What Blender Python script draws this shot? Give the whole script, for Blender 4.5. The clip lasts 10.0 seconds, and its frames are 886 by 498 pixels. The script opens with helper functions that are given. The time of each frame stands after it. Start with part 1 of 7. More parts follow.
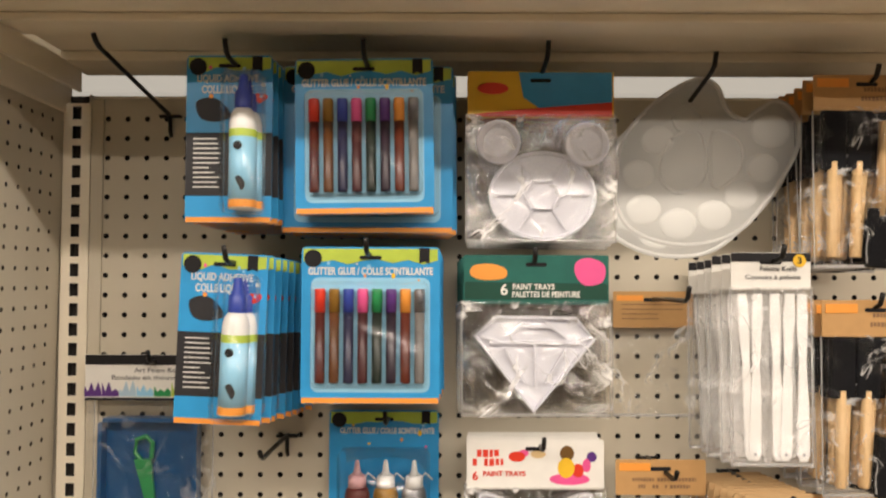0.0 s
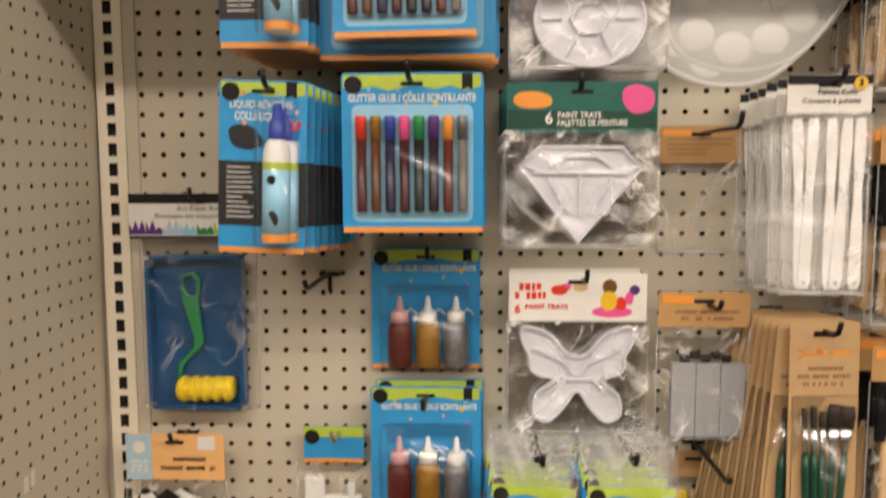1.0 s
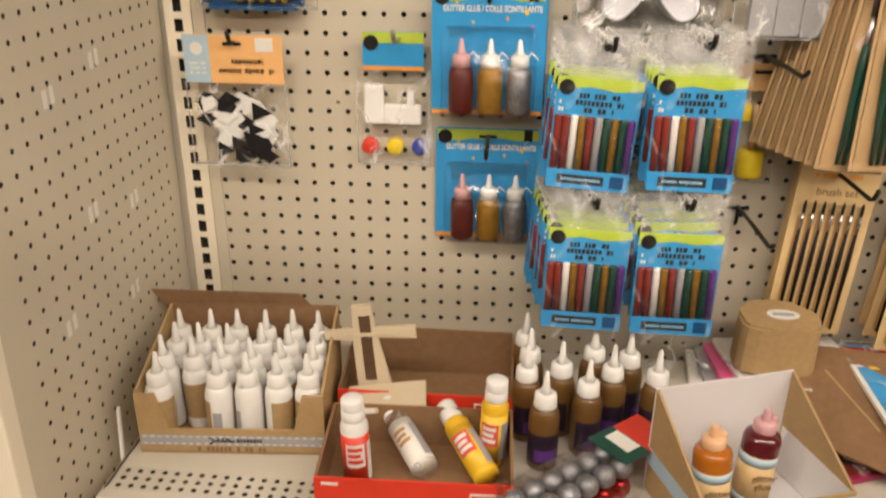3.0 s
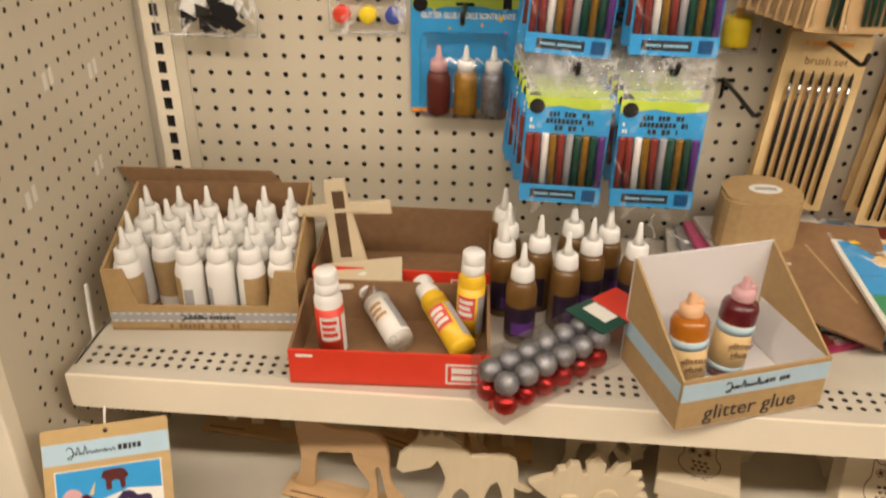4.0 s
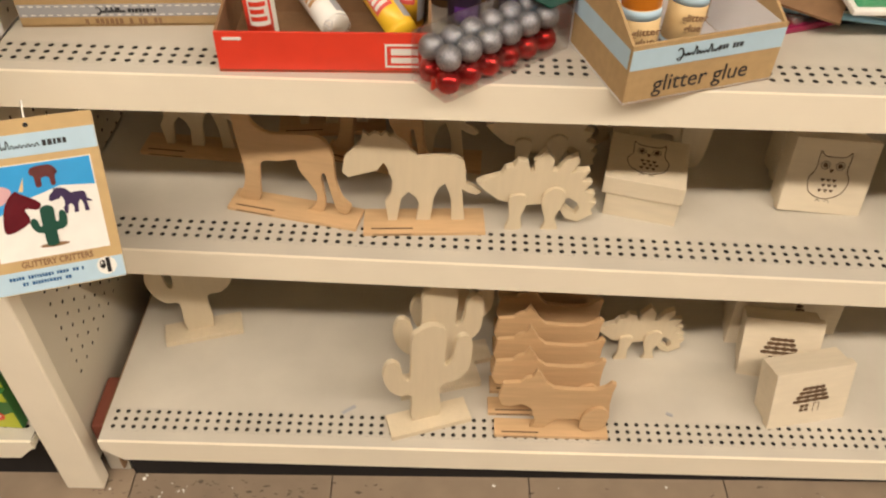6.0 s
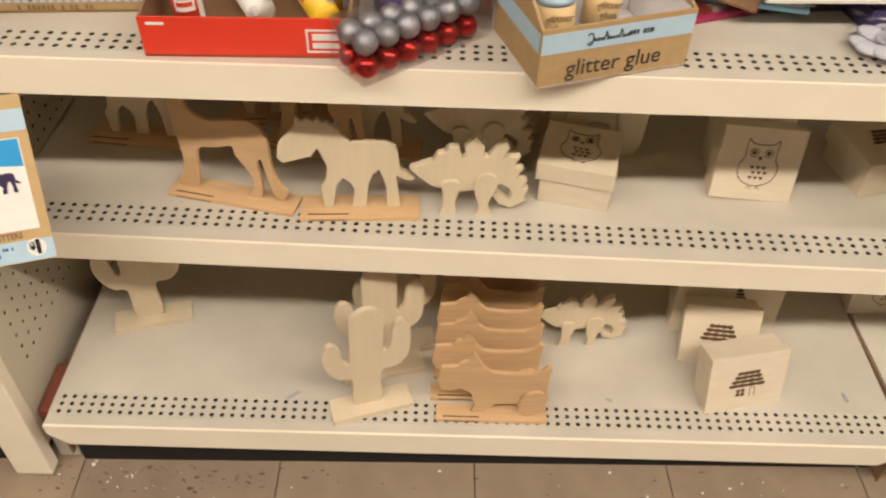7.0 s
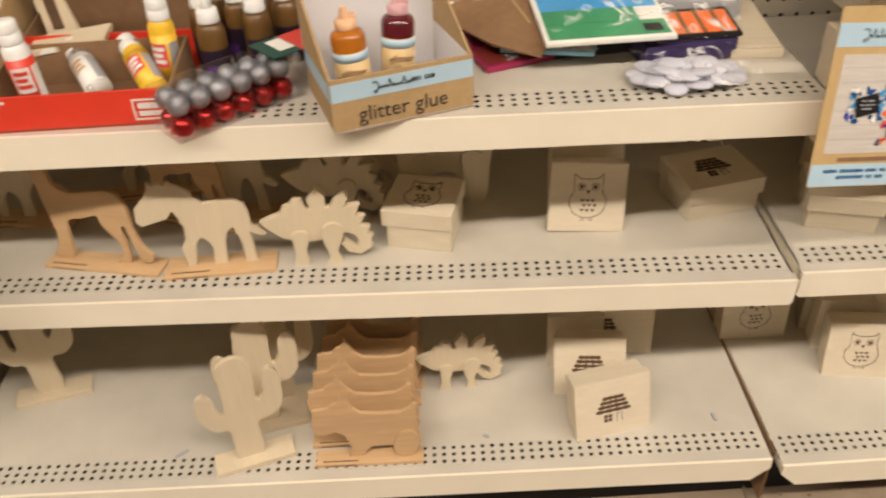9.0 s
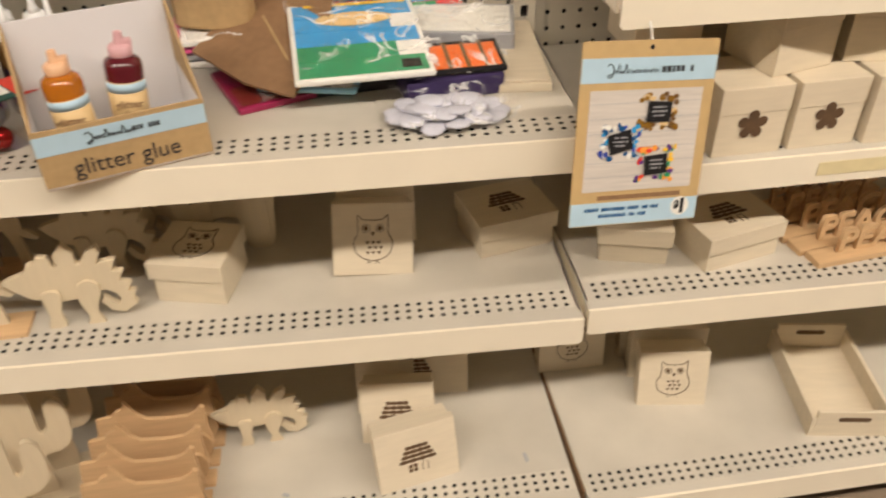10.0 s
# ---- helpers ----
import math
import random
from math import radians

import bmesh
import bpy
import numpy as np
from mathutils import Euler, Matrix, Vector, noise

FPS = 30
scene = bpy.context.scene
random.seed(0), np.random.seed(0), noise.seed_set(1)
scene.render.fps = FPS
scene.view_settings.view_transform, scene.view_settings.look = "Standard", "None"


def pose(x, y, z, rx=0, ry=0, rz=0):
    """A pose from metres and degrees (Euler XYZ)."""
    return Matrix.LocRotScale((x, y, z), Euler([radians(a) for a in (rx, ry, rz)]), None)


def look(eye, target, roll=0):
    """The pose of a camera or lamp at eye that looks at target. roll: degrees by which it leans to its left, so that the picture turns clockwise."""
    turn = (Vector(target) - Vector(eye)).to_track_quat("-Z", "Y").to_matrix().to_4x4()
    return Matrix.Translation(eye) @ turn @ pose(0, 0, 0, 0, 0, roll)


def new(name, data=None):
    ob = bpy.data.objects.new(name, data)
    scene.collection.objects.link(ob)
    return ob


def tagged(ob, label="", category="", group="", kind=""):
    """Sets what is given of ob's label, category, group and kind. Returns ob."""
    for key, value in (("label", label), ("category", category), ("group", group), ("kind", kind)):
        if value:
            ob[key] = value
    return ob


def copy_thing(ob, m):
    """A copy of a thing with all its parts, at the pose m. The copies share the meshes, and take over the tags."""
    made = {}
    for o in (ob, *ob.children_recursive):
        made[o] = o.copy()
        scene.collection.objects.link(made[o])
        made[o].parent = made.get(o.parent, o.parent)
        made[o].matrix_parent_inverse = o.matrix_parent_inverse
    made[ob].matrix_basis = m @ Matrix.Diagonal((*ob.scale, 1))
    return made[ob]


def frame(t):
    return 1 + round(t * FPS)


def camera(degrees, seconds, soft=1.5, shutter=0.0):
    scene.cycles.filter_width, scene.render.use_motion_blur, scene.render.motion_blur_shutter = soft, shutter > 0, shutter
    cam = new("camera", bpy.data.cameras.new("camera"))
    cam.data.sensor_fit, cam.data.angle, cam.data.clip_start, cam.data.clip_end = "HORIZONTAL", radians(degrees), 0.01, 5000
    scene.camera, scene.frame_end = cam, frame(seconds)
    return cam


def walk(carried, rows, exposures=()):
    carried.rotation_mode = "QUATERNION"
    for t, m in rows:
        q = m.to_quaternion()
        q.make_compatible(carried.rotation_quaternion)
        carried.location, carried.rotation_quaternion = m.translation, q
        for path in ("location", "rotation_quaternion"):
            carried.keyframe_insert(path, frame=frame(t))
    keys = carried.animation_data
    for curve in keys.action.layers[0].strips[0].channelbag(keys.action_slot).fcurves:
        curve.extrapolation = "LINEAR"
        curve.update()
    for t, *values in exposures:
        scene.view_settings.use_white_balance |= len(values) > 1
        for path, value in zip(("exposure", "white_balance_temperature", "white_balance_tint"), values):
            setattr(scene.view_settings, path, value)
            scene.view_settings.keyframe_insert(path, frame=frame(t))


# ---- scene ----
cam = camera(57.7, 10.0, soft=2.1, shutter=0.4)
PATH = [
    (0, (0.477, -1.038, 1.537), (0.471, 0.96, 1.611), 0.2),
    (0.5, (0.472, -1.033, 1.515), (0.441, 0.967, 1.502), 0.0),
    (1, (0.462, -1.024, 1.474), (0.384, 0.964, 1.268), -0.2),
    (1.5, (0.456, -1.037, 1.437), (0.343, 0.928, 1.079), -0.6),
    (2, (0.439, -1.043, 1.386), (0.307, 0.879, 0.848), -0.4),
    (2.5, (0.427, -1.045, 1.334), (0.296, 0.835, 0.665), 0.1),
    (3, (0.421, -1.045, 1.295), (0.288, 0.783, 0.494), 0.6),
    (3.2, (0.416, -1.044, 1.288), (0.304, 0.763, 0.438), 0.9),
    (4.3, (0.434, -1.039, 1.228), (0.362, 0.655, 0.167), 1.1),
    (4.5, (0.43, -1.044, 1.218), (0.37, 0.618, 0.107), 1.3),
    (5, (0.435, -1.049, 1.172), (0.387, 0.501, -0.091), 0.9),
    (5.5, (0.457, -1.055, 1.144), (0.416, 0.384, -0.245), 0.5),
    (5.7, (0.453, -1.064, 1.133), (0.448, 0.367, -0.264), 1.2),
    (6.8, (0.5, -1.097, 1.128), (0.542, 0.329, -0.274), 1.7),
    (7, (0.53, -1.103, 1.129), (0.566, 0.328, -0.268), 1.9),
    (7.5, (0.595, -1.149, 1.134), (0.601, 0.325, -0.218), 2.1),
    (8, (0.647, -1.178, 1.133), (0.621, 0.335, -0.175), 0.4),
    (8.5, (0.69, -1.197, 1.131), (0.668, 0.36, -0.124), -2.0),
    (9, (0.732, -1.215, 1.123), (0.763, 0.377, -0.088), -2.7),
    (9.5, (0.828, -1.192, 1.125), (0.985, 0.396, -0.079), -2.8),
    (10, (0.923, -1.154, 1.116), (1.157, 0.434, -0.076), -0.8),
]
walk(cam, [(t, look(eye, target, roll)) for t, eye, target, roll in PATH], [(0, -0.28, 6500, 11), (0.5, -0.34, 6400, 11), (1.0, -0.54, 6600, 12), (1.5, -0.48, 6700, 12), (2.0, -0.44, 6700, 12), (2.5, -0.28, 6750, 12), (4.5, -0.22, 6900, 10), (5.0, -0.30, 6950, 10), (5.5, -0.18, 6850, 10), (7.0, -0.08, 6500, 10), (8.5, -0.07, 6450, 10), (10, -0.15, 6500, 10)])

# ---------- light ----------
scene.view_settings.exposure = 0.0
world = bpy.data.worlds.new("store_air")
scene.world = world
world.use_nodes = True
world.node_tree.nodes["Background"].inputs[0].default_value = (1.0, 0.86, 0.68, 1)
world.node_tree.nodes["Background"].inputs[1].default_value = 0.05
LAMP = (1.0, 0.88, 0.76)


def area_lamp(name, x, y, z, sx, sy, watts):
    data = bpy.data.lights.new(name, "AREA")
    data.shape, data.size, data.size_y, data.energy, data.color = "RECTANGLE", sx, sy, watts, LAMP
    ob = new(name, data)
    ob.matrix_basis = pose(x, y, z)
    return ob


area_lamp("aisle_tube_light", 2.7, -2.05, 2.93, 10.4, 0.14, 300)
# Unseen second row, added as frontal fill for the upper pegboard.
area_lamp("next_aisle_tube_light", 2.7, -4.2, 2.93, 10.4, 0.14, 260)


# ---------- materials ----------
def material(name, base, rough=0.5, metal=0.0, vary=0.08, scale=30.0, bump=0.0, bump_scale=200.0, stretch=(1, 1, 1), coat=0.0, island=0.0, spec=0.5, alpha_emit=None):
    m = bpy.data.materials.new(name)
    m.use_nodes = True
    nt = m.node_tree
    b = nt.nodes["Principled BSDF"]
    b.inputs["Roughness"].default_value, b.inputs["Metallic"].default_value = rough, metal
    b.inputs["Coat Weight"].default_value = coat
    b.inputs["Specular IOR Level"].default_value = spec
    co = nt.nodes.new("ShaderNodeTexCoord")
    mp = nt.nodes.new("ShaderNodeMapping")
    mp.inputs["Scale"].default_value = stretch
    nt.links.new(co.outputs["Object"], mp.inputs["Vector"])
    n1 = nt.nodes.new("ShaderNodeTexNoise")
    n1.inputs["Scale"].default_value, n1.inputs["Detail"].default_value = scale, 6
    n2 = nt.nodes.new("ShaderNodeTexNoise")
    n2.inputs["Scale"].default_value, n2.inputs["Detail"].default_value = scale * 0.13, 3
    for n in (n1, n2):
        nt.links.new(mp.outputs[0], n.inputs["Vector"])
    add = nt.nodes.new("ShaderNodeMath")
    add.operation = "ADD"
    nt.links.new(n1.outputs[0], add.inputs[0])
    nt.links.new(n2.outputs[0], add.inputs[1])
    val = add.outputs[0]
    if island:
        oi = nt.nodes.new("ShaderNodeObjectInfo")
        mu = nt.nodes.new("ShaderNodeMath")
        mu.operation = "MULTIPLY_ADD"
        mu.inputs[1].default_value = island
        nt.links.new(oi.outputs["Random"], mu.inputs[0])
        nt.links.new(val, mu.inputs[2])
        val = mu.outputs[0]
    mr = nt.nodes.new("ShaderNodeMapRange")
    mr.inputs["From Min"].default_value, mr.inputs["From Max"].default_value = 0.6, 1.4 + island
    mr.inputs["To Min"].default_value, mr.inputs["To Max"].default_value = 1 - vary, 1 + vary
    nt.links.new(val, mr.inputs["Value"])
    mx = nt.nodes.new("ShaderNodeMix")
    mx.data_type, mx.blend_type = "RGBA", "MULTIPLY"
    mx.inputs["Factor"].default_value = 1.0
    mx.inputs["A"].default_value = (*base, 1)
    nt.links.new(mr.outputs[0], mx.inputs["B"])
    nt.links.new(mx.outputs["Result"], b.inputs["Base Color"])
    if bump:
        nb = nt.nodes.new("ShaderNodeTexNoise")
        nb.inputs["Scale"].default_value, nb.inputs["Detail"].default_value = bump_scale, 4
        nt.links.new(mp.outputs[0], nb.inputs["Vector"])
        bp = nt.nodes.new("ShaderNodeBump")
        bp.inputs["Strength"].default_value, bp.inputs["Distance"].default_value = bump, 0.002
        nt.links.new(nb.outputs[0], bp.inputs["Height"])
        nt.links.new(bp.outputs[0], b.inputs["Normal"])
    return m


def film(name, tint=(1, 1, 1), gloss=0.16, rough=0.12, wrinkle=0.6, scale=45.0, haze=0.0, crease_glint=0.0, crease_scale=9.0):
    """Clear plastic: mostly see-through, with gloss, fine wrinkles, painted crease glints and a little milky haze."""
    m = bpy.data.materials.new(name)
    m.use_nodes = True
    nt = m.node_tree
    nt.nodes.remove(nt.nodes["Principled BSDF"])
    out = nt.nodes["Material Output"]
    tr = nt.nodes.new("ShaderNodeBsdfTransparent")
    tr.inputs[0].default_value = (*tint, 1)
    gl = nt.nodes.new("ShaderNodeBsdfGlossy")
    gl.inputs["Color"].default_value = (1, 1, 1, 1)
    gl.inputs["Roughness"].default_value = rough
    lw = nt.nodes.new("ShaderNodeLayerWeight")
    lw.inputs["Blend"].default_value = 0.25
    ad = nt.nodes.new("ShaderNodeMath")
    ad.operation = "MULTIPLY_ADD"
    ad.inputs[1].default_value, ad.inputs[2].default_value = 0.4, gloss
    nt.links.new(lw.outputs["Fresnel"], ad.inputs[0])
    no = nt.nodes.new("ShaderNodeTexNoise")
    no.inputs["Scale"].default_value, no.inputs["Detail"].default_value, no.inputs["Distortion"].default_value = scale, 5, 1.2
    co = nt.nodes.new("ShaderNodeTexCoord")
    nt.links.new(co.outputs["Object"], no.inputs["Vector"])
    bp = nt.nodes.new("ShaderNodeBump")
    bp.inputs["Strength"].default_value, bp.inputs["Distance"].default_value = wrinkle, 0.01
    nt.links.new(no.outputs[0], bp.inputs["Height"])
    nt.links.new(bp.outputs[0], gl.inputs["Normal"])
    nt.links.new(bp.outputs[0], lw.inputs["Normal"])
    mix = nt.nodes.new("ShaderNodeMixShader")
    nt.links.new(ad.outputs[0], mix.inputs[0])
    nt.links.new(tr.outputs[0], mix.inputs[1])
    nt.links.new(gl.outputs[0], mix.inputs[2])
    last = mix
    if crease_glint:
        cn = nt.nodes.new("ShaderNodeTexNoise")
        cn.inputs["Scale"].default_value, cn.inputs["Detail"].default_value, cn.inputs["Distortion"].default_value = crease_scale, 3, 1.1
        nt.links.new(co.outputs["Object"], cn.inputs["Vector"])
        sb = nt.nodes.new("ShaderNodeMath")
        sb.operation = "SUBTRACT"
        sb.inputs[1].default_value = 0.5
        nt.links.new(cn.outputs[0], sb.inputs[0])
        ab = nt.nodes.new("ShaderNodeMath")
        ab.operation = "ABSOLUTE"
        nt.links.new(sb.outputs[0], ab.inputs[0])
        rg = nt.nodes.new("ShaderNodeMapRange")
        rg.inputs["From Min"].default_value, rg.inputs["From Max"].default_value = 0.0, 0.026
        rg.inputs["To Min"].default_value, rg.inputs["To Max"].default_value = crease_glint, 0.0
        nt.links.new(ab.outputs[0], rg.inputs["Value"])
        gate = nt.nodes.new("ShaderNodeTexNoise")
        gate.inputs["Scale"].default_value, gate.inputs["Detail"].default_value = crease_scale * 1.7, 2
        nt.links.new(co.outputs["Object"], gate.inputs["Vector"])
        gr = nt.nodes.new("ShaderNodeMapRange")
        gr.inputs["From Min"].default_value, gr.inputs["From Max"].default_value = 0.42, 0.6
        nt.links.new(gate.outputs[0], gr.inputs["Value"])
        gm = nt.nodes.new("ShaderNodeMath")
        gm.operation = "MULTIPLY"
        nt.links.new(rg.outputs[0], gm.inputs[0])
        nt.links.new(gr.outputs[0], gm.inputs[1])
        # White diffuse lines: whitened plastic folds, and painted glints of the crinkles.
        cd = nt.nodes.new("ShaderNodeBsdfDiffuse")
        cd.inputs[0].default_value = (0.9, 0.89, 0.86, 1)
        cm = nt.nodes.new("ShaderNodeMixShader")
        nt.links.new(gm.outputs[0], cm.inputs[0])
        nt.links.new(mix.outputs[0], cm.inputs[1])
        nt.links.new(cd.outputs[0], cm.inputs[2])
        mix = last = cm
    if haze:
        df = nt.nodes.new("ShaderNodeBsdfTranslucent")
        df.inputs[0].default_value = (0.8, 0.8, 0.78, 1)
        d2 = nt.nodes.new("ShaderNodeBsdfDiffuse")
        d2.inputs[0].default_value = (0.8, 0.8, 0.78, 1)
        m1 = nt.nodes.new("ShaderNodeMixShader")
        nt.links.new(df.outputs[0], m1.inputs[1])
        nt.links.new(d2.outputs[0], m1.inputs[2])
        m2 = nt.nodes.new("ShaderNodeMixShader")
        m2.inputs[0].default_value = haze
        nt.links.new(mix.outputs[0], m2.inputs[1])
        nt.links.new(m1.outputs[0], m2.inputs[2])
        last = m2
    nt.links.new(last.outputs[0], out.inputs["Surface"])
    return m


CREAM = material("cream_powder_coat", (0.85, 0.775, 0.62), 0.38, vary=0.05, scale=14, bump=0.05, bump_scale=700)
# Deck wear; base also kept darker than CREAM so lips look better lit.
DECK = material("worn_dimmed_deck", (0.53, 0.49, 0.41), 0.27, vary=0.14, scale=11, bump=0.04, bump_scale=500)
PEG = material("cream_pegboard", (0.58, 0.525, 0.41), 0.5, vary=0.06, scale=10, bump=0.08, bump_scale=400)
# Shade inside holes and slots, painted as a near-black surface.
DARK = material("dark_hole_shade", (0.03, 0.025, 0.02), 0.9, vary=0.3, scale=20)
BLACKM = material("black_wire", (0.02, 0.018, 0.016), 0.35, 0.6, vary=0.2, scale=60)
STEEL = material("zinc_wire", (0.45, 0.43, 0.4), 0.3, 0.9, vary=0.1, scale=60)
FLOOR = material("vinyl_tile", (0.25, 0.188, 0.130), 0.4, vary=0.3, scale=18, bump=0.05, bump_scale=120, island=0.25)
GRIME = material("floor_grime", (0.135, 0.10, 0.07), 0.8, vary=0.5, scale=60)
GROUT = material("tile_joint", (0.09, 0.07, 0.055), 0.8, vary=0.2, scale=40)
# Very dark so the unseen walls return little fill light.
WALLP = material("dim_wall_paint", (0.08, 0.068, 0.055), 0.7, vary=0.08, scale=3)
FACING = material("blocker_bounce_beige", (0.17, 0.148, 0.12), 0.6, vary=0.15, scale=5)
CEIL = material("ceiling_tile", (0.30, 0.28, 0.25), 0.8, vary=0.05, scale=60, bump=0.2, bump_scale=300)
KRAFT = material("kraft_card", (0.42, 0.28, 0.13), 0.75, vary=0.12, scale=120, bump=0.06, bump_scale=600)
KRAFTD = material("brown_corrugated_card", (0.24, 0.135, 0.065), 0.8, vary=0.15, scale=90, bump=0.1, bump_scale=400)
TAN = material("tan_header_card", (0.50, 0.29, 0.115), 0.6, vary=0.08, scale=80, spec=0.3)
MANILA = material("manila_card", (0.68, 0.49, 0.24), 0.55, vary=0.08, scale=70)
BRUSHCARD = material("orange_tan_card", (0.50, 0.325, 0.155), 0.55, vary=0.08, scale=70)
ORANGE = material("orange_ink", (0.85, 0.33, 0.05), 0.45, vary=0.05, scale=60)
PEACHY = material("light_orange_card", (0.85, 0.48, 0.19), 0.55, vary=0.06, scale=60)
BLUE = material("cyan_blue_card", (0.035, 0.32, 0.66), 0.28, vary=0.08, scale=40, coat=0.4)
PALEBLUE = material("pale_blue_card", (0.30, 0.60, 0.80), 0.3, vary=0.06, scale=40, coat=0.3)
SIGNKRAFT = material("golden_kraft_card", (0.50, 0.345, 0.155), 0.6, vary=0.08, scale=70)
PLANKS = material("pale_grey_planks_print", (0.58, 0.53, 0.47), 0.6, vary=0.16, scale=60, stretch=(0.4, 1, 6))
SKYBAND = material("powder_blue_band", (0.42, 0.58, 0.68), 0.5, vary=0.05, scale=60)
GREENB = material("lime_green_band", (0.45, 0.58, 0.07), 0.35, vary=0.12, scale=60, coat=0.3)
BLACK = material("black_ink", (0.012, 0.011, 0.012), 0.6, spec=0.25, vary=0.2, scale=60)
FOAM = material("black_foam", (0.010, 0.010, 0.011), 0.95, vary=0.25, scale=300, bump=0.2, bump_scale=700, spec=0.1)
CHAR = material("charcoal_ink", (0.028, 0.027, 0.029), 0.5, vary=0.12, scale=60, spec=0.3)
WHITE = material("white_plastic", (0.80, 0.79, 0.76), 0.32, vary=0.04, scale=30)
TRAYW = material("white_styrene", (0.78, 0.79, 0.85), 0.3, vary=0.03, scale=30)
PEACHPRINT = material("pale_stripe_print", (0.74, 0.62, 0.52), 0.6, vary=0.05, scale=60)
PAPERW = material("white_paper", (0.78, 0.76, 0.70), 0.6, vary=0.05, scale=60)
GREY = material("grey_print", (0.35, 0.35, 0.36), 0.5, vary=0.08, scale=60)
RED = material("red_ink", (0.70, 0.045, 0.02), 0.4, vary=0.08, scale=40)
ROSE = material("rose_red_print", (0.72, 0.10, 0.09), 0.45, vary=0.08, scale=40)
PINK = material("pink_ink", (0.80, 0.10, 0.30), 0.4, vary=0.08, scale=40)
PALEPINK = material("pale_pink_plastic", (0.62, 0.36, 0.37), 0.4, vary=0.05, scale=40)
NAVY = material("dark_blue_plastic", (0.005, 0.075, 0.21), 0.3, vary=0.08, scale=30, coat=0.2)
ROYAL = material("royal_blue_plastic", (0.03, 0.06, 0.35), 0.35, vary=0.06, scale=40)
CARTON = material("crayon_carton_green", (0.025, 0.15, 0.03), 0.35, vary=0.15, scale=40)
LIMEY = material("yellow_green_ink", (0.50, 0.55, 0.03), 0.4, vary=0.1, scale=40)
GREEN = material("green_plastic", (0.02, 0.26, 0.08), 0.35, vary=0.1, scale=40)
DGREEN = material("dark_green_ink", (0.007, 0.06, 0.038), 0.4, vary=0.12, scale=40)
TEAL = material("teal_print", (0.012, 0.12, 0.095), 0.4, vary=0.2, scale=50)
YELLOW = material("yellow_foam", (0.85, 0.62, 0.02), 0.6, vary=0.08, scale=60, bump=0.2)
YLABEL = material("yellow_label", (0.83, 0.50, 0.03), 0.4, vary=0.05, scale=60)
DUSKINK = material("dark_plum_label", (0.022, 0.012, 0.028), 0.4, vary=0.25, scale=60)
MAGENTA = material("dark_magenta_card", (0.33, 0.02, 0.08), 0.4, vary=0.15, scale=40)
PLUM = material("dark_plum_felt", (0.035, 0.02, 0.085), 0.8, vary=0.2, scale=90)
KITGREEN = material("kit_green_print", (0.03, 0.27, 0.12), 0.4, vary=0.2, scale=45)
TANGERINE = material("bright_orange_card", (0.80, 0.16, 0.02), 0.45, vary=0.08, scale=50)
PURPLE = material("purple_ink", (0.10, 0.03, 0.20), 0.4, vary=0.1, scale=40)
AMBER = material("amber_glue", (0.42, 0.13, 0.01), 0.2, vary=0.12, scale=50, coat=0.5)
MAROON = material("maroon_glitter_glue", (0.10, 0.008, 0.014), 0.22, vary=0.2, scale=60, coat=0.5)
BROWN = material("brown_bottle", (0.15, 0.075, 0.02), 0.35, vary=0.12, scale=40, coat=0.2)
STICKRED = material("dull_red_glue_stick", (0.22, 0.03, 0.022), 0.35, vary=0.15, scale=60)
GOLD = material("gold_glitter", (0.32, 0.165, 0.022), 0.35, 0.3, vary=0.35, scale=900, bump=0.3, bump_scale=1500)
CRIMSON = material("red_glitter", (0.10, 0.014, 0.011), 0.35, 0.2, vary=0.4, scale=900, bump=0.3, bump_scale=1500)
SILVER = material("silver_glitter", (0.27, 0.27, 0.285), 0.34, 0.7, vary=0.6, scale=500, bump=0.35, bump_scale=1200)
REDMET = material("red_metallic_ball", (0.40, 0.015, 0.015), 0.15, 0.8, vary=0.1, scale=50)
FELT = material("white_felt", (0.54, 0.54, 0.60), 0.85, vary=0.10, scale=80, bump=0.2)
ALU = material("brushed_ferrule", (0.6, 0.6, 0.58), 0.25, 1.0, vary=0.08, scale=80)
BRISTLE = material("dark_bristle", (0.03, 0.02, 0.015), 0.7, vary=0.3, scale=500)
DOWEL = material("pine_dowel", (0.62, 0.42, 0.21), 0.5, vary=0.12, scale=40, stretch=(8, 8, 0.7))
PLY = material("pale_plywood", (0.64, 0.54, 0.375), 0.55, vary=0.05, scale=26, stretch=(6, 6, 0.8), bump=0.05, bump_scale=90)
PLYD = material("warm_plywood", (0.58, 0.385, 0.205), 0.5, vary=0.14, scale=24, stretch=(0.8, 6, 6), bump=0.05, bump_scale=90)
WOODBOX = material("bare_basswood", (0.67, 0.58, 0.43), 0.6, vary=0.07, scale=24, stretch=(1, 6, 6), bump=0.05, bump_scale=90)
BURN = material("laser_burnt_line", (0.10, 0.055, 0.025), 0.8, vary=0.3, scale=90)
GREYFOAM = material("grey_foam", (0.36, 0.36, 0.37), 0.8, vary=0.08, scale=200, bump=0.2, bump_scale=500)
TAPE = material("masking_tape", (0.72, 0.62, 0.36), 0.6, vary=0.08, scale=60)
RUST = material("brick_red_block", (0.22, 0.06, 0.035), 0.7, vary=0.2, scale=50)
INSIDE = material("white_box_inside", (0.74, 0.72, 0.72), 0.45, vary=0.04, scale=20)
BAG = film("crinkled_bag", gloss=0.03, rough=0.11, wrinkle=1.0, scale=38, crease_glint=0.7, crease_scale=11)
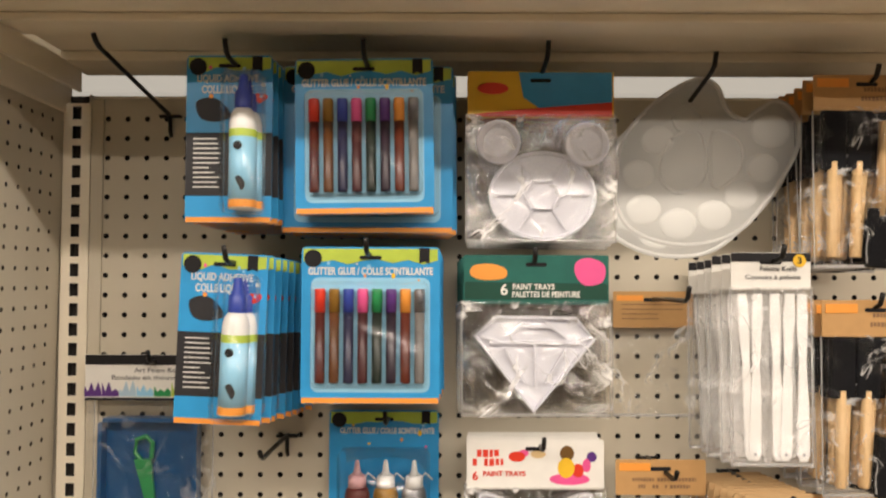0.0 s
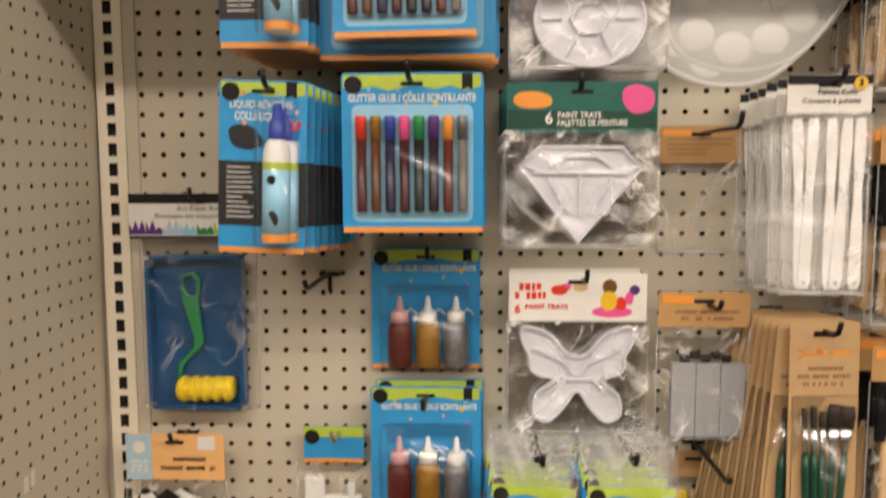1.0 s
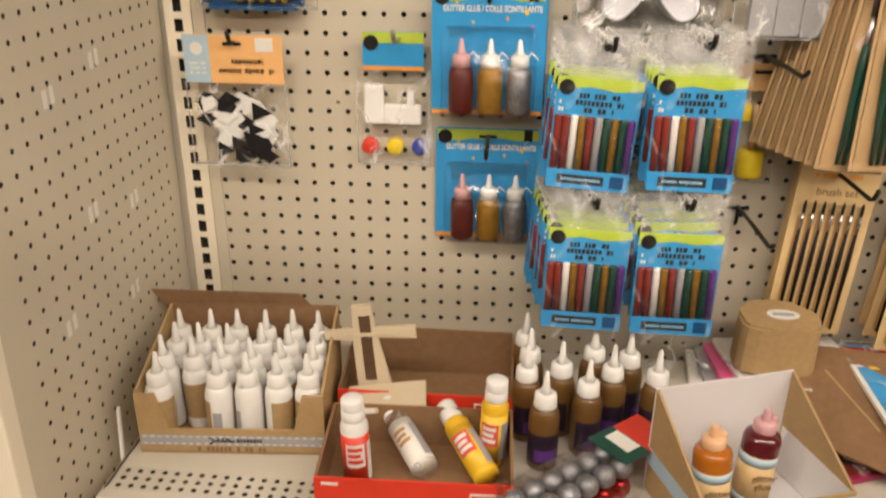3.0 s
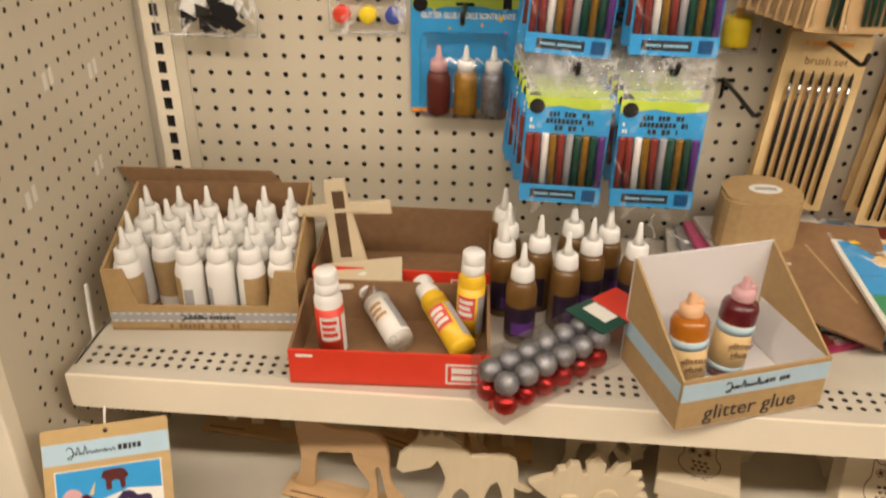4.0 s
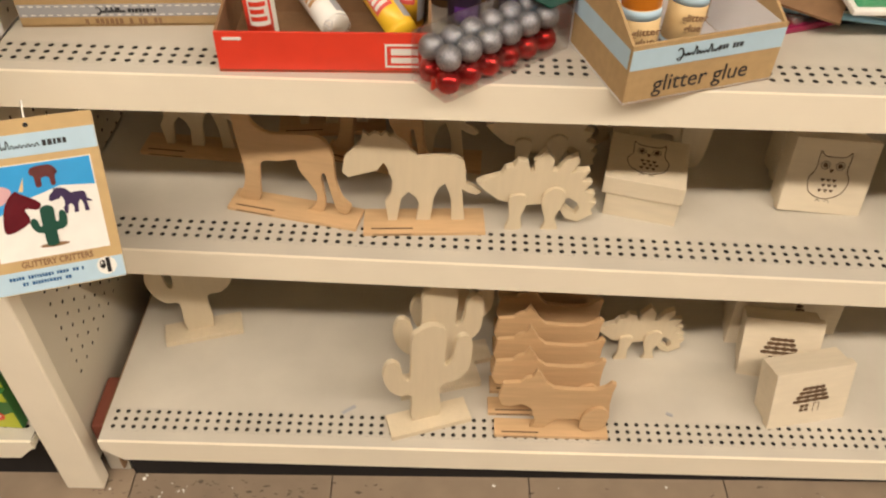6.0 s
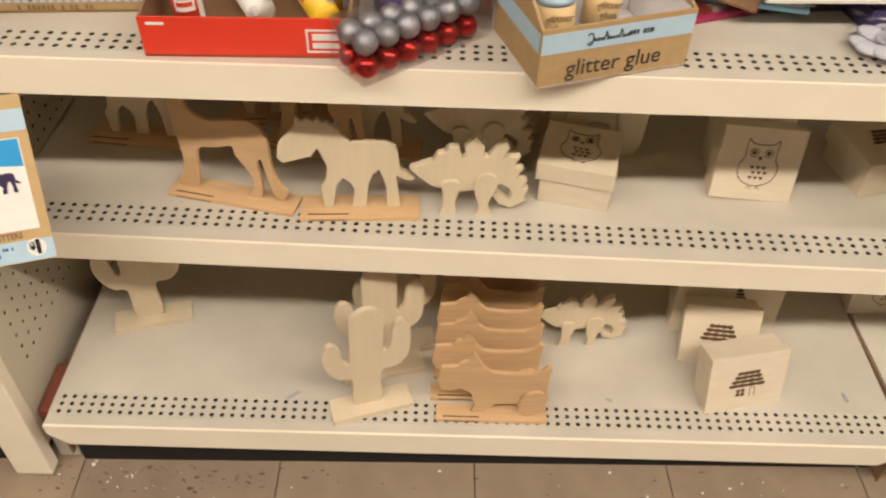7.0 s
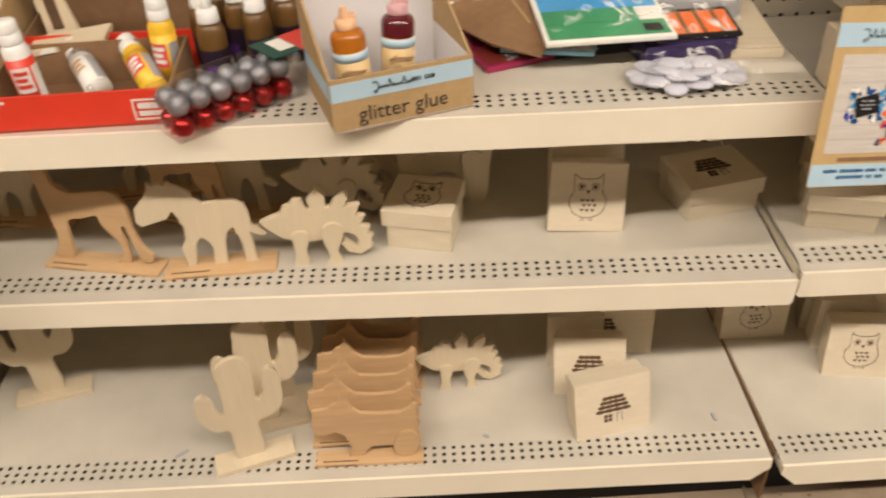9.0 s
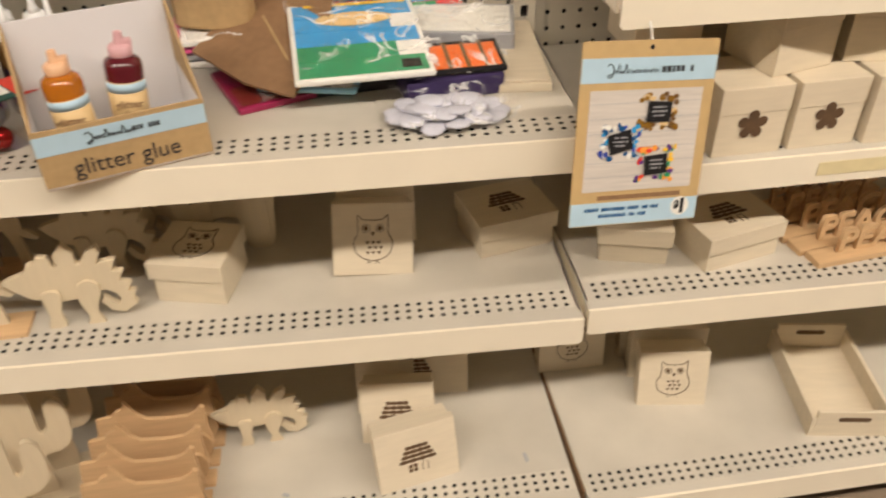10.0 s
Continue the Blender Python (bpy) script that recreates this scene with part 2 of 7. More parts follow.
THINBAG = film("smooth_clear_bag", gloss=0.03, rough=0.12, wrinkle=0.7, scale=30, crease_glint=0.28, crease_scale=9)
TRAYBAG = film("silvery_tray_bag", tint=(0.84, 0.83, 0.81), gloss=0.12, rough=0.10, wrinkle=0.9, scale=26, crease_glint=0.8, crease_scale=13)
DARKBAG = film("tight_clear_bag", gloss=0.02, rough=0.07, wrinkle=1.0, scale=42, crease_glint=0.5, crease_scale=24)
SEAM = film("welded_bag_seam", gloss=0.2, rough=0.2, wrinkle=0.8, scale=60, haze=0.34)
CLEAR = film("clear_blister", gloss=0.02, rough=0.14, wrinkle=0.03, scale=12)
MILKY = film("milky_plastic", gloss=0.08, rough=0.25, wrinkle=0.05, scale=8, haze=0.84)
SILVERY = film("crumpled_bag_top", gloss=0.16, rough=0.2, wrinkle=1.0, scale=60, haze=0.14, crease_glint=0.6, crease_scale=20)
HAZY = film("hazy_bag", gloss=0.10, rough=0.16, wrinkle=1.0, scale=34, haze=0.07, crease_glint=0.55, crease_scale=15)


def glow(name, col, strength):
    m = bpy.data.materials.new(name)
    m.use_nodes = True
    b = m.node_tree.nodes["Principled BSDF"]
    b.inputs["Base Color"].default_value = (0.8, 0.8, 0.8, 1)
    b.inputs["Emission Color"].default_value = (*col, 1)
    b.inputs["Emission Strength"].default_value = strength
    return m


TUBE = glow("lit_diffuser", LAMP, 9.0)
# Glow for the bright store beyond the pegboard; no lamp known there.
FARGLOW = glow("far_store_glow", (1.0, 0.92, 0.78), 0.55)
# Brown tone painted for the shade within the end panel holes.
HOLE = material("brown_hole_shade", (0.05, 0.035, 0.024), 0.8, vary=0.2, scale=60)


# ---------- mesh kit ----------
def done(name, bm, mat, parent=None, label="", smooth=False):
    me = bpy.data.meshes.new(name)
    bm.normal_update()
    bm.to_mesh(me)
    bm.free()
    me.materials.append(mat)
    if smooth:
        for p in me.polygons:
            p.use_smooth = True
    ob = new(name, me)
    if parent:
        ob.parent = parent
    if label:
        ob["label"] = label
    return ob


def part(name, bm, mat, parent, label="", smooth=False):
    return done(name, bm, mat, parent, label, smooth)


def thing(name, label, category, m, group=""):
    ob = new(name)
    ob.empty_display_size = 0.02
    ob.matrix_basis = m
    return tagged(ob, label, category, group)


def box(sx, sy, sz, c=(0, 0, 0), bevel=0.0, rot=None):
    bm = bmesh.new()
    bmesh.ops.create_cube(bm, size=1.0)
    bmesh.ops.scale(bm, vec=(sx, sy, sz), verts=bm.verts)
    if bevel:
        bmesh.ops.bevel(bm, geom=bm.edges[:], offset=bevel, segments=2, affect="EDGES", profile=0.6)
    m = Matrix.Translation(c) @ (rot if rot else Matrix())
    bmesh.ops.transform(bm, matrix=m, verts=bm.verts)
    return bm


def span(x0, x1, y0, y1, z0, z1, bevel=0.0):
    return box(x1 - x0, y1 - y0, z1 - z0, ((x0 + x1) / 2, (y0 + y1) / 2, (z0 + z1) / 2), bevel)


def join(*bms):
    out = bms[0]
    for b in bms[1:]:
        me = bpy.data.meshes.new("joined")
        b.to_mesh(me)
        b.free()
        out.from_mesh(me)
        bpy.data.meshes.remove(me)
    return out


def moved(bm, m):
    bmesh.ops.transform(bm, matrix=m, verts=bm.verts)
    return bm


def lathe(profile, n=20, c=(0, 0, 0)):
    """profile: (radius, height) from bottom to top, round the z axis."""
    bm = bmesh.new()
    rings = []
    for r, z in profile:
        rings.append([bm.verts.new((c[0] + r * math.cos(2 * math.pi * k / n), c[1] + r * math.sin(2 * math.pi * k / n), c[2] + z)) for k in range(n)])
    for a, b in zip(rings, rings[1:]):
        for k in range(n):
            bm.faces.new((a[k], a[(k + 1) % n], b[(k + 1) % n], b[k]))
    bm.faces.new(rings[0][::-1])
    bm.faces.new(rings[-1])
    return bm


def curved_label(r, z0, z1, a0, a1, n=14):
    """A label wrapped part of the way round a bottle; angles from -y."""
    bm = bmesh.new()
    cols = []
    for k in range(n + 1):
        a = radians(a0 + (a1 - a0) * k / n)
        cols.append([bm.verts.new((r * math.sin(a), -r * math.cos(a), z)) for z in (z0, z1)])
    for a, b in zip(cols, cols[1:]):
        bm.faces.new((a[0], b[0], b[1], a[1]))
    return bm


def smooth_loop(pts, n=5):
    """A closed curve through a few points."""
    out, k = [], len(pts)
    for i in range(k):
        p0, p1, p2, p3 = (Vector(pts[(i + j - 1) % k]) for j in range(4))
        for s in range(n):
            t = s / n
            out.append(0.5 * ((2 * p1) + (p2 - p0) * t + (2 * p0 - 5 * p1 + 4 * p2 - p3) * t * t + (3 * p1 - p0 - 3 * p2 + p3) * t ** 3))
    return [(p.x, p.y) for p in out]


def plate(pts, thick, y=0.0, bevel=0.0):
    """A flat outline in x and z, given a thickness towards -y."""
    bm = bmesh.new()
    f = bm.faces.new([bm.verts.new((x, y, z)) for x, z in pts])
    r = bmesh.ops.extrude_face_region(bm, geom=[f])
    bmesh.ops.translate(bm, vec=(0, -thick, 0), verts=[v for v in r["geom"] if isinstance(v, bmesh.types.BMVert)])
    bmesh.ops.recalc_face_normals(bm, faces=bm.faces)
    if bevel:
        rim = [e for e in bm.edges if len(e.link_faces) == 2 and abs(e.verts[0].co.y - e.verts[1].co.y) < 1e-6]
        bmesh.ops.bevel(bm, geom=rim, offset=bevel, segments=2, affect="EDGES")
    return bm


def circle(cx, cz, rx, rz=None, n=20):
    rz = rz or rx
    return [(cx + rx * math.cos(2 * math.pi * k / n), cz + rz * math.sin(2 * math.pi * k / n)) for k in range(n)]


def rrect(x0, x1, z0, z1, r, n=4):
    out = []
    for cx, cz, a0 in ((x1 - r, z1 - r, 0), (x0 + r, z1 - r, 90), (x0 + r, z0 + r, 180), (x1 - r, z0 + r, 270)):
        for k in range(n + 1):
            a = radians(a0 + 90 * k / n)
            out.append((cx + r * math.cos(a), cz + r * math.sin(a)))
    return out


def wire(pts, r=0.003, n=8):
    """A round wire along a line of points."""
    bm = bmesh.new()
    pts = [Vector(p) for p in pts]
    rings = []
    for i, p in enumerate(pts):
        d = (pts[min(i + 1, len(pts) - 1)] - pts[max(i - 1, 0)]).normalized()
        u = d.cross(Vector((0.3, 0.1, 1))).normalized()
        v = d.cross(u)
        rings.append([bm.verts.new(p + r * (math.cos(2 * math.pi * k / n) * u + math.sin(2 * math.pi * k / n) * v)) for k in range(n)])
    for a, b in zip(rings, rings[1:]):
        for k in range(n):
            bm.faces.new((a[k], a[(k + 1) % n], b[(k + 1) % n], b[k]))
    bm.faces.new(rings[0])
    bm.faces.new(rings[-1][::-1])
    bmesh.ops.recalc_face_normals(bm, faces=bm.faces)
    return bm


def lettering(text, size, parent, mat, m, name="lettering", wide=None, bold=0.0):
    """Words as flat raised letters; they lie in x and z, facing -y."""
    cu = bpy.data.curves.new("words", "FONT")
    cu.body, cu.size, cu.align_x, cu.align_y, cu.extrude, cu.offset, cu.resolution_u = text, size, "CENTER", "CENTER", 0.0002, bold, 3
    tmp = bpy.data.objects.new("words", cu)
    scene.collection.objects.link(tmp)
    dg = bpy.context.evaluated_depsgraph_get()
    me = bpy.data.meshes.new_from_object(tmp.evaluated_get(dg))
    bpy.data.objects.remove(tmp)
    bpy.data.curves.remove(cu)
    turn = pose(0, 0, 0, 90, 0, 0)
    if wide and len(me.vertices):
        xs = [v.co.x for v in me.vertices]
        turn = turn @ Matrix.Diagonal((wide / max(1e-6, max(xs) - min(xs)), 1, 1, 1))
    me.transform(m @ turn)
    me.materials.clear()
    me.materials.append(mat)
    ob = new(name, me)
    ob.parent = parent
    return ob


def bars(parent, mat, x0, z0, w, rows, y, h=0.0014, gap=0.0034, seed=1, name="print_bar"):
    """Unreadable lines of print."""
    rnd = random.Random(seed)
    bms = []
    for k in range(rows):
        l = w * rnd.uniform(0.55, 1.0)
        bms.append(span(x0, x0 + l, y - 0.0004, y, z0 - k * gap - h, z0 - k * gap))
    return part(name, join(*bms), mat, parent)


def letter_bars(parent, mat, cx, z0, widths, h, gap, y, seed=1, name="print_bar"):
    """Centred rows of unreadable print, one short bar a letter."""
    rnd = random.Random(seed)
    bms = []
    for k, w in enumerate(widths):
        z = z0 - k * gap
        x = cx - w / 2
        while x < cx + w / 2 - h * 0.3:
            l = h * rnd.uniform(0.45, 0.75)
            if rnd.random() > 0.14:
                bms.append(span(x, min(x + l, cx + w / 2), y - 0.0004, y, z - h * rnd.uniform(0.9, 1.05), z))
            x += l + h * 0.22
    return part(name, join(*bms), mat, parent)


def squiggle(parent, mat, x0, x1, z, h, y, seed=1, name="logo_script", r=0.0007):
    """An unreadable joined-up stroke: one tall opening loop, then low uneven waves."""
    rnd = random.Random(seed)
    pts = [(x0 + h * 0.62 * (1 - math.cos(a)) * 0.5 + h * 0.25, z + h * 0.55 * math.sin(a)) for a in [radians(40 + 25 * k) for k in range(12)]]
    x = x0 + h * 0.85
    while x < x1:
        up = h * rnd.choice((0.22, 0.25, 0.3, 0.75))
        st = h * rnd.uniform(0.26, 0.4)
        pts += [(x, z - h * 0.2), (x + st * 0.35, z - h * 0.2 + up), (x + st * 0.6, z - h * 0.2 + up * 0.8), (x + st * 0.8, z - h * 0.22)]
        x += st
    return part(name, wire([(a, y, b) for a, b in pts], r, 5), mat, parent)


def holed(nx, nz, px, pz, r, depth, margin=(0, 0, 0, 0)):
    """A sheet of nx by nz square cells, each with a round hole; in x and z, holes run towards +y. margin: left, right, bottom, top."""
    verts, faces = [], []
    c8 = [(1, 0), (1, 1), (0, 1), (-1, 1), (-1, 0), (-1, -1), (0, -1), (1, -1)]
    for i in range(nx):
        for j in range(nz):
            cx, cz, b = (i + 0.5) * px, (j + 0.5) * pz, len(verts)
            for a, s in c8:
                verts.append((cx + a * px / 2, 0, cz + s * pz / 2))
            for d in (0, depth):
                for k in range(8):
                    verts.append((cx + r * math.cos(k * math.pi / 4), d, cz + r * math.sin(k * math.pi / 4)))
            for k in range(8):
                q = (k + 1) % 8
                faces.append((b + k, b + 8 + k, b + 8 + q, b + q))
                faces.append((b + 8 + k, b + 16 + k, b + 16 + q, b + 8 + q))
    W, H = nx * px, nz * pz
    l, rr, bo, to = margin
    for x0, x1, z0, z1 in ((-l, 0, -bo, H + to), (W, W + rr, -bo, H + to), (0, W, -bo, 0), (0, W, H, H + to)):
        if x1 - x0 > 1e-5 and z1 - z0 > 1e-5:
            b = len(verts)
            verts += [(x0, 0, z0), (x1, 0, z0), (x1, 0, z1), (x0, 0, z1)]
            faces.append((b, b + 1, b + 2, b + 3))
    me = bpy.data.meshes.new("holed_sheet")
    me.from_pydata(verts, [], faces)
    for k in range(nx * nz * 8):
        me.polygons[2 * k + 1].material_index = 1
    wb = bmesh.new()
    wb.from_mesh(me)
    bmesh.ops.remove_doubles(wb, verts=wb.verts, dist=0.0001)
    wb.to_mesh(me)
    wb.free()
    return me


def bag_sheet(w, h, y, amp, nx=14, nz=18, seed=1, top=0.0):
    """A crinkled front of a clear bag, hanging from z=top down to top-h."""
    bm = bmesh.new()
    g = [[None] * (nz + 1) for _ in range(nx + 1)]
    for i in range(nx + 1):
        for j in range(nz + 1):
            x, z = -w / 2 + w * i / nx, top - h * j / nz
            e = min(i, nx - i, j, nz - j)
            a = amp * min(1.0, e / 2.0 + 0.25)
            d = noise.noise(Vector((x * 38 + seed * 7, z * 38, seed))) * a + noise.noise(Vector((x * 90, z * 90 + seed * 3, seed * 2.0))) * a * 0.5
            g[i][j] = bm.verts.new((x + d * 0.3, y + d, z + d * 0.3 * (j == nz)))
    for i in range(nx):
        for j in range(nz):
            bm.faces.new((g[i][j], g[i][j + 1], g[i + 1][j + 1], g[i + 1][j]))
    return bm


def clear_part(name, bm, mat, parent, label="", smooth=True):
    ob = part(name, bm, mat, parent, label, smooth)
    ob.visible_shadow = False
    return ob


# ---------- the store round the shelves ----------
PITCH = 0.0254
A_Z, B_Z, D_Z, A2_Z = 0.687, 0.436, 0.146, 0.626
A_Y, B_Y, D_Y = -0.379, -0.375, -0.466
SIGN1, SIGN1_W, SIGN1_H = pose(0.049, -0.422, 0.661, -28.7, 3.6, 20.5), 0.124, 0.176
SIGN2, SIGN2_W, SIGN2_H = pose(1.251, -0.412, 0.797, -11.9, 4.1, 4.0), 0.152, 0.201
SEC = 1.22

floor = tagged(done("floor", span(-6, 8, -6, 8, -0.06, -0.004), GROUT), "dark joint bed under the vinyl floor tiles", "floor", kind="structure")
# Unseen walls and ceiling close the room, coloured dark against bounce.
for nm, x0, x1, y0, y1 in (("wall_west", -6.2, -6, -6, 8), ("wall_east", 8, 8.2, -6, 8), ("wall_south", -6.2, 8.2, -6.2, -6), ("wall_north", -6.2, 8.2, 8, 8.2)):
    tagged(done(nm, span(x0, x1, y0, y1, -0.06, 3.1), WALLP), "plain store wall, darkened to cut bounced light", "wall", kind="structure")
tagged(done("ceiling", span(-6.2, 8.2, -6.2, 8.2, 3.1, 3.2), CEIL), "acoustic tile store ceiling, dimmed to cut bounced light", "ceiling", kind="structure")
# The row at -4.2 is an unseen fixture added round the fill lamp.
for y, w, l in ((-2.05, 0.16, 10.4), (-4.2, 0.16, 10.4)):
    lamp = thing("ceiling_light", "long white fluorescent strip light on the ceiling", "light", pose(2.7, y, 2.95), "strip lights")
    part("housing", span(-l / 2 - 0.03, l / 2 + 0.03, -w / 2 - 0.04, w / 2 + 0.04, 0.01, 0.15, 0.008), CREAM, lamp)
    part("diffuser", span(-l / 2, l / 2, -w / 2, w / 2, 0.002, 0.009), TUBE, lamp, "glowing diffuser")


# Made-up glowing strip fills the gap above the pegboard with brightness.
lamp = thing("hanging_light", "long glowing strip standing in for the lit store beyond the shelves", "light", pose(0.6, 4.2, 2.72))
part("diffuser", span(-5, 5, -0.15, 0.15, 0.0, 0.3, 0.02), FARGLOW, lamp, "glowing diffuser")
for x in (-2, 2):
    part("hanger", wire([(x, 0, 0.3), (x, 0, 0.38)]), STEEL, lamp)


# Unseen unit added to block the far tube and bounce light onto the lips.
facing = thing("facing_shelf_unit", "unseen tall beige unit across the aisle, added to block far light", "shelf unit", pose(0.6, -2.5, 0))
part("body", span(-4.5, 4.5, -0.15, 0.15, 0.1, 2.0, 0.01), FACING, facing)
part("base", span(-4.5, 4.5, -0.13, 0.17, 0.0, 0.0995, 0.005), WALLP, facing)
for k in range(7):
    part("post", span(-3.62 + 1.2 * k, -3.58 + 1.2 * k, 0.1505, 0.17, 0.1, 1.99), CREAM, facing)


def gondola_back(x0, name, label):
    """A run of pegboard between two uprights."""
    n, rows = 46, 64
    z0 = 1.7558 - rows * PITCH
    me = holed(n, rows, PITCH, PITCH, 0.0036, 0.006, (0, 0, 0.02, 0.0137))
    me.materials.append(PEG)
    # Second slot darkens the hole walls in place of their shade.
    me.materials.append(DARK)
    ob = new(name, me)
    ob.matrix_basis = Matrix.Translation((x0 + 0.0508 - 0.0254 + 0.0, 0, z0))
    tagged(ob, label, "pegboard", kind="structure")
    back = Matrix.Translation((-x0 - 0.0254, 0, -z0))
    # Dark sheet added behind the board to paint shade into its holes.
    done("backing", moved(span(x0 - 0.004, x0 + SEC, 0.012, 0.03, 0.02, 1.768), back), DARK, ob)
    done("top_rail", moved(span(x0 + 0.02, x0 + SEC - 0.02, -0.003, 0.03, 1.7695, 1.7725, 0.001), back), CREAM, ob)
    return ob


gondola_back(0.0, "pegboard_wall", "cream perforated pegboard back panel of the shelf unit")
rnd = random.Random(17)
worn = bpy.data.objects["pegboard_wall"]
for k in range(9):
    sx, sz = rnd.uniform(0.2, 0.42), rnd.uniform(0.82, 1.1)
    sx, sz = 0.0762 + 0.0254 * round((sx - 0.0762) / 0.0254), 1.7303 - 0.0254 * round((1.7303 - sz) / 0.0254)
    done("board_nick", moved(plate([(0.003 * math.cos(q * 0.9 + k), 0.0024 * math.sin(q * 0.9 + k) * rnd.uniform(0.5, 1.2)) for q in range(7)], 0.0003, -0.0001), worn.matrix_basis.inverted() @ Matrix.Translation((sx, 0, sz))), KRAFTD if k % 3 else PAPERW, worn)
gondola_back(SEC, "pegboard_wall_next", "cream perforated pegboard of the neighbouring shelf unit")
gondola_back(-SEC - 0.07, "pegboard_wall_far", "cream perforated pegboard beyond the end panel")


def upright(x):
    t = thing("upright", "cream slotted steel shelf upright", "upright", pose(x, 0, 0), "slotted uprights")
    verts, faces = [], []
    w, s, hh = 0.016, 0.0055, 0.0082
    for k in range(69):
        z = 0.02 + k * PITCH + 0.0027
        b = len(verts)
        for xx, zz in ((-w, z - PITCH / 2), (w, z - PITCH / 2), (w, z + PITCH / 2), (-w, z + PITCH / 2), (-s, z - hh), (s, z - hh), (s, z + hh), (-s, z + hh)):
            verts.append((xx, -0.006, zz))
        for xx, zz in ((-s, z - hh), (s, z - hh), (s, z + hh), (-s, z + hh)):
            verts.append((xx, 0.004, zz))
        for a, c in ((0, 1), (1, 2), (2, 3), (3, 0)):
            faces.append((b + a, b + c, b + 4 + c, b + 4 + a))
            faces.append((b + 4 + a, b + 4 + c, b + 8 + c, b + 8 + a))
    me = bpy.data.meshes.new("slotted_face")
    me.from_pydata(verts, [], faces)
    for k in range(len(faces) // 2):
        me.polygons[2 * k + 1].material_index = 1
    wb = bmesh.new()
    wb.from_mesh(me)
    bmesh.ops.remove_doubles(wb, verts=wb.verts, dist=0.0003)
    wb.to_mesh(me)
    wb.free()
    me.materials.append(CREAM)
    # Slot walls painted dark so the slots look deep in shade.
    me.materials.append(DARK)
    f = new("slotted_face", me)
    f.parent = t
    part("side_flange", join(span(-0.0175, -0.016, -0.006, 0.03, 0.01, 1.774), span(0.016, 0.0175, -0.006, 0.03, 0.01, 1.774)), CREAM, t)
    # Dark bar behind the slots, coloured as their inner shade.
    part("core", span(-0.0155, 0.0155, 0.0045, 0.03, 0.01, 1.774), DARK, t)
    part("seam_strip", span(0.0182, 0.0335, -0.004, -0.0006, 0.01, 1.768), PEG, t)
    return t


for x in (0.0, SEC, 2 * SEC):
    post = upright(x)
    if x == 0.0:
        part("corner_strip", span(-0.046, -0.0178, 0.012, 0.015, 0.01, 1.76), CREAM, post)

# end panel between the two runs
END_IN, END_OUT, END_Y = -0.042, -0.096, -0.456
panel = thing("end_panel", "cream perforated end panel standing between two shelf runs", "panel", pose(0, 0, 0, 0, 0.79, 0))
rows, fine = 66, 0.02355
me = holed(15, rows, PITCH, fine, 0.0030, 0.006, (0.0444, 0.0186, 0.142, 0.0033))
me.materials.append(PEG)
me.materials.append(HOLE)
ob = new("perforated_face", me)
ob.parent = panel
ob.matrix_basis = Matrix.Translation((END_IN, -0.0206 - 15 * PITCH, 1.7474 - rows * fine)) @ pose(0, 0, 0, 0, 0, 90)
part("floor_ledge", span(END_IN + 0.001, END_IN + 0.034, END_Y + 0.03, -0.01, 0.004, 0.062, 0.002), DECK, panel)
# Brown filler block carries the painted shade behind the perforations.
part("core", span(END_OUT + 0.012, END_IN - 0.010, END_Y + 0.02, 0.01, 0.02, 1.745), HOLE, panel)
part("front_post", span(END_OUT, END_IN + 0.002, END_Y - 0.004, END_Y + 0.02, 0.004, 1.75, 0.003), CREAM, panel, "scuffed cream front post")
part("top_cap", span(END_OUT - 0.002, END_IN + 0.004, END_Y - 0.004, 0.01, 1.7505, 1.790, 0.003), CREAM, panel)
part("outer_face", span(END_OUT, END_OUT + 0.0115, END_Y + 0.021, 0.01, 0.02, 1.75), PEG, panel)
for k, (y, z) in enumerate(((-0.30, 1.10), (-0.20, 1.12), (-0.25, 0.96), (-0.15, 0.94), (-0.33, 0.86), (-0.18, 0.83), (-0.27, 1.22))):
    part("sticker_residue", join(span(END_IN - 0.001, END_IN - 0.0006 + 0.001, y, y + 0.008, z, z + 0.018), span(END_IN - 0.001, END_IN + 0.0004, y + 0.014, y + 0.021, z + 0.002, z + 0.02)), PAPERW, panel)


